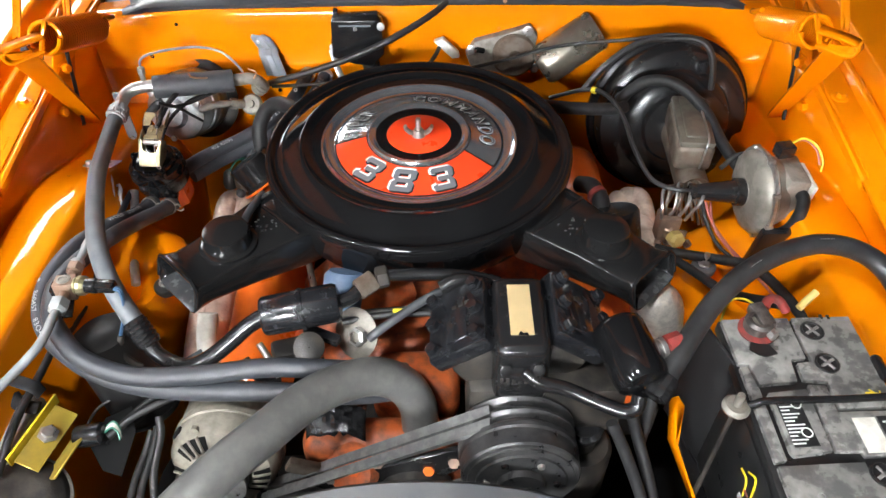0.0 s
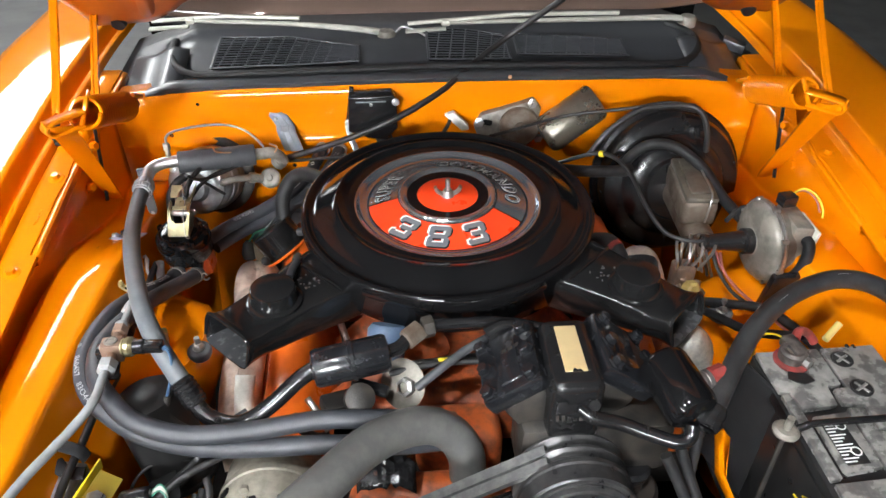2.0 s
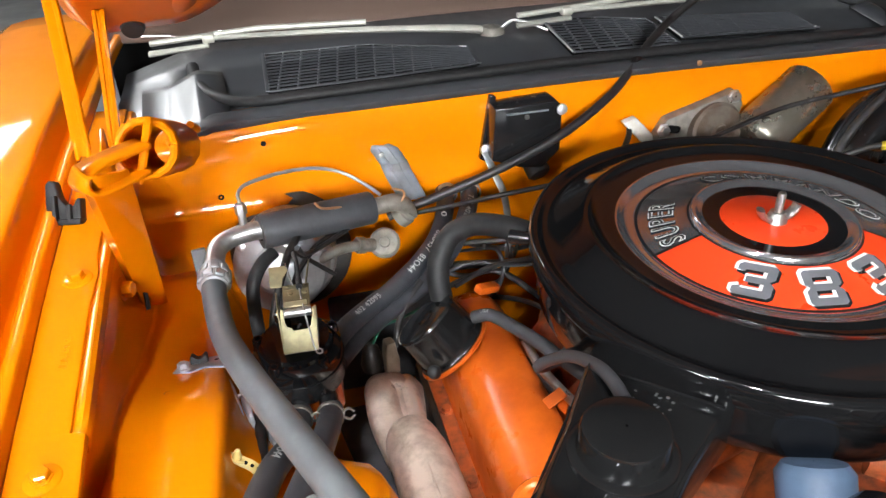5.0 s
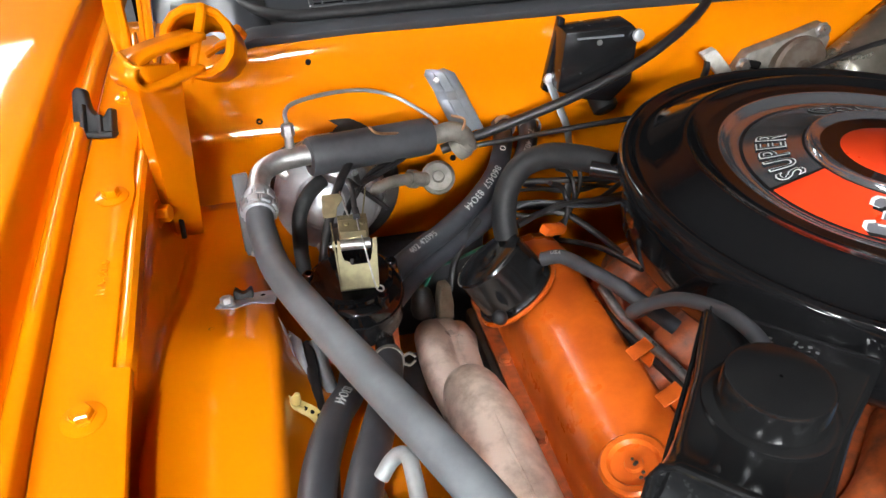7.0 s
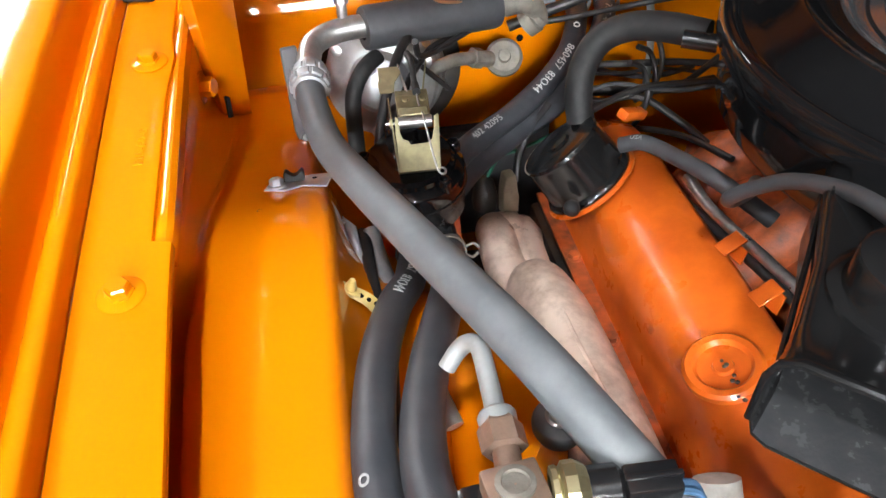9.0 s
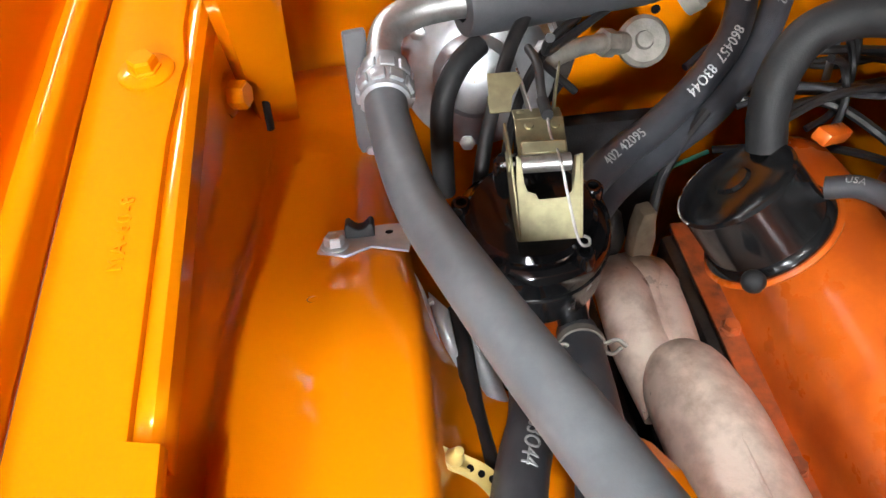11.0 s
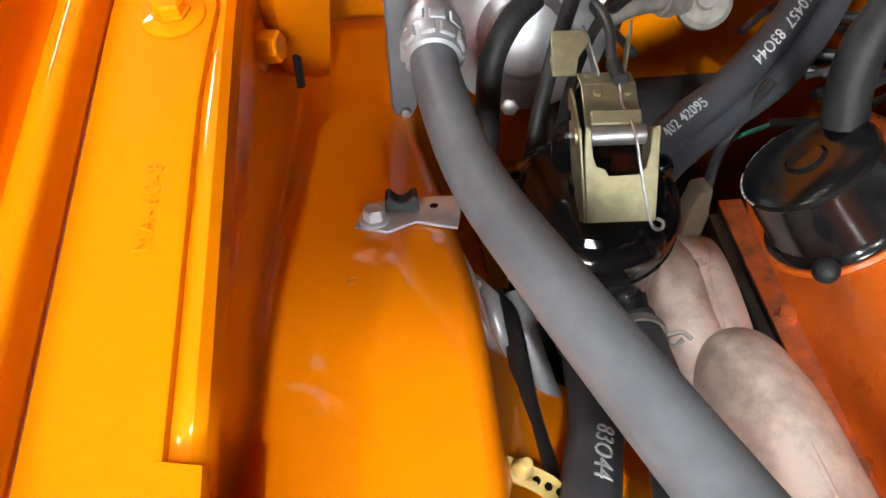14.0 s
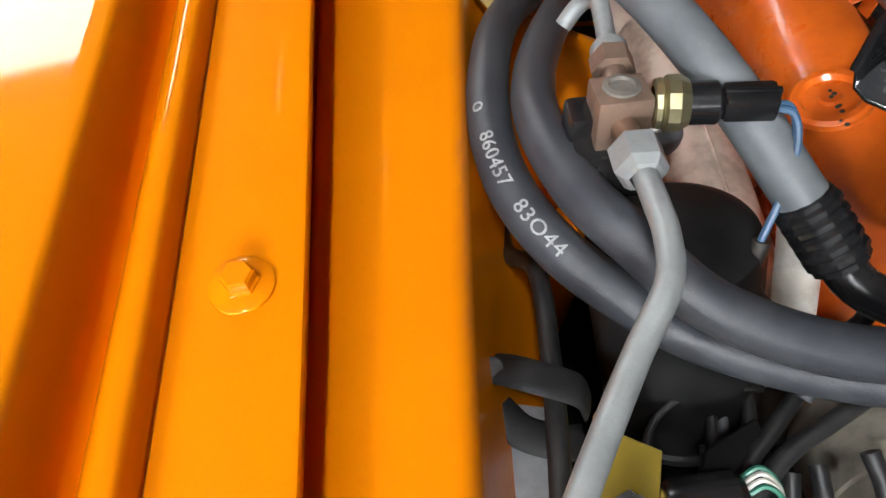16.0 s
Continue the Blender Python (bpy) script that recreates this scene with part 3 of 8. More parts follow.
seal = [(-0.552, 0.628, 0.972), (-0.545, 0.57, 0.974), (-0.525, 0.50, 0.972), (-0.48, 0.452, 0.972), (-0.40, 0.434, 0.978), (-0.2, 0.428, 0.984), (0.0, 0.428, 0.986), (0.2, 0.428, 0.984), (0.40, 0.434, 0.978), (0.48, 0.452, 0.972), (0.53, 0.50, 0.972), (0.552, 0.57, 0.974), (0.545, 0.615, 0.975), (0.51, 0.645, 0.982)]
solo("cowl_seal", tube(seal, 0.0085, 12, flat=0.8), BLACKRUB, "black rubber weatherstrip round the cowl", "seal")
cb = thing("cowl_block", "grey moulded block at the cowl corner", "block", (0.655, 0.60, 0.93))
part("body", box((0.050, 0.030, 0.022), pose(0.655, 0.600, 0.945, 0, 12, -30), 0.004), COWLM, cb)
part("foot", box((0.080, 0.050, 0.006), pose(0.655, 0.600, 0.933, 0, 12, -30), 0.002), COWLM, cb)
solo("cowl_screw", lathe([(0, 0), (0.004, 0), (0.0035, 0.0025), (0, 0.003)], 12, aim((0.13, 0.401, 0.972), (0, -1, 0.3))), COPPER, "small rusty screw in the cowl edge", "screw")

# windscreen, dark cabin behind it
rows = []
for k in range(25):
    x = -0.72 + 0.06 * k
    c = 0.12 * (x / 0.72) ** 2
    rows.append([(x, 0.70 + c, 0.972), (x, 0.735 + c, 0.999), (x, 0.95 + c, 1.13), (x, 1.25 + c, 1.32)])
sheet(solo("windscreen", loft(rows), GLASS, "dark reflective windscreen glass", "windscreen", kind="structure"), 0.004)
solo("cabin", box((1.5, 0.9, 0.75), pose(0, 1.52, 0.80)), DARK, "dark car cabin behind the windscreen", "cabin", kind="structure", smooth=False)

# ---- hood, held open ----
HOOD = pose(0, 0.475, 1.078, 36, 0, 180)


def rear_edge(x):
    """The hood's rear edge: cut back between the hinges, bowed rearwards in the middle."""
    cut = min(1.0, max(0.0, (0.54 - abs(x)) / 0.10)) ** 1.5
    return cut * (0.030 + 0.075 * min(1.0, abs(x) / 0.44) ** 1.5)


def hood():
    o = thing("hood", "open orange hood with a black insulation pad", "hood", (0, 0.475, 1.078))
    M = HOOD

    crown = lambda x: 0.018 * max(0.0, 1 - (x / 0.44) ** 2)

    def grid(f, nx=24, ny=24, x0=-0.66, x1=0.66, y1=1.22):
        rows = []
        for i in range(nx + 1):
            x = x0 + (x1 - x0) * i / nx
            y0 = rear_edge(x)
            ye = y1 + 0.02 - 0.075 * max(0.0, (abs(x) - 0.50) / 0.16) ** 1.3
            rows.append([M @ (Vector(f(x, y0 + (ye - y0) * j / ny)) + Vector((0, 0, crown(x)))) for j in range(ny + 1)])
        return rows
    sheet(part("outer_skin", loft(grid(lambda x, y: (x, y, 0.035 - 0.02 * (x / 0.66) ** 2), 66)), ORANGE, o), 0.0015)

    def frame_z(x, y):
        edge = min(0.66 - abs(x), y - rear_edge(x) + 0.012, 1.225 - y)
        return 0.032 - 0.02 * (x / 0.66) ** 2 - 0.034 * min(1, max(0, edge / 0.03)) + 0.022 * min(1, max(0, (edge - 0.13) / 0.03))
    fr = sheet(part("inner_frame", loft(grid(lambda x, y: (x, y, frame_z(x, y)), 88, 60)), UNDERHOOD, o, sharp=80), 0.0012)
    pad = [(-0.50, 0.225), (-0.42, 0.20), (-0.30, 0.178), (-0.15, 0.188), (0, 0.178), (0.15, 0.188), (0.30, 0.178), (0.42, 0.20), (0.50, 0.225), (0.52, 0.40), (0.50, 1.02), (0, 1.08), (-0.50, 1.02), (-0.52, 0.40)]
    felt = prism(pad, 0.014, pose(0, 0, -0.020), 0.005)
    bmesh.ops.triangulate(felt, faces=felt.faces)
    bmesh.ops.subdivide_edges(felt, edges=[e for e in felt.edges if e.calc_length() > 0.08], cuts=5, use_grid_fill=True)
    bend(felt, lambda x, y, z: M @ Vector((x, y, z + crown(x) + 0.003 * math.sin(23 * x + 9 * y) * math.sin(31 * y))))
    part("insulation_pad", felt, FELT, o, "black felt insulation pad")
    for side in (-1, 1):
        # flat black bar: the slot's shade as colour, no opening is cut
        part("vent_slot_shade", sweep([M @ Vector((side * x, rear_edge(x) + 0.012, crown(x) - 0.0015)) for x in (0.44, 0.41, 0.38, 0.33, 0.28, 0.22, 0.16)], 0.013, 8, flat=0.25), DARK, o)
        for k in range(23):
            x = side * (0.165 + k * 0.0118)
            part("vent_tooth", box((0.0058, 0.019, 0.0034), M @ pose(x, rear_edge(x) + 0.012, crown(x) - 0.0042, 0, 0, 25), 0.0006, 1), ORANGE, fr)
        gus = [M @ Vector((side * x, y, z)) for x, y, z in ((0.535, 0.030, -0.006), (0.520, 0.075, -0.012), (0.500, 0.150, -0.014), (0.490, 0.240, -0.010))]
        part("gusset", sweep(spline(gus, 5), 0.016, 10, flat=0.45), UNDERHOOD, o)
        part("rubber_stop", lathe([(0, 0), (0.014, 0), (0.014, 0.020), (0.012, 0.026), (0, 0.027)], 18, M @ aim((side * 0.588, 0.020, -0.002), (0, 0.5, -1))), BLACKRUB, o)
    return o


hood()


# ---- air cleaner ----
AC = Vector((-0.0163, 0.0285, 0.938))
R = 0.222


def air_cleaner():
    o = thing("air_cleaner", "round glossy black twin-snorkel air cleaner with a red and silver decal", "air cleaner", tuple(AC - Vector((0, 0, 0.11))))
    m = Matrix.Translation(AC) @ pose(0, 0, 0, 0.8, 0, 0)
    lid = [(R - 0.004, -0.020), (R - 0.0005, -0.019), (R, -0.015), (R, -0.005), (R - 0.0015, -0.001), (R - 0.005, 0.0008), (R - 0.009, -0.0005), (R - 0.012, -0.004), (R - 0.018, -0.0055),
           (0.196, 0.0010), (0.176, 0.0085), (0.1715, 0.0112), (0.1685, 0.0118), (0.1660, 0.0110), (0.1635, 0.0086), (0.150, 0.0072), (0.1405, 0.0064)]
    part("lid", lathe(lid, 128, m), GLOSS, o, "glossy black stamped steel lid", sharp=60)
    part("trim_ring", lathe([(0.1410, 0.0066), (0.1392, 0.0064), (0.1375, 0.0052), (0.1345, 0.0026), (0.1310, 0.0007), (0.1270, -0.0002), (0.1235, -0.0004)], 128, m), CHROME, o, "spun bright metal trim ring", sharp=60)
    slope = lambda r: -0.0002 + (0.1235 - r) * 0.27
    part("decal_ground", lathe([(0.1236, slope(0.1236)), (0.10, slope(0.10)), (0.0735, slope(0.0735))], 128, m), BRUSHED, o, "brushed grey foil decal ring")
    part("hub_ring", lathe([(0.0740, slope(0.074)), (0.0732, 0.0172), (0.0715, 0.0192), (0.0690, 0.0190), (0.0650, 0.0166), (0.0618, 0.0154)], 96, m), CHROME, o, "bright metal hub ring")
    part("hub", lathe([(0.0620, 0.0155), (0.0475, 0.0144), (0.0462, 0.0144)], 96, m), GLOSS, o)
    part("hub_decal", lathe([(0.0463, 0.0144), (0.0455, 0.0148), (0.020, 0.0152), (0.0001, 0.0153)], 96, m), RED, o, "red round hub decal")

    def sector(a0, a1, r0, r1, lift, name, material, n=48, label=""):
        rows = [[m @ Vector((r * math.cos(a), r * math.sin(a), slope(r) + lift)) for r in (r0, 0.5 * (r0 + r1), r1)] for a in [radians(a0 + (a1 - a0) * k / n) for k in range(n + 1)]]
        return part(name, loft(rows), material, o, label)
    sector(-177, -30, 0.0735, 0.1222, 0.0005, "red_decal", RED, 64, "red decal panel")
    sector(-180, 180, 0.0738, 0.0755, 0.0007, "inner_line", BLACKINK, 96)
    sector(-180, 180, 0.1196, 0.1222, 0.0007, "outer_line", BLACKINK, 96)
    for a in (-30, -177):
        sector(a - 0.8, a + 0.8, 0.0738, 0.1222, 0.0009, "divider", BLACKINK, 3)

    def polar(text, size, mid, rr, lift, material, name, spacing=1.0, fat=1.0, label="", bold=0.0, squeeze=0.72):
        bm = letters(text, size, spacing, 0.0001, bold)

        def put(x, y, z):
            a, r = radians(mid) - x * squeeze / rr, rr + y * fat
            return m @ Vector((r * math.cos(a), r * math.sin(a), slope(r) + lift + z))
        return pieces(name, bend(bm, put), material, o, label)
    for text, mid, sp, sq in (("SUPER", 160, 1.25, 0.62), ("COMMANDO", 43, 1.25, 0.72)):
        polar(text, 0.036, mid, 0.0975, 0.0011, BLACKINK, "letter_edge", sp, 0.86, "", 0.0017, sq)
        polar(text, 0.036, mid, 0.0975, 0.0014, WHITEINK, "letter_outline", sp, 0.86, "white outlined letter", 0.0009, sq)
        polar(text, 0.036, mid, 0.0975, 0.0017, BLACKINK, "letter", sp, 0.86, "", -0.0003, sq)

    def bar_digit(ch, w, h, t):
        """A block numeral of straight bars with cut corners: each bar an outline in the unit plane."""
        c = t * 0.75
        bars = []
        for y in (-h, 0.0, h):
            bars.append([(-w + c, y - t), (w - c, y - t), (w, y - t + c), (w, y + t - c), (w - c, y + t), (-w + c, y + t), (-w, y + t - c), (-w, y - t + c)])
        x0 = -w + 2.2 * t if ch == "3" else -w + t
        bars[1] = [(x0, -t * 0.9), (w - t, -t * 0.9), (w - t, t * 0.9), (x0, t * 0.9)]
        for y0, y1 in ((-h, 0.0), (0.0, h)):
            bars.append([(w - 2 * t, y0), (w, y0), (w, y1 - t * 0.9), (w - 1.0 * t, y1), (w - 2 * t, y1)] if y0 < 0 else [(w - 2 * t, y0), (w - 1.0 * t, y0), (w, y0 + t * 0.9), (w, y1), (w - 2 * t, y1)])
            if ch == "8":
                bars.append([(-p, q) for p, q in bars[-1]][::-1])
        if ch == "3":
            bars.append([(-w, -h), (-w + 2 * t, -h), (-w + 1.5 * t, -h + 1.7 * t), (-w, -h + 1.2 * t)])
            bars.append([(-w, h), (-w, h - 1.2 * t), (-w + 1.5 * t, h - 1.7 * t), (-w + 2 * t, h)])
        return bars

    def digit(ch, cx, cy, turn):
        c, s_ = math.cos(radians(turn)), math.sin(radians(turn))
        for lift, dx, dy, grow, material, nm in ((0.0009, 0.0016, -0.0016, 0.0009, BLACKINK, "digit_shadow"), (0.0013, -0.0014, 0.0012, 0.0004, WHITEINK, "digit_rim"), (0.0017, 0.0006, -0.0006, -0.0004, GREYINK, "digit")):
            one = bmesh.new()
            for poly in bar_digit(ch, 0.0158 + grow, 0.0140, 0.0042 + grow):
                prism(poly, 0.0001, bm=one)

            def put(x, y, z):
                x, y = x + 0.12 * y + dx, y + dy
                X, Y = cx + c * x - s_ * y, cy + s_ * x + c * y
                return m @ Vector((X, Y, slope(math.hypot(X, Y)) + lift + z))
            part(nm, bend(one, put), material, o, smooth=False)
    for ch, ang in (("3", -133.0), ("8", -101.5), ("3", -69.5)):
        digit(ch, 0.0975 * math.cos(radians(ang)), 0.0975 * math.sin(radians(ang)), (ang + 90) * 0.9)
    # wing nut on its stud
    part("stud", lathe([(0, 0), (0.0038, 0), (0.0038, 0.027), (0.003, 0.029), (0, 0.029)], 14, m @ pose(0, -0.004, 0.0150)), STEEL, o)
    wing = lathe([(0, 0), (0.010, 0), (0.009, 0.004), (0.0065, 0.010), (0, 0.010)], 20, m @ pose(0, -0.004, 0.0150))
    for s in (-1, 1):
        tube([m @ Vector((s * 0.006, -0.004, 0.018)), m @ Vector((s * 0.012, -0.004, 0.020)), m @ Vector((s * 0.017, -0.004, 0.025)), m @ Vector((s * 0.019, -0.004, 0.030))], 0.0055, 10, bm=wing, flat=0.5)
    part("wing_nut", wing, STEEL, o, "bright steel wing nut")
    base = [(R - 0.012, -0.016), (R - 0.008, -0.021), (R - 0.008, -0.030), (R - 0.009, -0.048), (R - 0.010, -0.066), (R - 0.013, -0.071), (R - 0.020, -0.074), (R - 0.060, -0.084), (0.09, -0.094), (0.07, -0.110), (0.001, -0.112)]
    part("base_pan", lathe(base, 96, m), GLOSS, o, "black base pan", sharp=60)

    for s in (-1, 1):
        cx = AC.x
        c = Vector((cx + s * 0.188, -0.118, 0.0))
        ax = Vector((s * 0.695, -0.720, 0)).normalized()
        sd = Vector((ax.y, -ax.x, 0)) * s
        M = Matrix(((ax.x, sd.x, 0, 0), (ax.y, sd.y, 0, 0), (0, 0, 1, 0), (0, 0, 0, 1)))
        org = Vector((cx + s * 0.175, -0.095, 0))
        rows = []
        for u, w0, w1, top, bot, ext in ((-0.06, -0.058, 0.058, 0.912, 0.855, 0), (0.0, -0.056, 0.056, 0.9165, 0.858, 0), (0.020, -0.053, 0.053, 0.918, 0.860, 0), (0.085, -0.043, 0.043, 0.920, 0.872, 0), (0.130, -0.040, 0.040, 0.921, 0.880, 0), (0.148, -0.0405, 0.0405, 0.922, 0.884, 0.003), (0.159, -0.042, 0.042, 0.926, 0.885, 0.007), (0.167, -0.043, 0.043, 0.929, 0.884, 0.013)):
            e = 0.005 + 0.006 * min(1, max(0, (u - 0.12) / 0.04))
            ring = [(w0, bot + e), (w0 + 0.3 * e, bot + 0.3 * e), (w0 + e, bot), (0, bot), (w1 - e, bot), (w1 - 0.3 * e, bot + 0.3 * e), (w1, bot + e), (w1, top - e), (w1 - 0.3 * e, top - 0.3 * e), (w1 - e, top), (0, top), (w0 + e, top), (w0 + 0.3 * e, top - 0.3 * e), (w0, top - e)]
            rows.append([org + ax * (u + ext * (top - z) / (top - bot)) + sd * w + Vector((0, 0, z)) for w, z in ring])
        sn = part("snorkel", loft(rows, True), SEMI, o, "black sheet-metal intake snorkel", sharp=50)
        sheet(sn, 0.0016)
        part("mouth_floor", loft([[r_[k_] + Vector((0, 0, 0.0024)) for k_ in (1, 2, 3, 4, 5)] for r_ in rows[3:]]), MOUTHM, sn, "inner floor lightened for its grey sheen")
        part("mouth_bead", sweep(rows[-1][6:14] + rows[-1][:1], 0.0022, 8), SEMI, sn)
        for w in (-0.046, 0.046):
            part("seam_rib", sweep([org + ax * -0.04 + sd * (w * 0.95) + Vector((0, 0, 0.9150)), org + ax * 0.02 + sd * w * 0.9 + Vector((0, 0, 0.9195))], 0.0025, 8), SEMI, sn)
        part("cross_rib", sweep([org + ax * 0.020 + sd * -0.050 + Vector((0, 0, 0.9185)), org + ax * 0.020 + sd * 0.050 + Vector((0, 0, 0.9185))], 0.0022, 8), SEMI, sn)
        part("side_flange", sweep([org + ax * -0.05 + sd * -0.060 + Vector((0, 0, 0.906)), org + ax * 0.06 + sd * -0.048 + Vector((0, 0, 0.906)), org + ax * 0.155 + sd * -0.040 + Vector((0, 0, 0.906))], 0.0018, 6), SEMI, sn)
        cc = org + ax * 0.094
        pot = part("vacuum_pot", lathe([(0.037, 0.0), (0.037, 0.003), (0.034, 0.0045), (0.031, 0.005), (0.0298, 0.010), (0.0295, 0.021), (0.0285, 0.0235), (0.0262, 0.0245), (0.001, 0.0252)], 48, Matrix.Translation((cc.x, cc.y, 0.9205))), SEMI, sn, "black round vacuum pot")
        for k in range(16):
            part("paint_chip", box((0.002 + 0.002 * random.random(), 0.001 + 0.001 * random.random(), 0.0004), Matrix.Translation(cc - ax * (0.036 + 0.030 * random.random()) + sd * (0.040 * (random.random() - 0.5)) + Vector((0, 0, 0.9197))) @ pose(0, 0, 0, 0, 0, 360 * random.random())), STEEL, sn)
    part("hose_nipple", straight((-0.205, 0.135, 0.902), (-0.228, 0.150, 0.902), 0.0075), SATIN, o)
    return o


air_cleaner()


# ---- engine ----
def valve_cover(s, label):
    """A pressed cover lying over on its side, on the outer flank of the vee."""
    o = thing("valve_cover", label, "valve cover", (s * 0.26, 0, 0.74), "valve covers")
    rows = []
    base = Matrix(((s * 1, 0, 0, 0), (0, 1, 0, 0), (0, 0, 1, 0), (0, 0, 0, 1)))
    n = 20
    for k in range(n + 1):
        y = -0.265 + 0.50 * k / n
        f = min(1.0, min(k, n - k) / 1.6) ** 0.5
        low = 0.016 * min(1.0, max(0.0, (-0.112 - y) / 0.012))
        shape = [(0.300, 0.690), (0.2985, 0.694), (0.2980, 0.712), (0.2975, 0.738), (0.2955, 0.755), (0.289, 0.771), (0.272, 0.784), (0.248, 0.790), (0.232, 0.788), (0.221, 0.777), (0.208, 0.744), (0.196, 0.71)]
        shape = [(x, z - low * max(0.0, (z - 0.70) / 0.09)) for x, z in shape]
        c = (0.262, 0.70)
        g = 0.86 + 0.14 * f
        rows.append([base @ Vector((c[0] + (x - c[0]) * g, y, c[1] + (z - c[1]) * g)) for x, z in shape])
    bm = loft(rows)
    bm.verts.ensure_lookup_table()
    bm.faces.new([bm.verts[i] for i in range(12)])
    bm.faces.new([bm.verts[n * 12 + i] for i in range(12)])
    cov = part("cover", bm, ENGINE, o, sharp=75)
    part("rail", box((0.0185, 0.505, 0.003), pose(s * 0.3063, -0.0125, 0.6905), 0.0012), PUMP, o, "grimy cover rail")
    part("gasket", box((0.017, 0.503, 0.004), pose(s * 0.3065, -0.0125, 0.6868), 0.001), SOOT, o, "black cork gasket")
    # black box that colours the shaded gap between cover and manifold
    part("head_edge", box((0.07, 0.50, 0.07), pose(s * 0.288, -0.0125, 0.648), 0.006), SOOT, o, "cylinder head edge, black for the dark gap")
    for k in range(4):
        m = aim((s * 0.3065, -0.19 + 0.107 * k, 0.6915), (0, 0, 1))
        part("cover_bolt", lathe([(0, 0), (0.0085, 0), (0.0075, 0.002), (0.0055, 0.002), (0.0055, 0.007), (0, 0.007)], 6, m), PUMP, cov, sharp=20)
    m = aim((s * 0.2775, -0.085, 0.7805), (s * 0.34, 0, 1))
    part("boss", lathe([(0.027, -0.002), (0.027, 0.003), (0.0245, 0.0055), (0.020, 0.0055), (0.0175, 0.002), (0.0075, 0.002), (0.0065, 0.005), (0.0005, 0.0055)], 40, m), ENGINE, cov)
    return o


valve_cover(-1, "orange painted valve cover with a black breather")
valve_cover(1, "orange painted valve cover half hidden under the air cleaner")
# block coloured black for the shade deep in the bay
solo("engine_block", box((0.52, 0.62, 0.34), pose(-0.005, 0.0, 0.47), 0.03), SOOT, "engine block, black for the shade deep in the bay", "engine block")
im = thing("intake_manifold", "orange painted intake manifold in the engine valley", "manifold", (0, 0, 0.70))
part("plenum", box((0.30, 0.46, 0.10), pose(-0.01, 0.02, 0.70), 0.03, 3), PUMP, im)
for y in (-0.16, -0.05, 0.06, 0.17):
    for s in (-1, 1):
        part("runner", tube([(s * 0.04, y * 0.6, 0.77), (s * 0.12, y, 0.765), (s * 0.19, y, 0.70)], 0.028, 12), PUMP, im)
part("carburettor_pad", box((0.16, 0.17, 0.07), pose(-0.0165, 0.031, 0.79), 0.01), GREYCAST, im)
th = thing("thermostat_housing", "orange painted thermostat housing", "thermostat housing", (-0.01, -0.27, 0.70))
part("body", box((0.12, 0.08, 0.09), pose(-0.02, -0.25, 0.725), 0.025, 3), PUMP, th)
part("neck", straight((-0.014, -0.300, 0.71), (-0.013, -0.318, 0.748), 0.021), PUMP, th)
part("bolt", lathe([(0, 0), (0.008, 0), (0.008, 0.006), (0, 0.007)], 6, aim((-0.055, -0.29, 0.765), (0, -0.5, 1))), ENGINE, th)
fb = thing("front_block", "orange painted water pump and timing cover", "engine block", (0, -0.33, 0.6))
part("pump_body", box((0.24, 0.06, 0.17), pose(-0.05, -0.325, 0.655), 0.028, 3), PUMP, fb)
part("side_boss", lathe([(0.001, 0.03), (0.030, 0.028), (0.038, 0.018), (0.040, 0.0)], 30, aim((-0.10, -0.345, 0.695), (-0.2, -0.8, 0.5))), PUMP, fb)
part("support_arm", prism([(-0.16, -0.03), (-0.04, 0.03), (0.06, 0.075), (0.07, 0.04), (0.0, -0.02), (-0.14, -0.07)], 0.008, pose(0.0, -0.36, 0.70, 90, 0, 0), 0.002, 1), SATIN, fb, "black compressor support arm")
part("snout", straight((-0.02, -0.36, 0.66), (-0.02, -0.42, 0.66), 0.05), SOOT, fb)
for k in range(7):
    part("bolt", lathe([(0, 0), (0.011, 0), (0.010, 0.004), (0.0075, 0.004), (0.0075, 0.012), (0, 0.012)], 6, aim((-0.13 + 0.032 * k, -0.362, 0.69 + 0.02 * (k % 3)), (0, -1, 0.6))), [STEEL, ENGINE, BRASS][k % 3], fb)


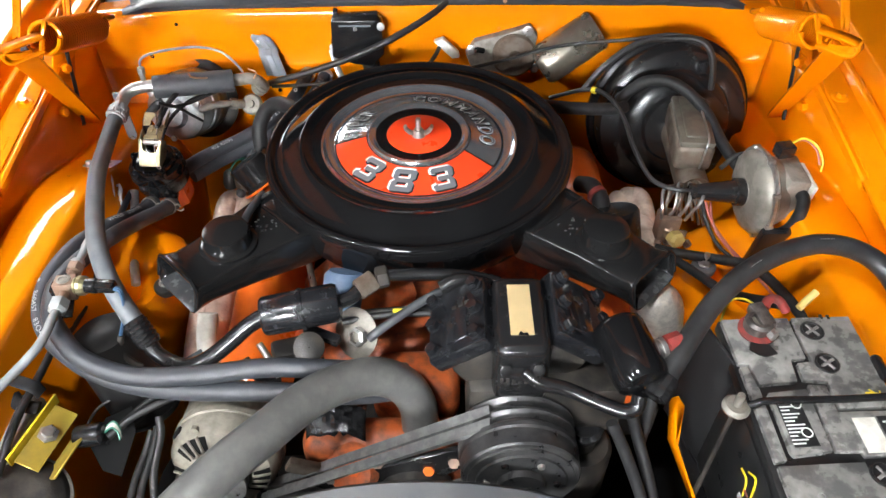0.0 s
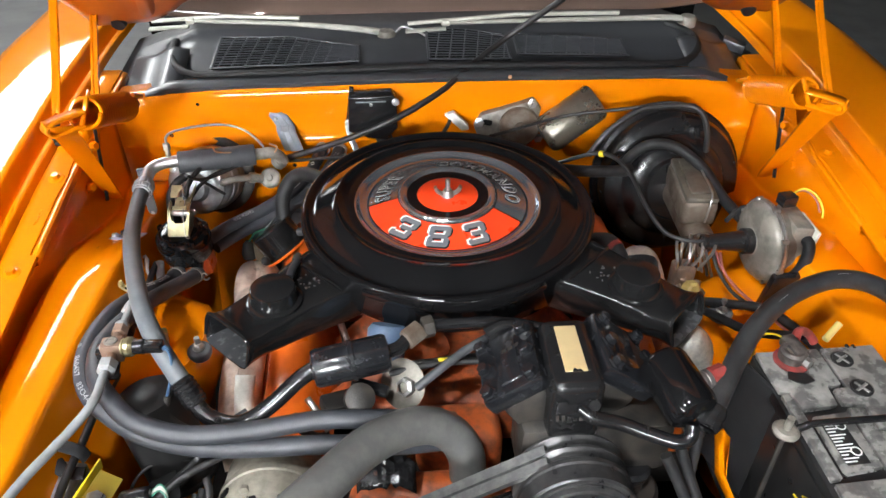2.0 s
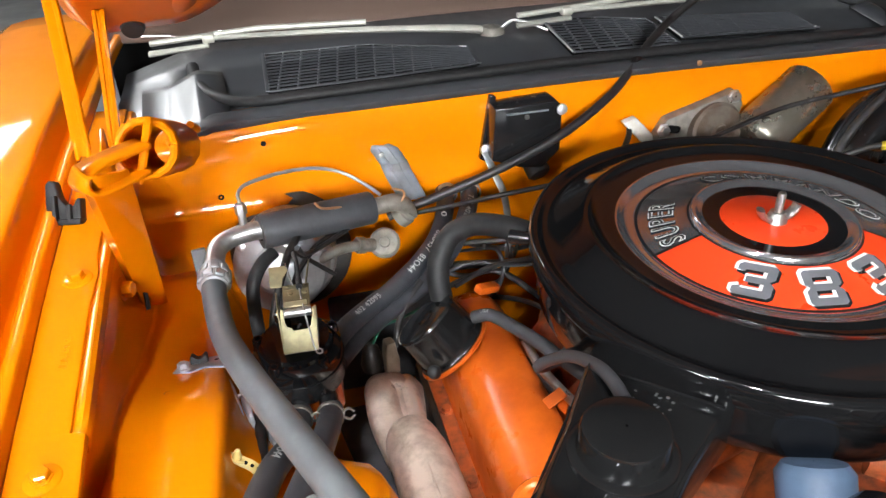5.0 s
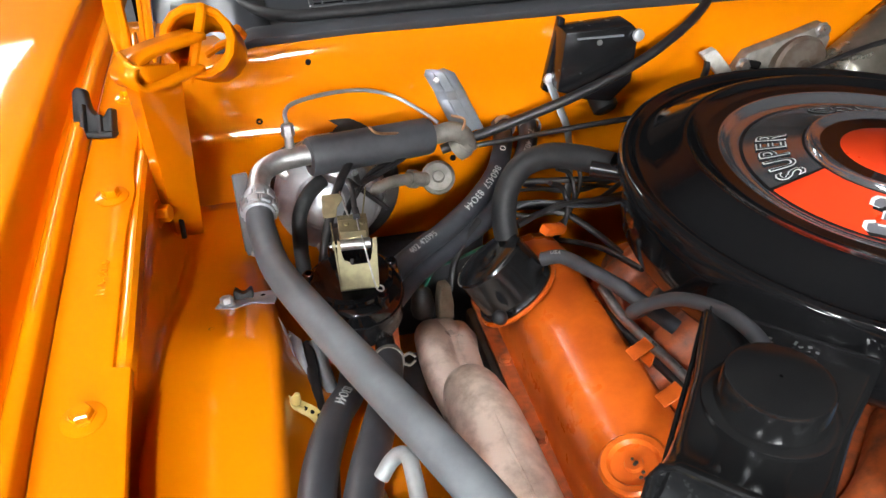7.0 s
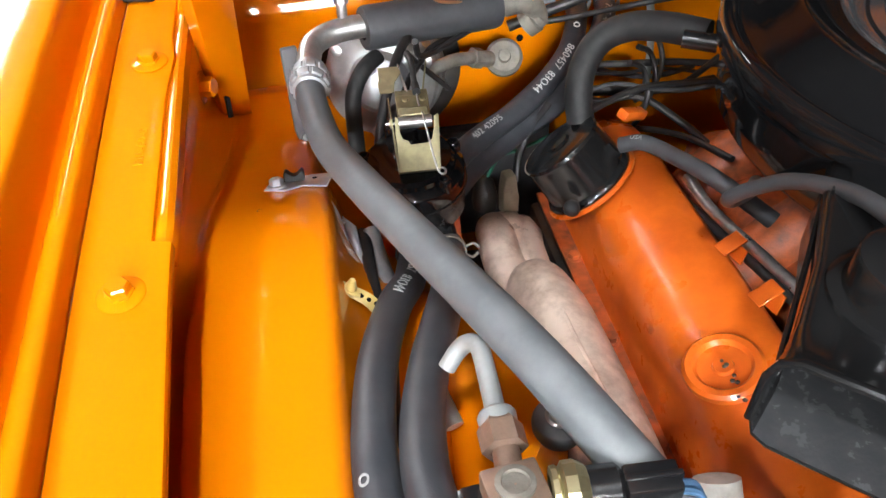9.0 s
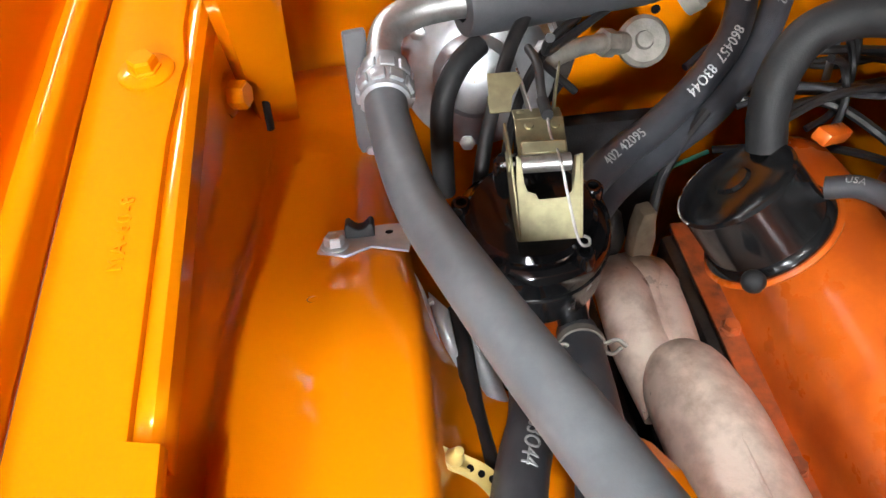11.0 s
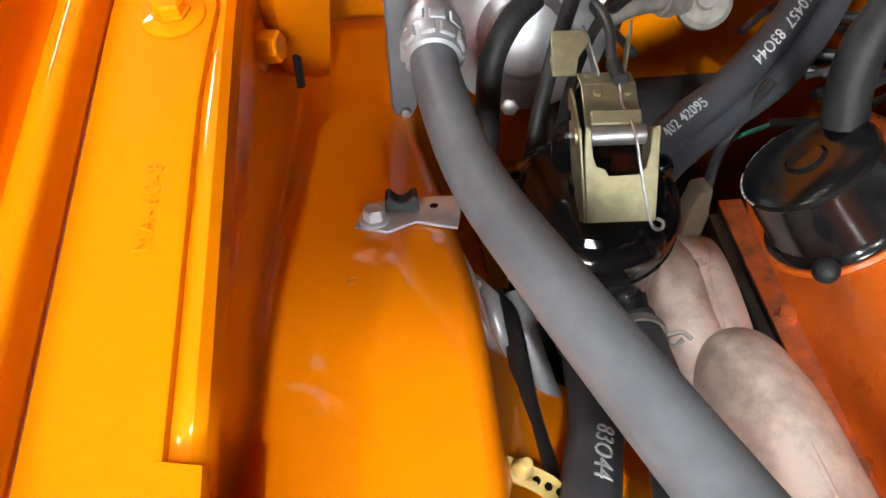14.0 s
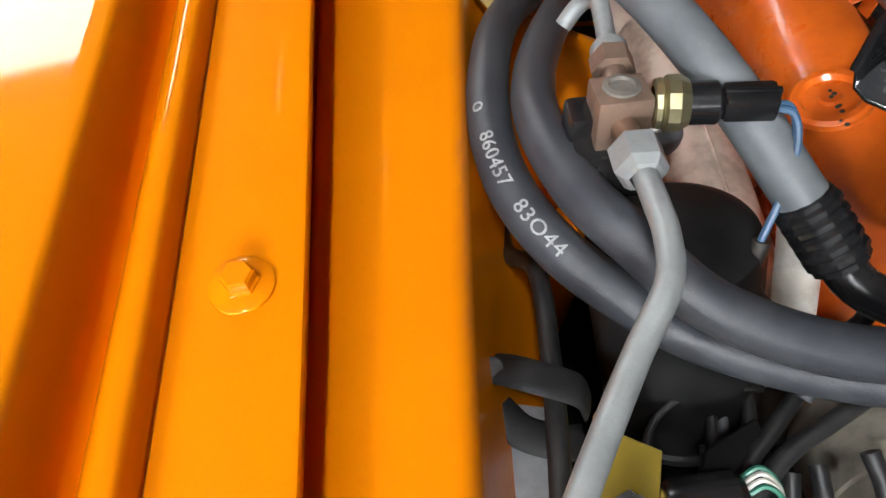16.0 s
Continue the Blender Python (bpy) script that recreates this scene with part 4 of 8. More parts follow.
def exhaust_manifold(s):
    o = thing("exhaust_manifold", "heat-stained cast iron exhaust manifold", "manifold", (s * 0.34, 0, 0.66), "exhaust manifolds")
    P = lambda pts: [(s * p[0], *p[1:]) for p in pts]
    part("log", tube(P([(0.356, 0.102, 0.690, 0.010), (0.356, 0.099, 0.694, 0.021), (0.356, 0.089, 0.701, 0.0285), (0.355, 0.070, 0.704, 0.0315), (0.352, 0.04, 0.706, 0.033), (0.348, -0.04, 0.706, 0.033), (0.344, -0.12, 0.702, 0.032), (0.338, -0.19, 0.69, 0.030), (0.33, -0.23, 0.66, 0.026)]), 0.03, 28), CAST, o)
    for x0, rr in ((0.3755, 0.0200), (0.3455, 0.0145)):
        part("rear_runner", tube(P([(x0 - 0.006, 0.214, 0.650, 0.012), (x0 - 0.004, 0.200, 0.680, rr * 0.92), (x0, 0.170, 0.679 + rr, rr), (x0, 0.125, 0.675 + rr, rr), (0.5 * (x0 + 0.356), 0.075, 0.686, rr)]), rr, 24), CAST, o)
    part("web", tube(P([(0.358, 0.214, 0.645, 0.012), (0.360, 0.198, 0.680, 0.019), (0.360, 0.182, 0.694, 0.0195), (0.3595, 0.165, 0.693, 0.0170), (0.3585, 0.12, 0.686, 0.0165), (0.357, 0.08, 0.682, 0.014)]), 0.02, 20), CAST, o)
    for y in (0.19, 0.05, -0.07, -0.19):
        part("port", tube(P([(0.35, y, 0.68, 0.024), (0.335, y, 0.662, 0.022), (0.31, y, 0.64, 0.022)]), 0.022, 14), CAST, o)
    part("seam", tube(P([(0.352, 0.07, 0.7345, 0.0016), (0.352, 0.0, 0.7392, 0.0016), (0.347, -0.06, 0.7392, 0.0016), (0.343, -0.14, 0.7335, 0.0016)]), 0.0016, 6), CAST, o)
    part("flange", box((0.012, 0.46, 0.06), pose(s * 0.316, 0.0, 0.635), 0.004), SOOT, o)
    return o


exhaust_manifold(-1)
exhaust_manifold(1)


# ---- hoses of the left side ----
def hose(name, pts, r, material, label, category="hose", seg=20, sub=10, group=""):
    o = thing(name, label, category, tuple(pts[0][:3]), group)
    part("hose", tube(pts, r, seg, sub), material, o)
    return o


A_PTS = [(-0.5325, 0.194, 0.8738), (-0.531, 0.165, 0.872), (-0.521, 0.101, 0.874), (-0.500, 0.025, 0.890), (-0.474, -0.050, 0.902), (-0.436, -0.146, 0.911), (-0.405, -0.204, 0.896), (-0.372, -0.243, 0.862)]
suction = hose("suction_hose", A_PTS, 0.0124, HOSEGREY, "thick grey rubber air-conditioning hose with crimped ends", seg=28)


def ferrule(parent, a, b, r, material=ALU, beads=2, crimps=0):
    a, b = Vector(a), Vector(b)
    L = (b - a).length
    prof = [(r * 0.8, 0), (r, L * 0.04)]
    for k in range(beads):
        t0 = 0.1 + 0.8 * k / beads
        w = 0.8 / beads
        prof += [(r, L * t0), (r * 1.10, L * (t0 + 0.3 * w)), (r * 1.10, L * (t0 + 0.7 * w)), (r, L * (t0 + w * 0.95))]
    prof += [(r, L * 0.96), (r * 0.8, L)]
    fr = part("ferrule", lathe(prof, 24 if crimps else 12, aim(a, b - a)), material, parent, "crimped aluminium ferrule", sharp=25)
    mm = aim(a, b - a)
    for j in range(2 if crimps else 0):
        for k in range(crimps):
            q = mm @ Matrix.Rotation(2 * math.pi * (k + 0.5 * j) / crimps, 4, "Z") @ pose(r * 1.04, 0, L * (0.28 + 0.32 * j))
            part("crimp", box((0.0036, 2 * math.pi * r / crimps * 0.86, L * 0.27), q, 0.0013, 2), material, parent)
    return fr


ferrule(suction, (-0.5325, 0.186, 0.8732), (-0.531, 0.2165, 0.8768), 0.0146, GALV, 1, 9)
ferrule(suction, (-0.374, -0.241, 0.864), (-0.352, -0.262, 0.838), 0.0142, SATIN, 5)
part("elbow_pipe", tube([(-0.531, 0.212, 0.876), (-0.531, 0.228, 0.881), (-0.526, 0.243, 0.887), (-0.512, 0.252, 0.891), (-0.492, 0.256, 0.893), (-0.47, 0.258, 0.893)], 0.0105, 18), ALU, suction, "bare aluminium elbow")
part("service_port", straight((-0.497, 0.258, 0.899), (-0.497, 0.262, 0.919), 0.0045), ALU, suction)
part("service_nut", lathe([(0, 0), (0.0065, 0), (0.0065, 0.010), (0.005, 0.012), (0, 0.012)], 6, aim((-0.497, 0.261, 0.914), (0, 0.2, 1))), ALU, suction, sharp=20)
part("lower_pipe", tube([(-0.356, -0.259, 0.842), (-0.345, -0.270, 0.832), (-0.325, -0.281, 0.828), (-0.300, -0.292, 0.834), (-0.275, -0.293, 0.847), (-0.250, -0.284, 0.862), (-0.220, -0.268, 0.882), (-0.200, -0.259, 0.891)], 0.0105, 18), SATIN, suction, "black painted steel pipe")
mf = thing("line_muffler", "black cylindrical muffler in the air-conditioning line", "muffler", (-0.155, -0.252, 0.895))
ax = Vector((0.092, 0.018, 0.006)).normalized()
part("body", lathe([(0.010, 0), (0.022, 0.003), (0.0245, 0.007), (0.0245, 0.048), (0.0262, 0.049), (0.0262, 0.054), (0.0245, 0.055), (0.0245, 0.092), (0.022, 0.097), (0.010, 0.100)], 36, aim((-0.205, -0.260, 0.890), ax)), HEADM, mf)
part("pipe", tube([(-0.108, -0.242, 0.897), (-0.095, -0.237, 0.899), (-0.086, -0.228, 0.902)], 0.009, 16), SATIN, mf)
for k, (p, q) in enumerate((((-0.088, -0.229, 0.902), (-0.067, -0.213, 0.906)), ((-0.066, -0.212, 0.906), (-0.050, -0.208, 0.907)))):
    part("nut", lathe([(0.010, 0), (0.0145, 0.002), (0.0145, (Vector(q) - Vector(p)).length - 0.002), (0.010, (Vector(q) - Vector(p)).length)], 6, aim(p, Vector(q) - Vector(p))), RUSTY if k == 0 else SOOT, mf, sharp=20)
part("line", tube([(-0.052, -0.208, 0.907), (0.00, -0.204, 0.905), (0.05, -0.205, 0.902), (0.09, -0.215, 0.90)], 0.0075, 14), SATIN, mf)

HA = [(-0.466, 0.084, 0.778), (-0.470, 0.055, 0.787), (-0.477, 0.016, 0.804), (-0.491, -0.025, 0.824), (-0.505, -0.085, 0.846), (-0.512, -0.135, 0.854), (-0.513, -0.178, 0.855), (-0.505, -0.216, 0.851), (-0.488, -0.246, 0.845), (-0.462, -0.268, 0.835), (-0.42, -0.291, 0.823), (-0.36, -0.309, 0.818), (-0.29, -0.320, 0.822), (-0.21, -0.325, 0.828), (-0.15, -0.328, 0.828), (-0.09, -0.322, 0.815), (-0.04, -0.30, 0.79)]
HB = [(-0.436, 0.086, 0.772), (-0.440, 0.052, 0.787), (-0.4495, 0.0, 0.814), (-0.463, -0.052, 0.836), (-0.477, -0.098, 0.849), (-0.4875, -0.146, 0.860), (-0.489, -0.190, 0.868), (-0.476, -0.237, 0.871), (-0.452, -0.270, 0.868), (-0.42, -0.296, 0.855), (-0.36, -0.312, 0.843), (-0.28, -0.312, 0.844), (-0.20, -0.306, 0.850), (-0.14, -0.306, 0.848), (-0.08, -0.300, 0.835), (-0.03, -0.285, 0.81)]
for pts, nm, st, an, fl in ((HA, "860457   83O44", 0.36, 24, False), (HB, "", 0, 0, False)):
    h = hose("heater_hose", pts, 0.0120, HEATER, "black rubber heater hose with white printing" if nm else "plain black rubber heater hose", group="heater hoses")
    if nm:
        pieces("printed_character", on_hose(nm, pts, 0.0120, 0.330, an, 0.0105, fl, 10), FADEDINK, h, "white printed number")
        part("print_mark", on_hose("o", pts, 0.0120, 0.276, an, 0.013, fl, 10), FADEDINK, h)
        pieces("printed_character", on_hose("860457   83O44", pts, 0.0120, 0.085, -15, 0.0105, False, 10), FADEDINK, h, "white printed number")
    a, b = Vector(pts[0]), Vector(pts[1])
    cl = aim(a.lerp(b, 0.45), b - a)
    c = part("spring_clamp", lathe([(0.0128, -0.003), (0.0142, -0.003), (0.0142, 0.003), (0.0128, 0.003)], 24, cl), GREYCAST, h, "steel wire spring clamp")
    for k in (0, 1):
        part("clamp_ear", tube([cl @ Vector((0.0128, 0.004 * (2 * k - 1), 0.003 * (2 * k - 1))), cl @ Vector((0.019, 0.007 * (2 * k - 1), 0.004 * (2 * k - 1))), cl @ Vector((0.024, 0.004 * (2 * k - 1), 0.006 * (2 * k - 1)))], 0.0013, 8, 5), GREYCAST, h)

U1 = [(-0.432, 0.150, 0.792), (-0.405, 0.192, 0.788), (-0.375, 0.220, 0.789), (-0.345, 0.240, 0.793), (-0.302, 0.275, 0.803), (-0.268, 0.310, 0.818), (-0.248, 0.350, 0.834), (-0.240, 0.388, 0.842)]
U2 = [(-0.420, 0.158, 0.772), (-0.385, 0.203, 0.770), (-0.340, 0.235, 0.776), (-0.290, 0.265, 0.787), (-0.245, 0.310, 0.806), (-0.216, 0.352, 0.828), (-0.205, 0.388, 0.838)]
h = hose("heater_hose", U1, 0.0118, HEATER, "black rubber heater hose with white printing by the firewall", group="heater hoses")
pieces("printed_character", on_hose("860457  83O44", U1, 0.0118, 0.197, 25, 0.0112, True, 10), PRINTINK, h, "white printed number")
pieces("printed_character", on_hose("402 42095", U1, 0.0118, 0.088, 20, 0.0098, False, 10), FADEDINK, h, "white printed number")
part("print_mark", on_hose("o", U1, 0.0118, 0.262, 25, 0.015, True, 10), WHITEINK, h)
h2 = hose("heater_hose", U2, 0.0118, HEATER, "black rubber heater hose beside the firewall", group="heater hoses")
pieces("printed_character", on_hose("735 402", U2, 0.0118, 0.29, 25, 0.010, True, 10), FADEDINK, h2, "white printed number")
for hh, p, q in ((h, (-0.239, 0.372, 0.841), (-0.2385, 0.382, 0.8405)), (h2, (-0.206, 0.372, 0.8375), (-0.2045, 0.382, 0.838))):
    part("clamp", lathe([(0.0125, 0), (0.0138, 0), (0.0138, 0.009), (0.0125, 0.009)], 20, aim(p, Vector(q) - Vector(p))), GALV, hh)

# upper radiator hose
RH = [(-0.300, -0.545, 0.835), (-0.262, -0.495, 0.852), (-0.220, -0.447, 0.862), (-0.180, -0.400, 0.858), (-0.142, -0.352, 0.849), (-0.105, -0.320, 0.838), (-0.066, -0.302, 0.825), (-0.034, -0.300, 0.804), (-0.016, -0.310, 0.776), (-0.013, -0.320, 0.742)]
hose("radiator_hose", RH, 0.0242, RADHOSE, "thick curved grey-black upper radiator hose", seg=32)

# breather and its hoses
br = thing("oil_breather", "black oil breather cap with worn paint", "breather", (-0.285, 0.165, 0.775))
m = aim((-0.2935, 0.152, 0.769), (-0.60, 0.30, 0.78))
bcan = part("can", lathe([(0.043, -0.004), (0.044, 0.0), (0.0425, 0.003), (0.040, 0.005), (0.0385, 0.040), (0.0390, 0.043), (0.0375, 0.0455), (0.033, 0.047), (0.012, 0.0465), (0.010, 0.0485), (0.0005, 0.049)], 48, m), SEMI, br)
for k in range(11):
    a = radians(215 + 9 * k + 5 * random.random())
    part("paint_chip", box((0.0008 + 0.001 * random.random(), 0.003 + 0.005 * random.random(), 0.0009), m @ Matrix.Rotation(a, 4, "Z") @ pose(0.0385, 0, 0.0447, 0, 50, 0), 0.0003, 1), WHITEPL, bcan)
part("gasket", lathe([(0.046, -0.006), (0.047, -0.004), (0.045, -0.002), (0.04, -0.002)], 40, m), ENGINE, br)
part("plug", lathe([(0, 0), (0.0065, 0.001), (0.0075, 0.006), (0.0065, 0.011), (0.004, 0.0135), (0, 0.014)], 20, aim((-0.3225, 0.108, 0.7725), (-0.3, -0.5, 0.8))), BLACKRUB, br)
part("pipe", tube([(-0.292, 0.172, 0.800), (-0.296, 0.181, 0.824)], 0.0085, 14), GLOSS, br)
hose("breather_hose", [(-0.296, 0.180, 0.815), (-0.297, 0.190, 0.838), (-0.291, 0.200, 0.860), (-0.276, 0.206, 0.880), (-0.254, 0.197, 0.894), (-0.230, 0.174, 0.901), (-0.206, 0.150, 0.902)], 0.0125, BLACKRUB, "short black breather hose to the air cleaner", seg=24)
p = hose("vacuum_hose", [(-0.268, 0.150, 0.805), (-0.252, 0.138, 0.813), (-0.236, 0.108, 0.816), (-0.220, 0.075, 0.817), (-0.205, 0.05, 0.812), (-0.185, 0.03, 0.80)], 0.0072, RUBBER, "thin grey rubber ventilation hose")
pieces("printed_character", on_hose("USA", [(-0.268, 0.150, 0.805), (-0.252, 0.138, 0.813), (-0.236, 0.108, 0.816), (-0.220, 0.075, 0.817), (-0.205, 0.05, 0.812), (-0.185, 0.03, 0.80)], 0.0072, 0.017, 20, 0.006, False, 10), FADEDINK, p)
hose("vacuum_hose", [(-0.200, 0.045, 0.83), (-0.218, 0.025, 0.838), (-0.240, 0.010, 0.845), (-0.252, -0.002, 0.858), (-0.248, -0.018, 0.878), (-0.240, -0.042, 0.900), (-0.236, -0.080, 0.920), (-0.238, -0.110, 0.930), (-0.240, -0.130, 0.932)], 0.0052, RUBBER, "thin bent grey vacuum hose to the air cleaner pot")
solo("fuel_tube", tube([(-0.225, 0.10, 0.80), (-0.222, 0.06, 0.795), (-0.205, 0.0, 0.79), (-0.188, -0.06, 0.785), (-0.17, -0.12, 0.78)], 0.0048, 12), STEEL, "pale bent steel fuel tube beside the valve cover", "tube")
solo("fuel_tube", tube([(-0.232, 0.13, 0.775), (-0.213, 0.04, 0.777), (-0.196, -0.03, 0.775), (-0.178, -0.10, 0.77)], 0.0045, 12), WIRE, "dark tube beside the valve cover", "tube")


# ---- hood hinges ----
def hood_hinge(s):
    o = thing("hood_hinge_assembly", "orange painted hood hinge with a heavy coil spring", "hinge", (-0.60 * s, 0.20, 0.86), "hood hinges")
    P = lambda *pts: [(p[0] * s, *p[1:]) for p in pts]
    V = lambda p: Vector((p[0] * s, p[1], p[2]))
    a, b = Vector((-0.5475, 0.114, 1.0605)), Vector((-0.5475, 0.261, 1.000))
    ax = (b - a).normalized()
    u = ax.cross(Vector((0, 0, 1))).normalized()
    w = ax.cross(u)
    line = []
    turns = 23
    for k in range(turns * 14 + 1):
        f = k / (turns * 14)
        ang = 2 * math.pi * turns * f
        line.append(V(a + ax * ((b - a).length * f) + (u * math.cos(ang) + w * math.sin(ang)) * 0.0222))
    part("spring", sweep(line, 0.0034, 8), ORANGE, o, "tight orange coil spring")
    part("spring_eye", tube([V(a + u * 0.0060 - w * 0.0222), V(a + u * 0.005 - w * 0.016 - ax * 0.003), V(a - ax * 0.004), V(a - u * 0.006 + w * 0.018 - ax * 0.003), V(a - u * 0.010 + w * 0.026 - ax * 0.001)], 0.0036, 8), ORANGE, o, "bent spring end")
    part("spring_tail", tube(P((-0.528, 0.258, 1.022), (-0.526, 0.285, 1.006), (-0.548, 0.33, 0.985), (-0.565, 0.335, 0.975)), 0.004, 8), ORANGE, o)
    # strap loop that carries the spring
    loop = spline(P((-0.548, 0.112, 1.066), (-0.565, 0.095, 1.0665), (-0.578, 0.081, 1.0665), (-0.5865, 0.072, 1.064), (-0.590, 0.068, 1.056), (-0.5865, 0.072, 1.048), (-0.578, 0.081, 1.0455), (-0.565, 0.095, 1.0455), (-0.552, 0.108, 1.046)), 6)
    across = Vector((0.0075 * s, -0.0075, 0.0))
    rows = [[Vector(p[:3]) - across, Vector(p[:3]) + across] for p in loop]
    sheet(part("spring_strap", loft(rows), ORANGE, o), 0.004, 0)
    # main plate, folded along its edges
    q = [Vector((-0.582, 0.060, 1.066)), Vector((-0.561, 0.092, 1.054)), Vector((-0.594, 0.248, 0.825)), Vector((-0.616, 0.244, 0.830))]
    n = (q[1] - q[0]).cross(q[3] - q[0]).normalized()
    rows = []
    for k in range(9):
        f = k / 8
        l, r = q[0].lerp(q[3], f), q[1].lerp(q[2], f)
        e = (r - l).normalized()
        rows.append([V(l - e * 0.001 + n * 0.012), V(l), V(l.lerp(r, 0.3) - n * 0.001), V(l.lerp(r, 0.7) - n * 0.001), V(r), V(r + e * 0.001 + n * 0.012)])
    sheet(part("main_plate", loft(rows), ORANGE, o, sharp=30), 0.003, 0)
    # mounting bracket on the flange, with its bolts
    rows = [[V((-0.6215, y, z)) for z in (z0, 0.5 * (z0 + z1), z1)] for y, z0, z1 in ((0.165, 0.878, 0.905), (0.175, 0.868, 0.925), (0.20, 0.862, 0.935), (0.225, 0.866, 0.950), (0.26, 0.89, 0.985), (0.29, 0.92, 1.00), (0.31, 0.95, 1.01))]
    mp = sheet(part("mount_plate", loft(rows), ORANGE, o), 0.0035, 0)
    part("rubber_strip", sweep([V((-0.606, 0.215, 0.842)), V((-0.607, 0.238, 0.90)), V((-0.609, 0.262, 0.965))], 0.005, 8, flat=0.5), BLACKRUB, o)
    for y, z in ((0.187, 0.888), (0.245, 0.935)):
        m = aim(V((-0.6185, y, z)), (s, -0.25, 0.1))
        part("bolt", lathe([(0, 0), (0.0125, 0), (0.0125, 0.0025), (0.008, 0.003), (0.008, 0.011), (0.007, 0.0125), (0, 0.0125)], 6, m), ORANGE, mp, sharp=20)
    # the two links up to the hood
    for pts in (((-0.612, 0.300, 0.985), (-0.611, 0.345, 1.045), (-0.611, 0.398, 1.112)), ((-0.600, 0.136, 1.050), (-0.618, 0.24, 1.116), (-0.636, 0.335, 1.180), (-0.636, 0.365, 1.195))):
        line = spline(P(*pts), 5)
        rows = []
        for p_ in line:
            c = Vector(p_[:3])
            rows.append([c + Vector((dx, dy, dz)) for dx, dy, dz in ((-0.0055, 0.008, 0.004), (-0.0055, -0.002, -0.001), (-0.0030, -0.002, -0.001), (-0.0018, 0.002, 0.001), (0.0018, 0.002, 0.001), (0.0030, -0.002, -0.001), (0.0055, -0.002, -0.001), (0.0055, 0.008, 0.004))])
        sheet(part("link", loft(rows), ORANGE, o, sharp=30), 0.0016, 0)
    sheet(part("hood_strap", loft([[V((-0.646, 0.345, 1.186)), V((-0.634, 0.338, 1.198))], [V((-0.632, 0.372, 1.150)), V((-0.620, 0.366, 1.162))], [V((-0.608, 0.398, 1.108)), V((-0.597, 0.394, 1.120))]]), UNDERHOOD, o), 0.004, 0)
    return o


hood_hinge(1)
hood_hinge(-1)

rb = thing("fender_rubber_block", "black moulded rubber stop clipped on the flange", "rubber stop", (-0.655, 0.235, 0.95))
RB = pose(-0.659, 0.236, 0.944, 62, 0, -10)
part("block", prism([(-0.0165, 0.0), (0.0165, 0.0), (0.0170, 0.0240), (0.0130, 0.0235), (0.0095, 0.0165), (0.0050, 0.0160), (0.0010, 0.0190), (-0.0030, 0.0250), (-0.0060, 0.0400), (-0.0120, 0.0425), (-0.0155, 0.0380), (-0.0165, 0.0200)], 0.014, RB @ pose(0, 0, -0.004), 0.002, 2), BLACKRUB, rb)
part("web", box((0.004, 0.026, 0.008), RB @ pose(-0.006, 0.014, 0.013), 0.001), BLACKRUB, rb)
part("web", box((0.004, 0.018, 0.006), RB @ pose(0.007, 0.009, 0.012), 0.001), BLACKRUB, rb)
part("foot", box((0.036, 0.006, 0.022), RB @ pose(0, 0.001, 0.004), 0.002), BLACKRUB, rb)

# ---- firewall, left: receiver sleeve, fittings, capillary, blower ----
ln = thing("refrigerant_line", "foam-sleeved refrigerant line with bare fittings", "pipe", (-0.42, 0.27, 0.88))
SL, SR = Vector((-0.481, 0.252, 0.893)), Vector((-0.352, 0.288, 0.884))
ax = (SR - SL).normalized()
part("foam_sleeve", lathe([(0.010, 0), (0.0185, 0.0005), (0.0195, 0.003), (0.0195, (SR - SL).length - 0.003), (0.0185, (SR - SL).length), (0.010, (SR - SL).length)], 32, aim(SL, ax)), RUBBER, ln, "dark grey foam sleeve")
part("end_pipe", tube([SR, SR + ax * 0.012, (-0.325, 0.293, 0.884), (-0.312, 0.297, 0.876), (-0.306, 0.300, 0.862)], 0.0105, 16), GREYCAST, ln)
part("union", lathe([(0.009, 0), (0.014, 0.001), (0.0145, 0.012), (0.0125, 0.014), (0.0125, 0.020), (0.009, 0.022)], 24, aim((-0.318, 0.304, 0.855), (0.6, -0.2, 0.55))), GREYCAST, ln)
part("capillary", tube([(-0.497, 0.263, 0.926), (-0.497, 0.272, 0.934), (-0.486, 0.288, 0.936), (-0.45, 0.315, 0.931), (-0.41, 0.335, 0.922), (-0.378, 0.338, 0.910), (-0.352, 0.322, 0.897), (-0.338, 0.305, 0.89)], 0.0021, 8, 8), GALV, ln)
part("copper_capillary", tube([(-0.418, 0.262, 0.914), (-0.410, 0.258, 0.908), (-0.385, 0.268, 0.900), (-0.355, 0.280, 0.888), (-0.33, 0.285, 0.880), (-0.315, 0.288, 0.888), (-0.312, 0.294, 0.896), (-0.325, 0.298, 0.900)], 0.0015, 8, 8), COPPER, ln)
vv = thing("expansion_valve", "grey round expansion valve with a hexagon fitting", "valve", (-0.34, 0.31, 0.81))
part("dome", lathe([(0, 0), (0.017, 0), (0.0195, 0.004), (0.0195, 0.010), (0.016, 0.013), (0.007, 0.013), (0.006, 0.017), (0, 0.018)], 32, aim((-0.336, 0.318, 0.813), (-0.1, -0.75, 0.65))), GREYCAST, vv)
part("stub", straight((-0.352, 0.312, 0.818), (-0.368, 0.303, 0.826), 0.0085), GREYCAST, vv)
part("hex_nut", lathe([(0.006, 0), (0.0105, 0.001), (0.0105, 0.013), (0.006, 0.014)], 6, aim((-0.362, 0.306, 0.823), (-0.8, -0.4, 0.35))), GREYCAST, vv, sharp=20)
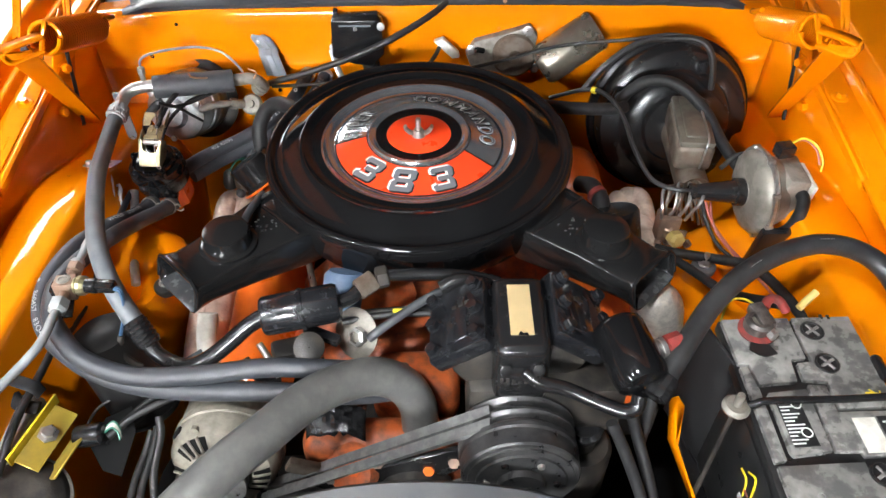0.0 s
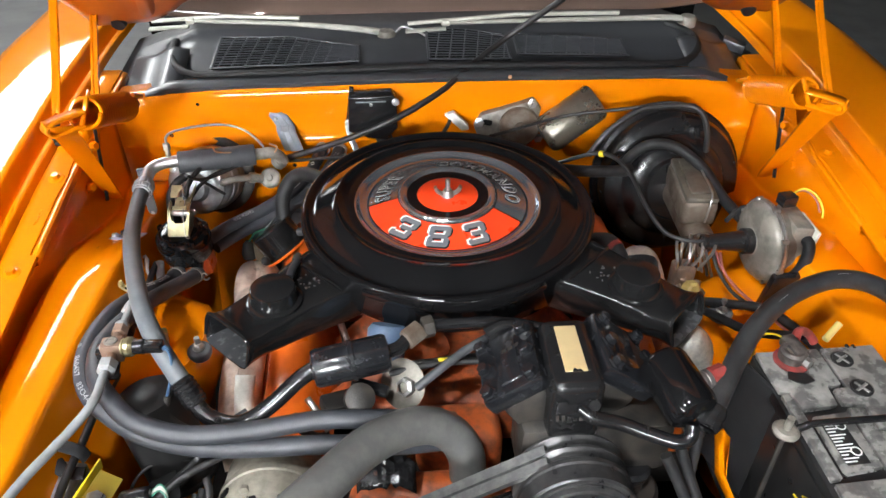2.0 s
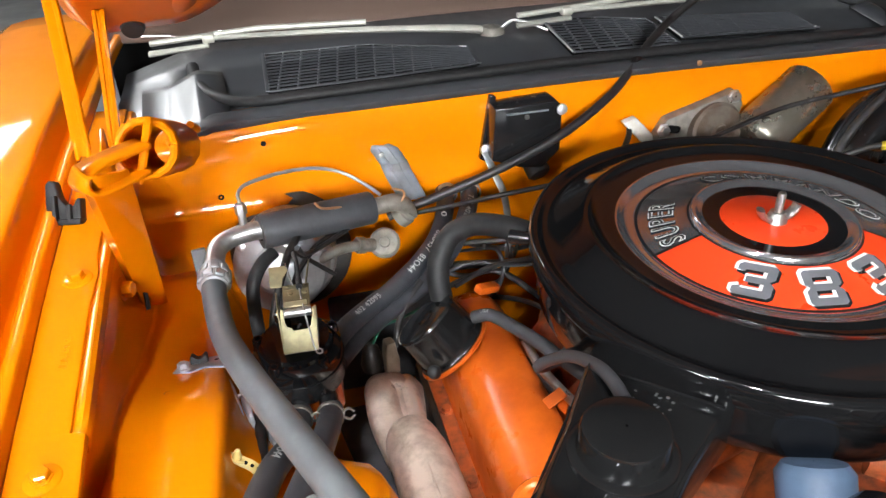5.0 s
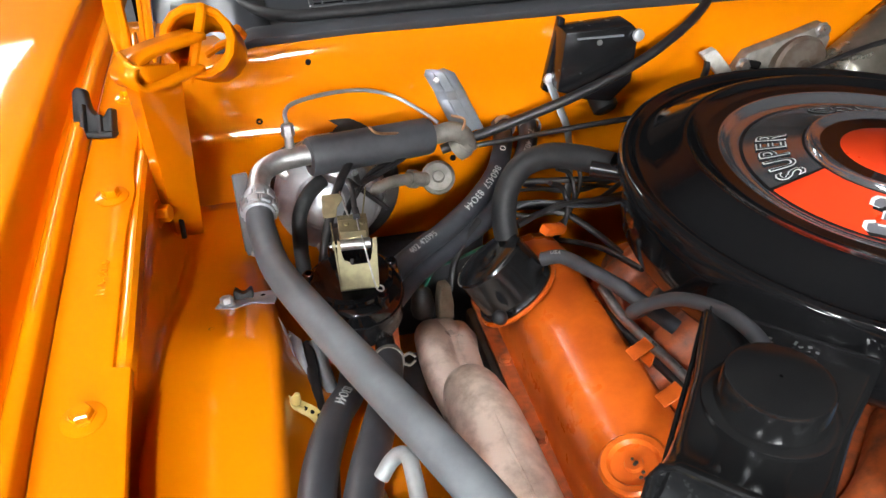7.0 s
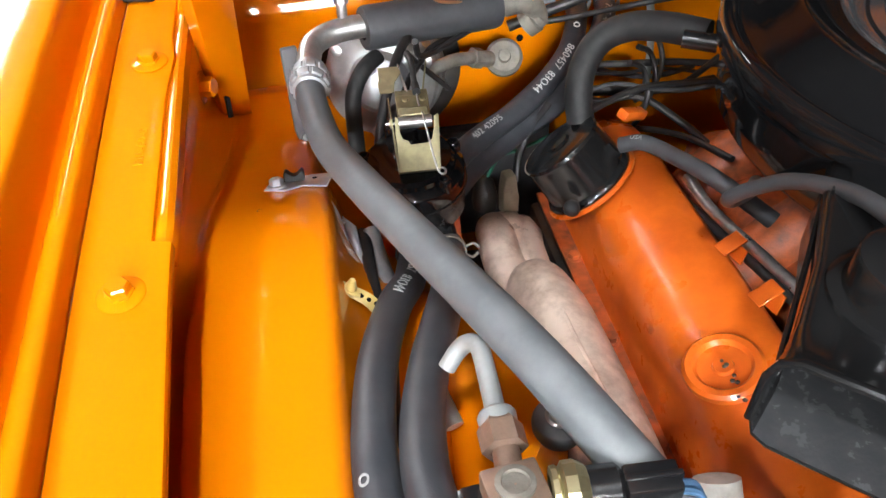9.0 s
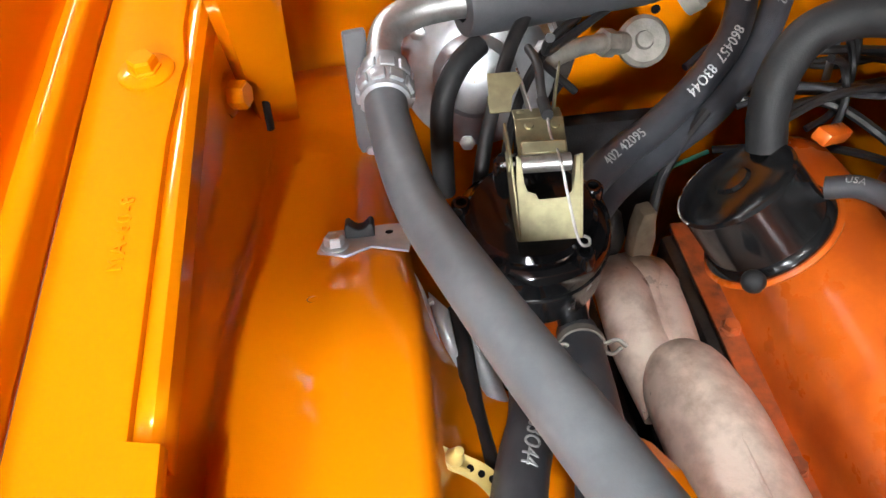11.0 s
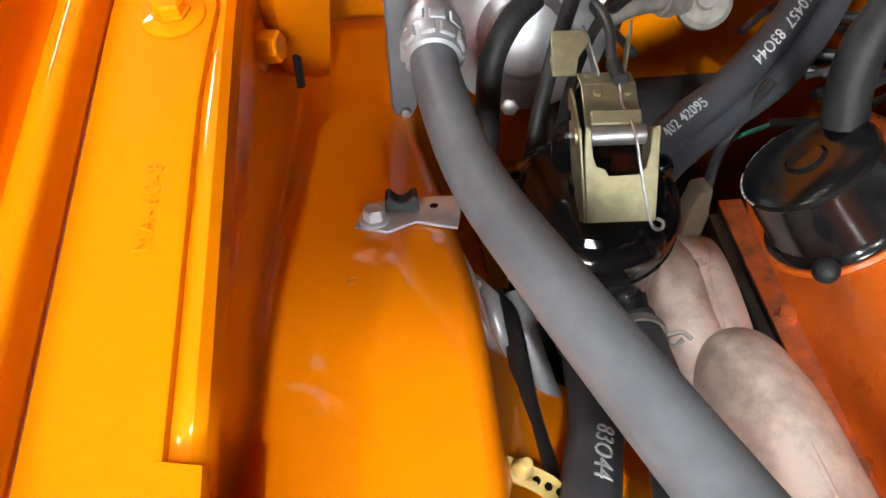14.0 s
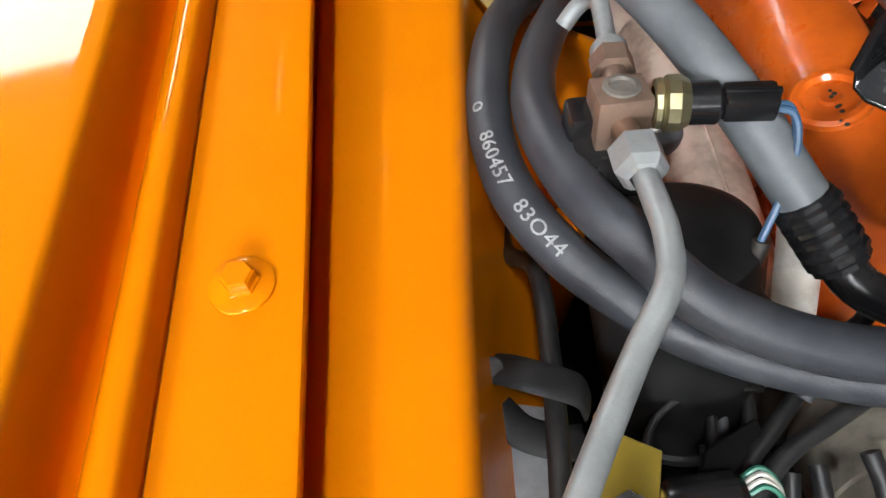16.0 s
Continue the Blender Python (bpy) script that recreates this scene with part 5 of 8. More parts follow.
part("pipe", tube([(-0.372, 0.300, 0.828), (-0.395, 0.285, 0.835), (-0.42, 0.275, 0.832), (-0.44, 0.28, 0.82)], 0.0065, 12), GREYCAST, vv)

bl = thing("blower_motor", "silver blower motor can on the firewall", "motor", (-0.455, 0.36, 0.80))
m = aim((-0.452, 0.372, 0.795), (-0.16, -0.90, 0.30))
bmc = part("can", lathe([(0.060, 0.0), (0.060, 0.06), (0.057, 0.062), (0.057, 0.085), (0.0545, 0.088), (0.054, 0.098), (0.046, 0.106), (0.030, 0.109), (0.024, 0.118), (0.010, 0.122), (0.0005, 0.122)], 48, m), GALV, bl, "bare metal motor can")
part("flange", lathe([(0.078, 0), (0.079, 0.004), (0.074, 0.008), (0.060, 0.009)], 40, m), SOOT, bl)
part("band", lathe([(0.0605, 0.030), (0.0625, 0.032), (0.0625, 0.044), (0.0605, 0.046)], 40, m), STEEL, bl)
for k in range(3):
    part("screw", lathe([(0, 0), (0.006, 0), (0.006, 0.004), (0, 0.006)], 6, m @ aim((0.05 * math.cos(2.1 * k + 0.4), 0.05 * math.sin(2.1 * k + 0.4), 0.103), (0, 0, 1))), STEEL, bmc)
hk = thing("blower_bracket", "dark grey steel strap bracket beside the blower", "bracket", (-0.555, 0.25, 0.78))
part("strap", prism([(-0.008, 0.100), (0.007, 0.100), (0.008, 0.010), (0.003, 0.0), (-0.006, 0.002), (-0.009, 0.012)], 0.006, pose(-0.549, 0.256, 0.783, 90, 0, 12), 0.002), SHROUD, hk)
part("rivet", lathe([(0, 0), (0.004, 0), (0.003, 0.002), (0, 0.0025)], 14, aim((-0.548, 0.249, 0.790), (0, -1, 0.2))), STEEL, hk)
solo("cooling_tube", tube([(-0.470, 0.248, 0.868), (-0.485, 0.235, 0.862), (-0.497, 0.222, 0.845), (-0.500, 0.212, 0.815), (-0.50, 0.208, 0.78)], 0.0075, 14), BLACKRUB, "black rubber cooling tube of the blower", "hose")
solo("wire_loom", tube([(-0.440, 0.250, 0.885), (-0.455, 0.225, 0.875), (-0.472, 0.190, 0.850), (-0.482, 0.165, 0.822), (-0.49, 0.14, 0.77), (-0.495, 0.11, 0.70)], 0.0045, 10), WIRE, "black taped wire loom", "wire", "wires")
solo("wire_loom", tube([(-0.36, 0.285, 0.875), (-0.39, 0.262, 0.872), (-0.42, 0.235, 0.872), (-0.437, 0.205, 0.885), (-0.444, 0.17, 0.915)], 0.0028, 8), WIRE, "thin black control cable", "wire", "wires")
solo("wire_loom", tube([(-0.40, 0.275, 0.865), (-0.425, 0.240, 0.870), (-0.45, 0.205, 0.858), (-0.465, 0.175, 0.83), (-0.47, 0.15, 0.79)], 0.0032, 8), WIRE, "thin black wire beside the blower", "wire", "wires")

cl = thing("firewall_clip", "grey galvanised bracket on the firewall", "bracket", (-0.30, 0.385, 0.88))
rows = []
for f, y, z in ((0, 0.388, 0.918), (0.15, 0.386, 0.912), (0.5, 0.384, 0.892), (0.55, 0.372, 0.886), (1.0, 0.350, 0.855)):
    c = Vector((-0.322 + 0.032 * f, y, z))
    wv = 0.011 if f == 0 else 0.018
    rows.append([c + Vector((-wv, 0, 0)), c + Vector((-0.007, -0.0005, 0)), c + Vector((-0.005, -0.003, 0)), c + Vector((0.005, -0.003, 0)), c + Vector((0.007, -0.0005, 0)), c + Vector((wv, 0, 0))])
sheet(part("plate", loft(rows), CLIPGREY, cl, sharp=25), 0.0018)
part("rivet", lathe([(0, 0), (0.004, 0), (0.003, 0.002), (0, 0.0025)], 6, aim((-0.322, 0.381, 0.907), (0, -1, 0.3))), STEEL, cl)

# ---- heater valve with its yellow-zinc bracket ----
hv = thing("heater_valve", "glossy black round heater valve with a yellow-zinc lever bracket", "valve", (-0.453, 0.106, 0.77))
m = aim((-0.4590, 0.123, 0.830), (-0.05, -0.10, 1.0)) @ Matrix.Diagonal((1.08, 1.08, 1, 1))
hvc = part("cap", lathe([(0.041, -0.014), (0.0415, -0.004), (0.0405, 0.0), (0.037, 0.003), (0.034, 0.004), (0.0335, 0.009), (0.031, 0.012), (0.020, 0.0135), (0.012, 0.0135), (0.0115, 0.017), (0.0005, 0.018)], 48, m), GLOSS, hv, "glossy black plastic cap", sharp=30)
part("skirt", lathe([(0.036, -0.045), (0.0395, -0.040), (0.0395, -0.016), (0.042, -0.014), (0.036, -0.012)], 40, m), SATIN, hv)
for k in range(5):
    c = m @ Vector((0.036 * math.cos(1.257 * k - 1.75), 0.036 * math.sin(1.257 * k - 1.75), -0.002))
    part("post", lathe([(0.0062, 0), (0.0060, 0.010), (0.0045, 0.012), (0.0030, 0.012), (0.0028, 0.009), (0.0005, 0.009)], 18, aim(c, (-0.05, -0.1, 1))), GLOSS, hvc)
part("tall_post", lathe([(0.0075, 0), (0.0070, 0.014), (0.0055, 0.017), (0.0005, 0.018)], 20, aim(m @ Vector((-0.018, 0.016, 0.010)), (-0.05, -0.1, 1))), GLOSS, hvc)
part("red_seal", lathe([(0.028, -0.085), (0.036, -0.080), (0.036, -0.046), (0.03, -0.044)], 8, m), ENGINE, hv, "dull red rubber mount")
part("outlet", straight((-0.463, 0.112, 0.790), (-0.467, 0.078, 0.779), 0.0095), SATIN, hv)
part("outlet", straight((-0.438, 0.112, 0.785), (-0.437, 0.080, 0.774), 0.0095), SATIN, hv)
part("outlet", straight((-0.445, 0.125, 0.797), (-0.425, 0.162, 0.791), 0.0095), SATIN, hv)

G = Matrix.Translation((-0.4545, 0.101, 0.8385)) @ pose(0, 0, 0, -42, 0, -3)
W = 0.0152
front = [(-W, 0.0), (W, 0.0), (W + 0.0015, 0.030), (W + 0.0020, 0.043), (W - 0.0005, 0.0415), (W - 0.0015, 0.032), (W - 0.0035, 0.0245), (W - 0.0065, 0.0215), (-W + 0.0100, 0.0210), (-W + 0.0085, 0.0240), (-W + 0.0045, 0.0255), (-W + 0.0030, 0.0300), (-W + 0.0022, 0.0420), (-W - 0.0002, 0.0440), (-W - 0.0010, 0.030)]
part("lever_bracket", prism(front, 0.0013, G @ pose(0, -0.0115, 0, 90, 0, 0), 0.0003, 1), ZINC, hv, "yellow-zinc plated bracket", sharp=25)
ear = [(-0.0125, 0.0), (0.010, 0.0), (0.011, 0.036), (0.0095, 0.047), (0.0040, 0.0475), (0.0035, 0.0510), (0.0095, 0.0525), (0.0085, 0.0580), (0.0030, 0.0620), (-0.0030, 0.0560), (-0.0100, 0.0440), (-0.0125, 0.0430)]
part("bracket_side", prism(ear, 0.0013, G @ pose(-W - 0.0012, 0, 0, 0, -3, 0) @ pose(0, 0, 0, 90, 0, 90), 0.0003, 1), ZINC, hv, sharp=25)
part("bracket_side", prism([(-0.0125, 0.0), (0.010, 0.0), (0.011, 0.034), (0.006, 0.0430), (-0.0125, 0.0430)], 0.0013, G @ pose(W - 0.0002, 0, 0, 0, 3, 0) @ pose(0, 0, 0, 90, 0, 90), 0.0003, 1), ZINC, hv, sharp=25)
part("bracket_floor", box((2 * W, 0.022, 0.0013), G @ pose(0, -0.001, 0.0007)), ZINC, hv)
part("pivot", lathe([(0.0030, 0), (0.0047, 0.0004), (0.0047, 0.0262), (0.0030, 0.0266)], 24, aim(G @ Vector((-0.0130, -0.0050, 0.0395)), G.to_3x3() @ Vector((1, 0, 0)))), STEEL, hv, "bare steel roller")
part("pivot_rivet", lathe([(0, 0), (0.0042, 0), (0.0036, 0.0022), (0, 0.0028)], 18, aim(G @ Vector((-W - 0.0020, -0.0050, 0.0395)), G.to_3x3() @ Vector((-1, 0, 0)))), ZINC, hv)
part("pivot_pin", straight(G @ Vector((-W - 0.0075, -0.0020, 0.0400)), G @ Vector((-W, -0.0020, 0.0400)), 0.0012, 8), STEEL, hv)
part("pivot_tab", box((0.0235, 0.0020, 0.0072), G @ pose(-0.0005, -0.0070, 0.0475, -14, 0, 0), 0.0008, 1), ZINC, hv)
P1 = G @ pose(0, 0.000, 0.0440, -27, 0, 0)
part("arm_plate", box((0.0262, 0.0013, 0.0230), P1 @ pose(0, 0, 0.0105), 0.0004, 1), ZINC, hv, "bent lever arm plate")
for dx in (-0.0085, 0.0055):
    part("arm_rivet", lathe([(0, 0), (0.0026, 0), (0.0022, 0.0014), (0, 0.0018)], 14, P1 @ aim((dx + 0.003, -0.0007, 0.0175), (0, -1, 0))), ZINC, hv)
P2 = P1 @ pose(0, 0, 0.0218, -30, 0, 0)
part("arm_shelf", box((0.0262, 0.0013, 0.0115), P2 @ pose(0, 0, 0.0055), 0.0004, 1), ZINC, hv)
for dx in (-0.0085, 0.0085):
    part("dimple", lathe([(0, 0.0010), (0.0016, 0.0006), (0.0024, 0)], 14, P2 @ aim((dx, -0.0007, 0.0075), (0, -1, 0))), ZINC, hv)
P3 = P2 @ pose(0, 0, 0.0110, 46, 0, 0)
part("ear", prism([(-0.0250, -0.001), (-0.0135, -0.001), (-0.0120, 0.008), (-0.0060, 0.016), (-0.0085, 0.0215), (-0.0250, 0.0215), (-0.0250, 0.0090), (-0.0258, 0.0085), (-0.0258, 0.0070)], 0.0013, P3 @ pose(0, 0, 0, 90, 0, 0), 0.0003, 1), ZINC, hv)
for sx, hgt in ((-1, 0.026), (1, 0.028)):
    part("cable_ear", prism([(-0.004, -0.002), (0.006, -0.002), (0.005, 0.016), (0.001, hgt), (-0.002, hgt * 0.7)], 0.0012, P3 @ pose(0.0035 + sx * 0.0065 - 0.0006, 0.001, 0, 0, sx * 12, 0) @ pose(0, 0, 0, 90, 0, 90), 0.0003, 1), STEEL if sx < 0 else ZINC, hv)
part("cable", tube([P2 @ Vector((0.004, -0.0045, -0.004)), P2 @ Vector((0.004, -0.0042, 0.004)), P3 @ Vector((0.0035, -0.0035, 0.008)), P3 @ Vector((0.003, -0.002, 0.024)), P3 @ Vector((0.001, 0.014, 0.040)), P3 @ Vector((0.010, 0.045, 0.046)), P3 @ Vector((0.04, 0.085, 0.036))], 0.0026, 10, 6), WIRE, hv, "black sleeved control cable")
part("cable_joint", tube([P2 @ Vector((0.004, -0.0045, -0.005)), P2 @ Vector((0.004, -0.0044, 0.003)), P3 @ Vector((0.0036, -0.0038, 0.004))], 0.0033, 10, 4), BLACKRUB, hv)
part("spring_wire", tube([P2 @ Vector((0.004, -0.0040, -0.003)), P1 @ Vector((0.0048, -0.0030, 0.010)), G @ Vector((0.0068, -0.0110, 0.0420)), G @ Vector((0.0092, -0.0135, 0.024)), G @ Vector((0.0125, -0.0140, 0.004)), G @ Vector((0.0150, -0.0140, -0.0030)), G @ Vector((0.0188, -0.0138, -0.0035)), G @ Vector((0.0192, -0.0136, -0.0005)), G @ Vector((0.0165, -0.0136, 0.0012))], 0.0008, 8, 6), STEEL, hv)

# ---- inner fender, left: bracket, strap, stud ----
bk = thing("fender_bracket", "galvanised bracket bolted on the inner fender", "bracket", (-0.56, 0.13, 0.82))
BM = pose(-0.552, 0.124, 0.8262, -18, 0, 0)
bkp = part("plate", prism([(-0.026, -0.009), (-0.010, -0.0165), (0.004, -0.008), (0.024, -0.017), (0.030, 0.015), (0.014, 0.017), (-0.021, 0.0145)], 0.0016, BM, 0.0004, 1), GALV, bk, "bright galvanised plate")
part("hole", lathe([(0, 0), (0.0022, 0), (0.0022, 0.0003), (0, 0.0003)], 14, BM @ pose(0.014, 0.006, 0.0017)), DARK, bkp)
part("screw_washer", lathe([(0, 0), (0.0076, 0), (0.0076, 0.0010), (0.0068, 0.0016), (0, 0.0018)], 24, BM @ pose(-0.016, -0.005, 0.0016)), GALV, bk)
part("screw", lathe([(0, 0), (0.0056, 0), (0.0056, 0.0048), (0.0046, 0.0058), (0.0030, 0.0052), (0, 0.0052)], 6, BM @ pose(-0.016, -0.005, 0.003, 0, 0, 10)), GALV, bk, sharp=20)
clip = part("clip", prism([(-0.0085, 0.0), (-0.0085, 0.0065), (-0.0075, 0.0085), (-0.0058, 0.0088), (-0.0042, 0.0068), (-0.0022, 0.0052), (0.0, 0.0046), (0.0022, 0.0052), (0.0042, 0.0068), (0.0058, 0.0086), (0.0074, 0.0080), (0.0080, 0.0060), (0.0080, 0.0)], 0.010, BM @ pose(-0.002, 0.013, 0.0014, 90, 0, 0), 0.0006, 1), BLACKRUB, bk, "black rubber clip")
bs = thing("brace_plate", "speckled galvanised brace beside the inner fender", "bracket", (-0.513, 0.08, 0.79))
sheet(part("plate", loft([[(-0.5195, 0.100, 0.806), (-0.510, 0.086, 0.806)], [(-0.5175, 0.080, 0.799), (-0.5085, 0.070, 0.799)], [(-0.5155, 0.061, 0.789), (-0.5065, 0.061, 0.789)], [(-0.515, 0.055, 0.74), (-0.506, 0.055, 0.74)]]), GALV, bs), 0.0018, 0)
part("tab", box((0.005, 0.004, 0.003), pose(-0.520, 0.092, 0.807, 0, 0, 20), 0.0006, 1), WHITEPL, bs)
nt = thing("nylon_strap", "loose yellowed nylon cable strap", "cable tie", (-0.515, -0.02, 0.84))
part("band", tube([(-0.5320, -0.007, 0.8560, 0.0012), (-0.5295, -0.012, 0.8480, 0.0030), (-0.5235, -0.0145, 0.8395, 0.0038), (-0.5150, -0.0170, 0.8340, 0.0042), (-0.5060, -0.0200, 0.8270, 0.0044), (-0.4995, -0.0230, 0.8150, 0.0044), (-0.4960, -0.0250, 0.8020, 0.0042)], 0.0040, 8, flat=0.18), NYLON, nt)
part("barb", lathe([(0.0032, 0), (0.0042, 0.006), (0.002, 0.013), (0, 0.014)], 12, aim((-0.5190, -0.0165, 0.8345), (0.3, -0.1, 1))), NYLON, nt)
part("tail", tube([(-0.5240, -0.0170, 0.8410, 0.0008), (-0.5185, -0.0200, 0.8380, 0.0020), (-0.5120, -0.0215, 0.8350, 0.0010)], 0.0016, 8), NYLON, nt)
for k in range(3):
    part("slot", lathe([(0, 0), (0.0016, 0), (0.0016, 0.001), (0, 0.001)], 10, aim((-0.5115 + 0.0045 * k, -0.0188 - 0.0014 * k, 0.8322 - 0.0034 * k), (0.55, -0.15, 0.8))), DARK, nt)
for s in (1, -1):
    sx, sy, zb = (-0.396, -0.100, 0.772) if s > 0 else (0.405, -0.082, 0.786)
    st = thing("shock_stud", "steel shock absorber stud with a grey rubber washer", "stud", (sx, sy, zb), "shock studs")
    T = Matrix.Translation((sx, sy, zb))
    part("washer", lathe([(0.001, -0.010), (0.015, -0.010), (0.0175, -0.004), (0.0180, 0.001), (0.0172, 0.004), (0.0160, 0.0052), (0.010, 0.0058), (0.001, 0.006)], 34, T), SHROUD, st, "dusty grey rubber washer")
    part("cup", lathe([(0.001, 0.006), (0.0085, 0.006), (0.0095, 0.008), (0.0080, 0.0095), (0.001, 0.0095)], 24, T), STEEL, st)
    part("nut", lathe([(0, 0.009), (0.0075, 0.009), (0.0075, 0.0150), (0.0062, 0.0165), (0, 0.0165)], 6, T), STEEL, st, sharp=20)
    part("stud", straight((sx, sy, zb + 0.014), (sx, sy + 0.001, zb + 0.027), 0.0042, 12), STEEL, st)
sealp = [(-0.5475, 0.1135, 0.8262, 0.0012), (-0.5400, 0.1090, 0.8262, 0.0035), (-0.5330, 0.1010, 0.8255, 0.0050), (-0.5275, 0.0900, 0.8210, 0.0052), (-0.5235, 0.0770, 0.8130, 0.0050), (-0.5205, 0.0650, 0.8040, 0.0044), (-0.5185, 0.0550, 0.7940, 0.0030), (-0.516, 0.040, 0.780, 0.0012)]
solo("seam_sealer", tube(sealp, 0.006, 12, flat=0.45), SEALER, "pale brushed seam along the inner fender edge", "sealer", kind="structure")
solo("washer_tube", tube([(-0.499, 0.098, 0.790), (-0.4925, 0.062, 0.774), (-0.484, 0.022, 0.768), (-0.474, -0.02, 0.758), (-0.460, -0.07, 0.742)], 0.0068, 14), GALV, "pale steel tube along the inner fender", "tube")
solo("wire_loom", tube([(-0.506, 0.100, 0.786), (-0.504, 0.077, 0.790), (-0.503, 0.033, 0.791), (-0.4995, -0.004, 0.793), (-0.4975, -0.035, 0.795), (-0.50, -0.07, 0.79), (-0.505, -0.12, 0.77), (-0.505, -0.2, 0.78), (-0.492, -0.24, 0.812), (-0.490, -0.296, 0.818), (-0.492, -0.36, 0.818), (-0.495, -0.42, 0.80)], 0.0052, 10), WIRE, "black wire loom along the inner fender", "wire", "wires")

# ---- refrigerant block with its pressure switch ----
rv = thing("pressure_block", "brown brass line block with a pressure switch", "valve", (-0.456, -0.212, 0.88))
bp = pose(-0.4565, -0.212, 0.893, -6, 0, 6)
part("block", box((0.025, 0.022, 0.026), bp, 0.0015), BRASS, rv)
part("port", lathe([(0.0035, 0.0110), (0.0085, 0.0132), (0.0085, 0.0146), (0.0060, 0.0150), (0.0055, 0.0135), (0.0005, 0.0132)], 28, bp), GREYCAST, rv)
part("clamp", box((0.013, 0.018, 0.018), pose(-0.473, -0.209, 0.885, 0, 0, 6), 0.003), SATIN, rv)
part("clamp_plate", prism([(-0.014, -0.02), (0.014, -0.02), (0.014, 0.016), (-0.014, 0.01)], 0.003, pose(-0.462, -0.226, 0.878, 20, 0, 6), 0.0005, 1), SATIN, rv)
part("switch_nut", lathe([(0.008, 0), (0.0112, 0.0006), (0.0116, 0.003), (0.0104, 0.004), (0.0128, 0.0055), (0.0130, 0.0105), (0.0114, 0.0135), (0.0105, 0.0150), (0.008, 0.016)], 12, aim((-0.4425, -0.214, 0.899), (1, -0.09, 0.05))), ZINC, rv, "yellow-zinc hexagon", sharp=20)
part("switch_body", lathe([(0.008, 0.014), (0.0098, 0.015), (0.0098, 0.027), (0.008, 0.029)], 24, aim((-0.4425, -0.214, 0.899), (1, -0.09, 0.05))), SATIN, rv)
part("connector", box((0.023, 0.014, 0.013), pose(-0.402, -0.2185, 0.902, 0, -3, -5), 0.002), SATIN, rv)
part("connector_rib", box((0.024, 0.003, 0.015), pose(-0.4015, -0.2185, 0.902, 0, -3, -5), 0.001), SATIN, rv)
for k in (0, 1):
    part("wire", tube([(-0.392, -0.220 - 0.003 * k, 0.902), (-0.384, -0.222 - 0.004 * k, 0.900), (-0.381, -0.230 - 0.003 * k, 0.888), (-0.384, -0.243, 0.868), (-0.391, -0.255, 0.846 - 0.003 * k), (-0.392, -0.260, 0.83)], 0.0018, 8), BLUEWIRE, rv, "blue wire")
part("splice", tube([(-0.390, -0.254, 0.848), (-0.392, -0.262, 0.832), (-0.386, -0.268, 0.818), (-0.37, -0.272, 0.806)], 0.0042, 10), SOOT, rv)
part("rear_neck", straight((-0.456, -0.202, 0.896), (-0.4555, -0.190, 0.897), 0.0062), BRASS, rv)
part("rear_nut", lathe([(0.007, 0), (0.0105, 0.001), (0.0105, 0.012), (0.0085, 0.015), (0.006, 0.016)], 6, aim((-0.4555, -0.190, 0.8965), (0.0, 1, 0.05))), BRASS, rv, sharp=20)
part("rear_tube", tube([(-0.4555, -0.175, 0.897), (-0.4548, -0.141, 0.898), (-0.4553, -0.130, 0.897), (-0.4590, -0.1235, 0.893), (-0.4645, -0.1225, 0.887), (-0.4710, -0.1260, 0.879)], 0.0048, 14), TUBEGREY, rv)
part("rear_collar", lathe([(0.005, 0), (0.0088, 0.001), (0.0092, 0.006), (0.0080, 0.008), (0.006, 0.009)], 20, aim((-0.4555, -0.178, 0.897), (0.0, 1, 0.05))), TUBEGREY, rv)
part("front_neck", straight((-0.4555, -0.222, 0.893), (-0.454, -0.238, 0.895), 0.0060), BRASS, rv)
part("front_nut", lathe([(0.007, 0), (0.0118, 0.0015), (0.0118, 0.015), (0.009, 0.019), (0.0065, 0.020)], 6, aim((-0.454, -0.236, 0.8955), (0.06, -1, 0.02))), TUBEGREY, rv, "grey hexagon nut", sharp=20)
part("front_tube", tube([(-0.4525, -0.254, 0.8965), (-0.4515, -0.272, 0.8985), (-0.4505, -0.288, 0.8985), (-0.4535, -0.309, 0.897), (-0.468, -0.334, 0.890), (-0.483, -0.362, 0.887), (-0.498, -0.392, 0.885), (-0.515, -0.43, 0.88), (-0.535, -0.47, 0.875)], 0.0055, 16), TUBEGREY, rv, "dull grey tube")

# ---- left front corner ----
rd = thing("receiver_drier", "black cylindrical receiver drier below the hoses", "canister", (-0.40, -0.24, 0.66))
m = aim((-0.397, -0.262, 0.690), (-0.19, 0.16, 0.94)) @ Matrix.Diagonal((0.75, 0.75, 0.92, 1))
part("body", lathe([(0.001, 0), (0.048, 0.001), (0.056, 0.006), (0.060, 0.014), (0.060, 0.150), (0.057, 0.160), (0.044, 0.167), (0.001, 0.168)], 44, m), DRIERM, rd)
part("rim", lathe([(0.060, 0.006), (0.0635, 0.008), (0.0635, 0.014), (0.060, 0.016)], 44, m), BLACKRUB, rd)
yb = thing("horn_bracket", "yellow-zinc angle bracket with a bolt", "bracket", (-0.46, -0.37, 0.76))
part("face", box((0.030, 0.080, 0.003), pose(-0.462, -0.365, 0.792, 0, 24, -14), 0.0006, 1), OLDGOLD, yb)
part("edge", box((0.003, 0.092, 0.018), pose(-0.478, -0.358, 0.800, 0, 8, -14), 0.0006, 1), YELLOW, yb, "bright yellow bracket edge")
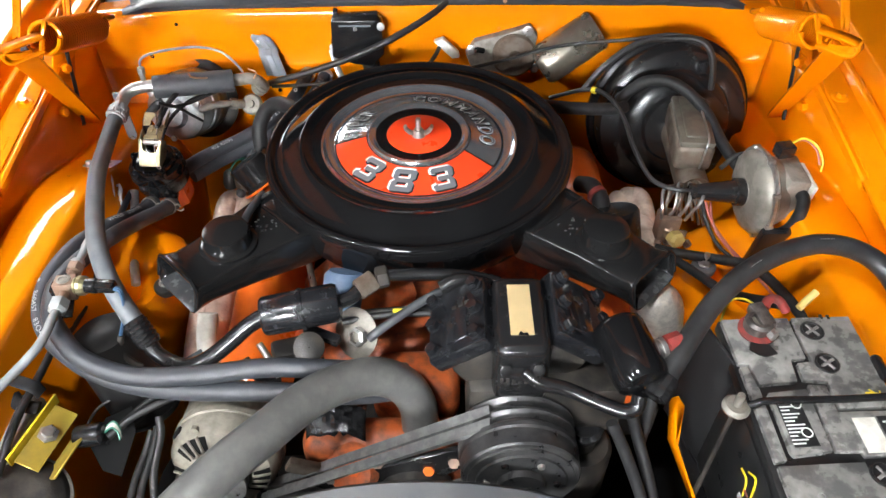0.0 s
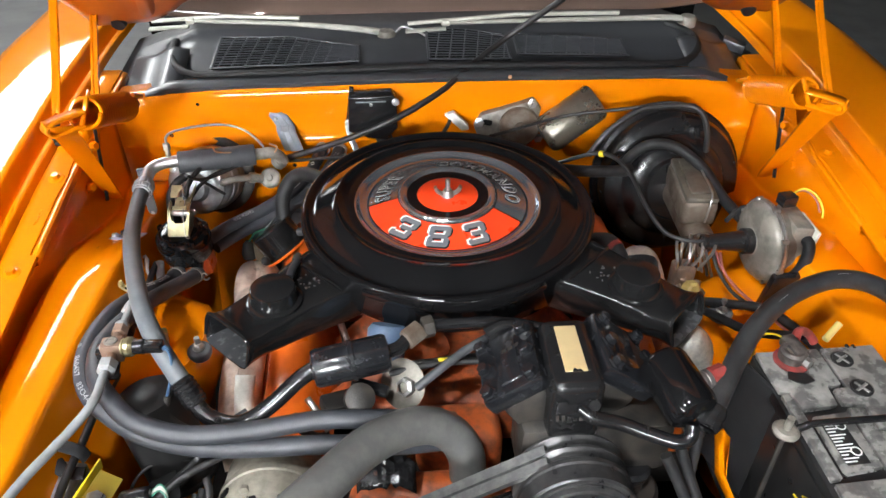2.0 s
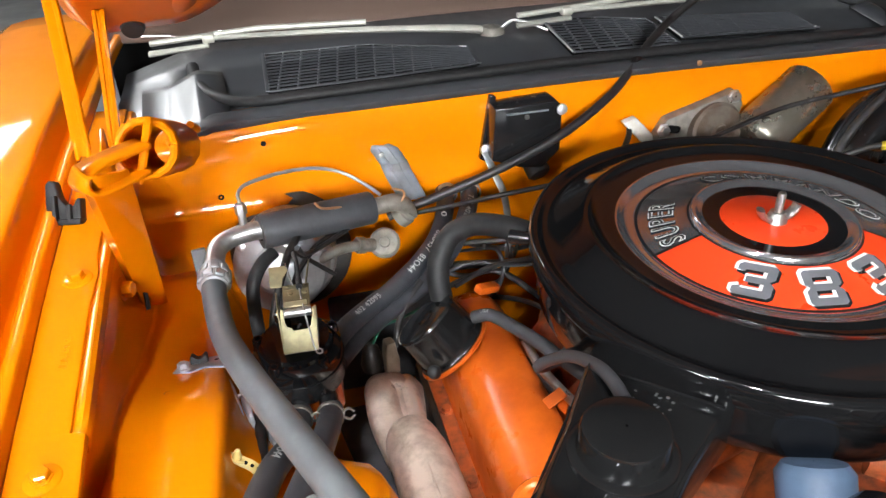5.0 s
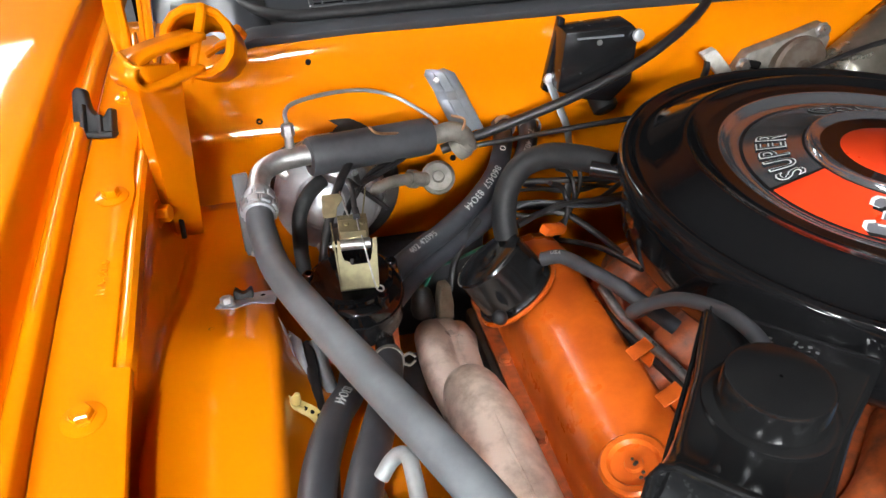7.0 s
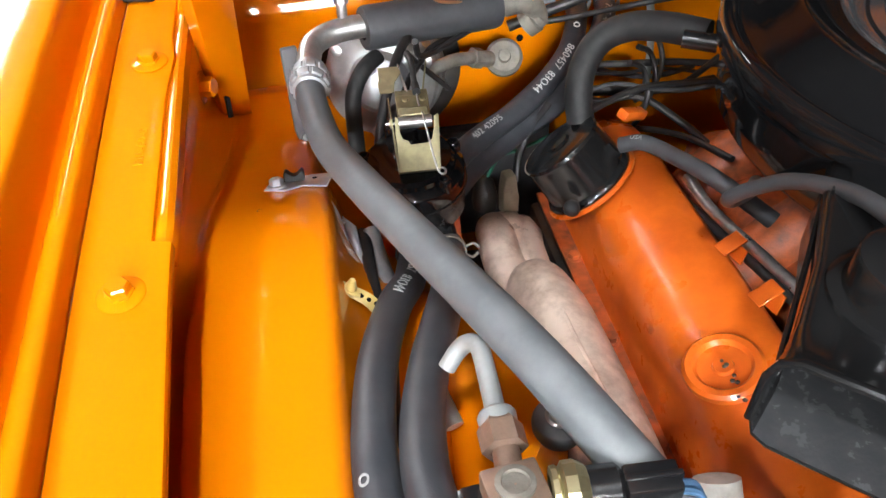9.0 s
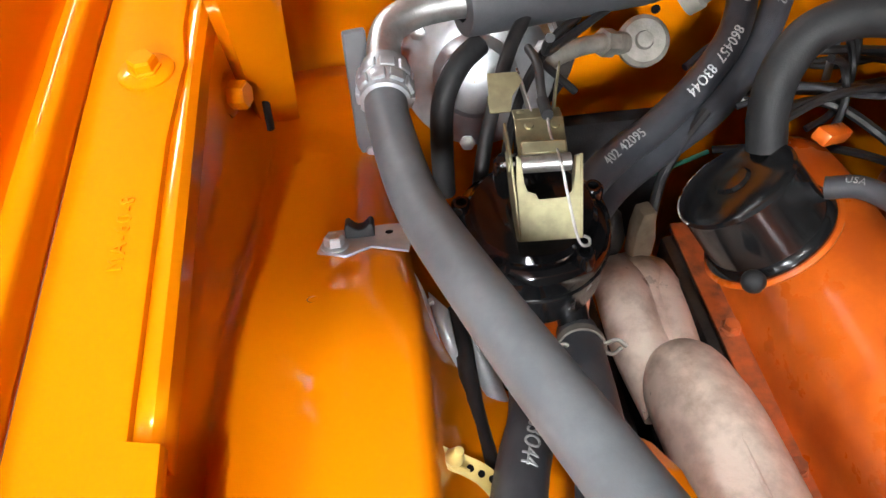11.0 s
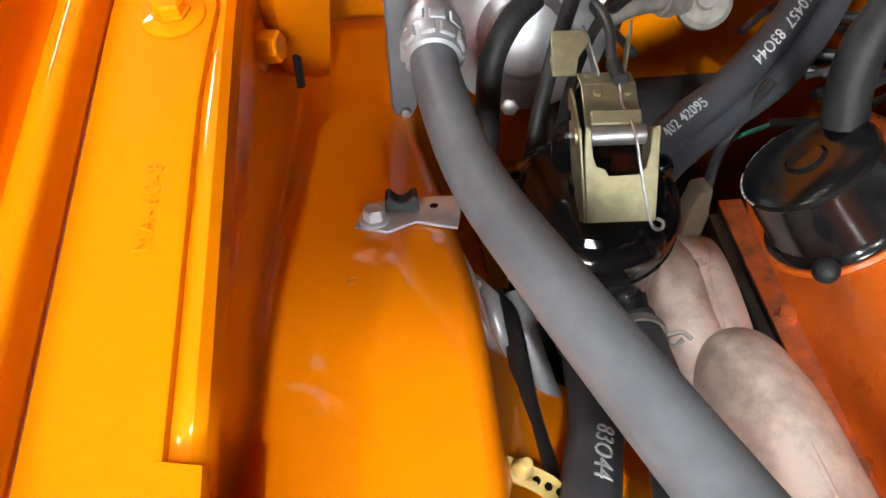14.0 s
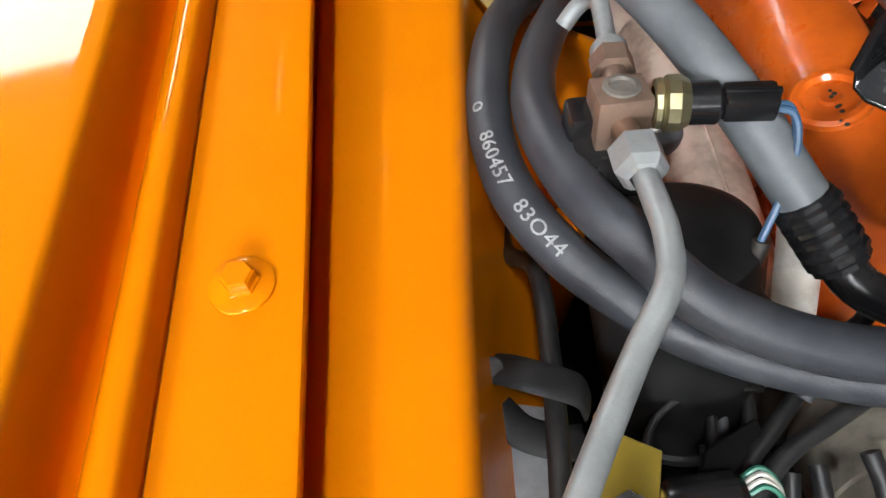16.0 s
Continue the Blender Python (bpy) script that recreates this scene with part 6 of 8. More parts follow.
part("wing", box((0.022, 0.070, 0.003), pose(-0.438, -0.378, 0.778, 0, -30, -14), 0.0006, 1), OLDGOLD, yb)
part("bolt", lathe([(0, 0), (0.012, 0), (0.012, 0.002), (0.0075, 0.003), (0.0075, 0.009), (0, 0.010)], 6, aim((-0.460, -0.363, 0.796), (0.4, 0, 1))), STEEL, yb, sharp=20)
hn = thing("horn", "round black and grey horn", "horn", (-0.47, -0.44, 0.72))
part("body", lathe([(0.001, 0.03), (0.03, 0.028), (0.05, 0.02), (0.056, 0.012), (0.056, 0.006), (0.048, 0.0), (0.040, -0.03), (0.001, -0.03)], 40, aim((-0.478, -0.437, 0.755), (0.15, -0.2, 1))), SOOT, hn)
part("rim", lathe([(0.056, 0.006), (0.059, 0.008), (0.059, 0.013), (0.056, 0.015)], 40, aim((-0.478, -0.437, 0.755), (0.15, -0.2, 1))), GREYCAST, hn)
gb = thing("relay_box", "pale grey metal relay box", "relay", (-0.505, -0.35, 0.76))
part("case", box((0.036, 0.085, 0.06), pose(-0.508, -0.352, 0.772, 0, 6, -6), 0.004), GALV, gb)
part("cover", box((0.014, 0.088, 0.05), pose(-0.530, -0.345, 0.775, 0, 6, -6), 0.004), GREYCAST, gb)
sp = thing("rubber_strap", "black rubber strap clamped round the loom", "strap", (-0.49, -0.30, 0.82))
part("band", tube([(-0.519, -0.304, 0.826), (-0.510, -0.309, 0.832), (-0.495, -0.315, 0.834), (-0.481, -0.318, 0.829), (-0.476, -0.320, 0.818)], 0.0085, 12, flat=0.2), BLACKRUB, sp)
part("fold", tube([(-0.516, -0.318, 0.812), (-0.505, -0.328, 0.809), (-0.488, -0.333, 0.808), (-0.478, -0.333, 0.808)], 0.0085, 12, flat=0.3), BLACKRUB, sp)
part("rivet", lathe([(0, 0), (0.006, 0), (0.005, 0.003), (0, 0.003)], 16, aim((-0.5175, -0.3065, 0.829), (-0.2, -0.3, 1))), SOOT, sp)
cn = thing("wiring_connector", "black cylindrical wiring connector with bare coloured ends", "connector", (-0.415, -0.345, 0.77))
part("body", lathe([(0.001, 0), (0.013, 0), (0.0145, 0.003), (0.0145, 0.032), (0.011, 0.036), (0.001, 0.036)], 24, aim((-0.438, -0.353, 0.772), (1, 0.1, 0.1))), SATIN, cn)
for k, mt in enumerate((GREENWIRE, WHITEPL, WHITEPL, GREENWIRE)):
    part("wire_end", tube([(-0.404, -0.350 + 0.003 * k, 0.776), (-0.394, -0.346 + 0.003 * k, 0.782), (-0.386, -0.350 + 0.002 * k, 0.778), (-0.384, -0.356 + 0.002 * k, 0.770)], 0.0013, 6, 5), mt, cn)
solo("rubber_flap", prism([(0, 0.035), (0.028, 0.052), (0.040, 0.020), (0.036, -0.035), (0.012, -0.03), (-0.012, 0.0)], 0.003, pose(-0.415, -0.355, 0.755, 20, 10, 0), 0.0008, 1), DARK, "black rubber splash flap", "flap")
for r, mt, pts in ((0.0022, WIRE, [(-0.442, -0.340, 0.752), (-0.438, -0.314, 0.757), (-0.430, -0.300, 0.760), (-0.415, -0.291, 0.762), (-0.396, -0.286, 0.760), (-0.370, -0.284, 0.755)]),
                   (0.0036, RUBBER, [(-0.391, -0.275, 0.745), (-0.391, -0.293, 0.742), (-0.393, -0.318, 0.735)]),
                   (0.0040, WIRE, [(-0.374, -0.272, 0.745), (-0.377, -0.297, 0.742), (-0.387, -0.310, 0.740), (-0.405, -0.311, 0.735)]),
                   (0.0046, WIRE, [(-0.352, -0.286, 0.772), (-0.373, -0.309, 0.768), (-0.393, -0.330, 0.762), (-0.408, -0.352, 0.755)]),
                   (0.0050, WIRE, [(-0.312, -0.292, 0.782), (-0.350, -0.313, 0.780), (-0.377, -0.329, 0.776), (-0.400, -0.352, 0.770)]),
                   (0.0045, RUBBER, [(-0.300, -0.245, 0.802), (-0.328, -0.268, 0.800), (-0.345, -0.281, 0.793), (-0.36, -0.30, 0.775)]),
                   (0.0030, WIRE, [(-0.405, -0.268, 0.752), (-0.398, -0.290, 0.748), (-0.404, -0.318, 0.745), (-0.418, -0.338, 0.742)])):
    solo("wire_loom", tube(pts, r, 10), mt, "black wire in the crowded front corner", "wire", "wires")
for k, pts in enumerate(([(-0.362, -0.325, 0.74), (-0.366, -0.35, 0.73), (-0.372, -0.39, 0.72), (-0.37, -0.45, 0.71)], [(-0.352, -0.325, 0.75), (-0.352, -0.36, 0.74), (-0.356, -0.40, 0.73), (-0.35, -0.46, 0.72)], [(-0.34, -0.33, 0.78), (-0.335, -0.35, 0.77), (-0.338, -0.39, 0.75), (-0.33, -0.44, 0.72)])):
    solo("wire_loom", tube(pts, 0.0048, 10), WIRE, "black wire loom in the front corner", "wire", "wires")


# ---- front of the engine ----
cp = thing("compressor", "black two-cylinder air-conditioning compressor", "compressor", (0.105, -0.30, 0.80))
part("crankcase", box((0.064, 0.115, 0.12), pose(0.106, -0.296, 0.882), 0.014, 3), SATIN, cp)
part("plate", box((0.026, 0.074, 0.0012), pose(0.105, -0.295, 0.9435), 0.0004, 1), CREAM, cp, "gold foil maker's plate")
part("plate_worn", prism([(0, 0), (0.012, 0), (0.010, 0.003), (0.006, 0.002), (0.003, 0.005)], 0.0013, pose(0.100, -0.332, 0.9432), 0), SATIN, cp)
part("front_boss", lathe([(0.001, 0.012), (0.012, 0.012), (0.024, 0.006), (0.030, 0.0), (0.030, -0.02)], 24, aim((0.105, -0.340, 0.905), (0, -0.7, 0.7)), squash=0.8), SATIN, cp)
part("sight_cap", lathe([(0, 0), (0.008, 0), (0.008, 0.004), (0, 0.005)], 16, aim((0.105, -0.343, 0.925), (0, -0.5, 0.9))), STEEL, cp)
for k in range(7):
    part("stamped_bar", box((0.0035, 0.001, 0.007), pose(0.083 + 0.0068 * k, -0.357, 0.893, -25, 0, 0)), SOOT, cp)
for s in (-1, 1):
    M = pose(0.106 + s * 0.066, -0.280 + 0.004 * s, 0.905, 0, s * 36, 0)
    hd_ = part("head", box((0.080, 0.096, 0.026), M, 0.005, 2), HEADM, cp, "black cylinder head")
    part("cylinder", box((0.062, 0.095, 0.06), M @ pose(0, 0, -0.04), 0.012, 2), SOOT, cp)
    part("raised_cover", box((0.030, 0.062, 0.006), M @ pose(-0.002 * s, -0.004, 0.0135), 0.003, 2), HEADM, cp)
    for bx in (-0.029, 0.029):
        for by in (-0.036, 0.0, 0.036):
            part("bolt", lathe([(0, 0), (0.0105, 0), (0.0105, 0.002), (0.0080, 0.003), (0.0080, 0.0095), (0.0068, 0.011), (0, 0.011)], 6, M @ Matrix.Translation((bx, by, 0.013))), HEADM, hd_, sharp=20)
    for k in range(3):
        part("stamped_bar", box((0.006, 0.005, 0.0008), M @ pose(-0.010 * s + 0.009 * (k - 1), 0.012, 0.0168)), SOOT, cp)
part("mount_bracket", box((0.19, 0.07, 0.09), pose(0.14, -0.315, 0.815), 0.012), SOOT, cp)
part("service_valve", tube([(0.075, -0.225, 0.905), (0.04, -0.222, 0.912), (0.015, -0.23, 0.905)], 0.010, 12), SATIN, cp)
part("wing_plate", prism([(0.035, 0.04), (0.085, 0.035), (0.105, -0.02), (0.115, -0.085), (0.108, -0.095), (0.075, -0.03), (0.04, 0.02)], 0.005, pose(0.106, -0.268, 0.925, 0, 14, 0), 0.0012, 1), SATIN, cp)
part("outlet_pipe", tube([(0.108, -0.352, 0.905), (0.125, -0.362, 0.898), (0.155, -0.366, 0.890), (0.19, -0.380, 0.884), (0.215, -0.390, 0.883), (0.228, -0.388, 0.888), (0.231, -0.380, 0.900)], 0.0085, 14), SATIN, cp)
part("outlet_flange", box((0.050, 0.010, 0.022), pose(0.105, -0.350, 0.908, -30, 0, 0), 0.003), SATIN, cp)
for sx in (-0.018, 0.018):
    part("flange_bolt", lathe([(0, 0), (0.0075, 0), (0.0075, 0.006), (0, 0.007)], 6, aim((0.105 + sx, -0.354, 0.912), (0, -1, 0.6))), SATIN, cp, sharp=20)
pu = thing("clutch_pulley", "black twin-groove clutch pulley of the compressor", "pulley", (0.112, -0.385, 0.775))
m = aim((0.106, -0.352, 0.788), (0, -1, 0.06)) @ Matrix.Diagonal((0.94, 0.94, 1, 1))
part("groove_drum", lathe([(0.040, 0.0), (0.070, 0.0), (0.0745, 0.002), (0.075, 0.005), (0.0660, 0.012), (0.0660, 0.014), (0.0745, 0.020), (0.0745, 0.023), (0.0660, 0.029), (0.0660, 0.031), (0.075, 0.038), (0.075, 0.044), (0.0735, 0.047)], 72, m), DUSTY, pu, sharp=25)
pud = part("drum", lathe([(0.0735, 0.047), (0.0735, 0.066), (0.0715, 0.069), (0.066, 0.0695), (0.0655, 0.0715), (0.056, 0.072), (0.055, 0.075), (0.030, 0.0755), (0.028, 0.083), (0.012, 0.084), (0.011, 0.080), (0.0005, 0.080)], 72, m), DUSTY, pu, sharp=25)
for k in range(6):
    part("rivet", lathe([(0, 0), (0.005, 0), (0.004, 0.003), (0, 0.0035)], 14, m @ Matrix.Translation((0.043 * math.cos(k * math.pi / 3), 0.043 * math.sin(k * math.pi / 3), 0.0753))), STEEL if k % 2 else SATIN, pud)
for k, y in enumerate((-0.366, -0.383)):
    r = 0.0675
    c1, c2 = Vector((0.106, y, 0.788)), Vector((-0.19, y, 0.618))
    line = []
    d = (c2 - c1)
    base = math.atan2(d.z, d.x)
    for j in range(25):
        a = base + math.pi / 2 + math.pi * 1.0 * (j / 24) + math.pi
        line.append(c1 + Vector((math.cos(a), 0, math.sin(a))) * r)
    for j in range(25):
        a = base + math.pi / 2 + math.pi * (j / 24)
        line.append(c2 + Vector((math.cos(a), 0, math.sin(a))) * 0.06)
    line.append(line[0])
    rows = []
    for p_ in line:
        o_ = c1 if (p_ - c1).length < (p_ - c2).length else c2
        rows.append((p_, o_))
    bm = bmesh.new()
    ring = [[p_ + Vector((0, -0.0066, 0)), p_ + Vector((0, 0.0066, 0))] for p_, _ in rows]
    ob = solo("drive_belt", loft(ring, bm=bm), BELT, "worn grey-black rubber drive belt", "belt", "drive belts", smooth=False)
    sheet(ob, 0.008, 0)
al = thing("alternator", "dusty cast alternator with vent windows", "alternator", (-0.225, -0.37, 0.76))
m = aim((-0.266, -0.271, 0.696), (0, -1, 0.22)) @ Matrix.Diagonal((1.02, 1.02, 1, 1))
alh = part("housing", lathe([(0.055, 0.0), (0.066, 0.006), (0.069, 0.012), (0.069, 0.055), (0.0715, 0.056), (0.0715, 0.066), (0.069, 0.067), (0.068, 0.085), (0.060, 0.098), (0.045, 0.104), (0.020, 0.106), (0.019, 0.115), (0.0005, 0.116)], 56, m), ALTM, al, sharp=30)
for k in range(5):
    a0 = k * 2 * math.pi / 5 + 0.5
    win = [[m @ Vector((r_ * math.cos(a0 + 0.09 * j), r_ * math.sin(a0 + 0.09 * j), z_)) for r_, z_ in ((0.0400, 0.1062), (0.0500, 0.1032), (0.0600, 0.0990))] for j in range(10)]
    part("vent", loft(win), DARK, alh)
    for j in (2, 4.5, 7):
        part("fin", box((0.024, 0.0035, 0.006), m @ Matrix.Rotation(a0 + 0.09 * j, 4, "Z") @ pose(0.050, 0, 0.1025, 0, 20, 0), 0.001, 1), ALTM, alh)
for k in range(4):
    part("rim_slot", box((0.004, 0.016, 0.010), m @ Matrix.Rotation(k * math.pi / 2 + 0.9, 4, "Z") @ pose(0.0695, 0, 0.078), 0.001, 1), DARK, alh)
    part("through_bolt", lathe([(0, 0), (0.0065, 0), (0.0065, 0.006), (0, 0.007)], 6, m @ Matrix.Rotation(k * math.pi / 2 + 0.4, 4, "Z") @ pose(0.0655, 0, 0.088)), ALTM, alh, sharp=20)
part("pulley", lathe([(0.03, 0.108), (0.036, 0.110), (0.028, 0.116), (0.036, 0.122), (0.036, 0.126), (0.01, 0.127), (0.0005, 0.127)], 40, m), STEEL, al)
for k in range(2):
    part("bracket", box((0.05, 0.012, 0.025), pose(-0.16 + 0.03 * k, -0.365, 0.715 - 0.015 * k, 0, 25, 0), 0.004), RUSTY, al)

vd = thing("vacuum_delay_valve", "bright round vacuum valve with a rubber hose", "valve", (-0.08, -0.243, 0.835))
m = aim((-0.092, -0.247, 0.842), (-0.50, -0.62, 0.55))
part("disc", lathe([(0.001, -0.008), (0.020, -0.007), (0.030, -0.002), (0.0325, 0.0), (0.0335, 0.002), (0.0315, 0.0035), (0.020, 0.0045), (0.014, 0.007), (0.001, 0.0075)], 40, m), GREYCAST, vd, "bright plated disc")
part("hex", lathe([(0.008, 0.013), (0.0125, 0.014), (0.0125, 0.023), (0.008, 0.025)], 6, m @ pose(0.010, 0.002, -0.007)), STEEL, vd, sharp=20)
part("hose", tube([(-0.075, -0.262, 0.850), (-0.062, -0.258, 0.860), (-0.035, -0.243, 0.872), (-0.005, -0.225, 0.880), (0.020, -0.212, 0.884), (0.04, -0.20, 0.88)], 0.0058, 12), RUBBER, vd)
solo("fuel_filter", lathe([(0.001, 0), (0.020, 0.001), (0.026, 0.006), (0.027, 0.045), (0.022, 0.052), (0.001, 0.053)], 32, aim((-0.118, -0.205, 0.838), (0.15, 0.55, 0.75))), BLUEPL, "blue-grey plastic canister under the air cleaner", "canister")
ds = thing("choke_linkage", "dark grimy choke and throttle linkage", "linkage", (-0.16, -0.27, 0.82))
part("bracket", box((0.055, 0.03, 0.020), pose(-0.170, -0.268, 0.835, 0, 10, 24), 0.004), SOOT, ds)
part("body", lathe([(0.001, 0), (0.018, 0), (0.019, 0.004), (0.019, 0.022), (0.012, 0.026), (0.001, 0.026)], 24, aim((-0.150, -0.272, 0.845), (0.2, -0.6, 0.8))), SOOT, ds)
part("arm", box((0.05, 0.014, 0.012), pose(-0.135, -0.255, 0.848, 0, 0, -24), 0.003), SATIN, ds)
part("spring", tube([(-0.205, -0.29, 0.83), (-0.19, -0.295, 0.838), (-0.175, -0.30, 0.83)], 0.004, 8), STEEL, ds)
part("tube", tube([(-0.235, -0.27, 0.82), (-0.225, -0.285, 0.81), (-0.205, -0.295, 0.805), (-0.19, -0.29, 0.80)], 0.0055, 10), RUBBER, ds)
part("pale_tube", tube([(-0.215, -0.262, 0.84), (-0.20, -0.28, 0.83), (-0.188, -0.295, 0.815)], 0.0045, 10), STEEL, ds)
for k, pts in enumerate(([(-0.11, -0.24, 0.855), (-0.07, -0.235, 0.86), (-0.03, -0.232, 0.862), (0.01, -0.23, 0.86)], [(-0.12, -0.225, 0.85), (-0.08, -0.22, 0.85), (-0.03, -0.215, 0.85), (0.02, -0.20, 0.84)])):
    solo("ignition_wire", tube(pts, 0.0045, 10), WIRE, "black ignition wire over the engine", "wire", "ignition wires")
solo("wire_tag", box((0.022, 0.005, 0.0012), pose(-0.035, -0.231, 0.867, 20, 0, 4)), YELLOW, "small yellow printed wire tag", "tag")
solo("pale_bracket_wrap", tube([(-0.318, -0.16, 0.78), (-0.32, -0.19, 0.75), (-0.318, -0.22, 0.70)], 0.014, 14), WHITEPL, "pale heat wrap on the exhaust port", "wrap")

# fan shroud arc and radiator
rows = []
for k in range(41):
    a = radians(30 + 120 * k / 40)
    c = Vector((-0.005, 0, 0.555))
    rows.append([c + Vector((0.300 * math.cos(a), -0.455, 0.300 * math.sin(a))), c + Vector((0.305 * math.cos(a), -0.460, 0.305 * math.sin(a))), c + Vector((0.307 * math.cos(a), -0.50, 0.307 * math.sin(a))), c + Vector((0.315 * math.cos(a), -0.58, 0.315 * math.sin(a)))])
sheet(solo("fan_shroud", loft(rows), SHROUD, "dark grey arched fan shroud before the engine", "fan shroud"), 0.003)
solo("radiator", box((0.66, 0.06, 0.46), pose(0, -0.64, 0.60), 0.01), SATIN, "black radiator at the front of the bay", "radiator")
solo("radiator_support", box((1.16, 0.05, 0.34), pose(0, -0.72, 0.68), 0.01), ORANGE, "orange radiator support panel", "panel", kind="structure")
# black sheet added below the bay: the deep shade put into a colour
solo("bay_shade_sheet", box((1.5, 1.3, 0.03), pose(0, -0.1, 0.25)), DARK, "black sheet for the shade below the engine bay", "underside", kind="structure", smooth=False)

# ---- right side ----
m2 = thing("line_muffler", "black cylindrical muffler beside the compressor", "muffler", (0.225, -0.335, 0.90))
ax2 = Vector((0.024, -0.072, -0.018)).normalized()
part("body", lathe([(0.001, 0), (0.022, 0.001), (0.029, 0.006), (0.031, 0.013), (0.031, 0.070), (0.029, 0.078), (0.020, 0.084), (0.001, 0.085)], 40, aim((0.213, -0.296, 0.922), ax2)), GLOSS, m2)
part("stub", straight((0.240, -0.335, 0.912), (0.256, -0.332, 0.914), 0.009), SATIN, m2)
part("clamp", lathe([(0.009, 0), (0.0125, 0.001), (0.0125, 0.005), (0.0115, 0.006), (0.0125, 0.007), (0.0125, 0.012), (0.009, 0.013)], 24, aim((0.254, -0.332, 0.914), (1, 0.35, 0.1))), STEEL, m2)
part("red_cap", lathe([(0.009, 0), (0.0125, 0.001), (0.0125, 0.018), (0.010, 0.020), (0.001, 0.020)], 8, aim((0.267, -0.327, 0.9155), (1, 0.35, 0.1))), REDPL, m2, "faded red plastic cap", sharp=20)
GH = [(0.252, -0.372, 0.892), (0.272, -0.348, 0.906), (0.300, -0.313, 0.922), (0.330, -0.278, 0.932), (0.372, -0.242, 0.941), (0.418, -0.216, 0.947), (0.470, -0.201, 0.950), (0.515, -0.205, 0.945), (0.550, -0.224, 0.930), (0.570, -0.262, 0.905), (0.572, -0.32, 0.88), (0.56, -0.40, 0.85)]
gh = hose("refrigerant_hose", GH, 0.0125, GOODHOSE, "thick black hose with white printing arching to the fender", seg=24)
part("printed_bar", on_hose("- -- - --- -- -", GH, 0.0125, 0.30, 10, 0.0055, False, 10, 0.8), FADEDINK, gh)
part("printed_bar", on_hose("- --- -- --- - ---", GH, 0.0125, 0.20, 10, 0.0045, False, 10, 0.8), FADEDINK, gh)
part("printed_bar", on_hose("-- --- -- ---- - --", GH, 0.0125, 0.40, 10, 0.0045, False, 10, 0.8), FADEDINK, gh)
ferrule(gh, (0.248, -0.378, 0.889), (0.266, -0.356, 0.901), 0.0145, SATIN, 2)
fd = thing("hot_air_duct", "crumpled foil duct under the snorkel", "duct", (0.29, -0.205, 0.82))
prof = []
for k in range(18):
    prof += [((0.033 + 0.0018 * (k % 2)) * math.sqrt(max(0.0, 1 - max(0.0, (k - 8) / 10) ** 2)), 0.0055 * k)]
part("duct", lathe([(0.001, 0)] + prof + [(0.001, 0.0965)], 36, aim((0.315, -0.185, 0.780), (-0.25, -0.25, 1))), FOIL, fd)


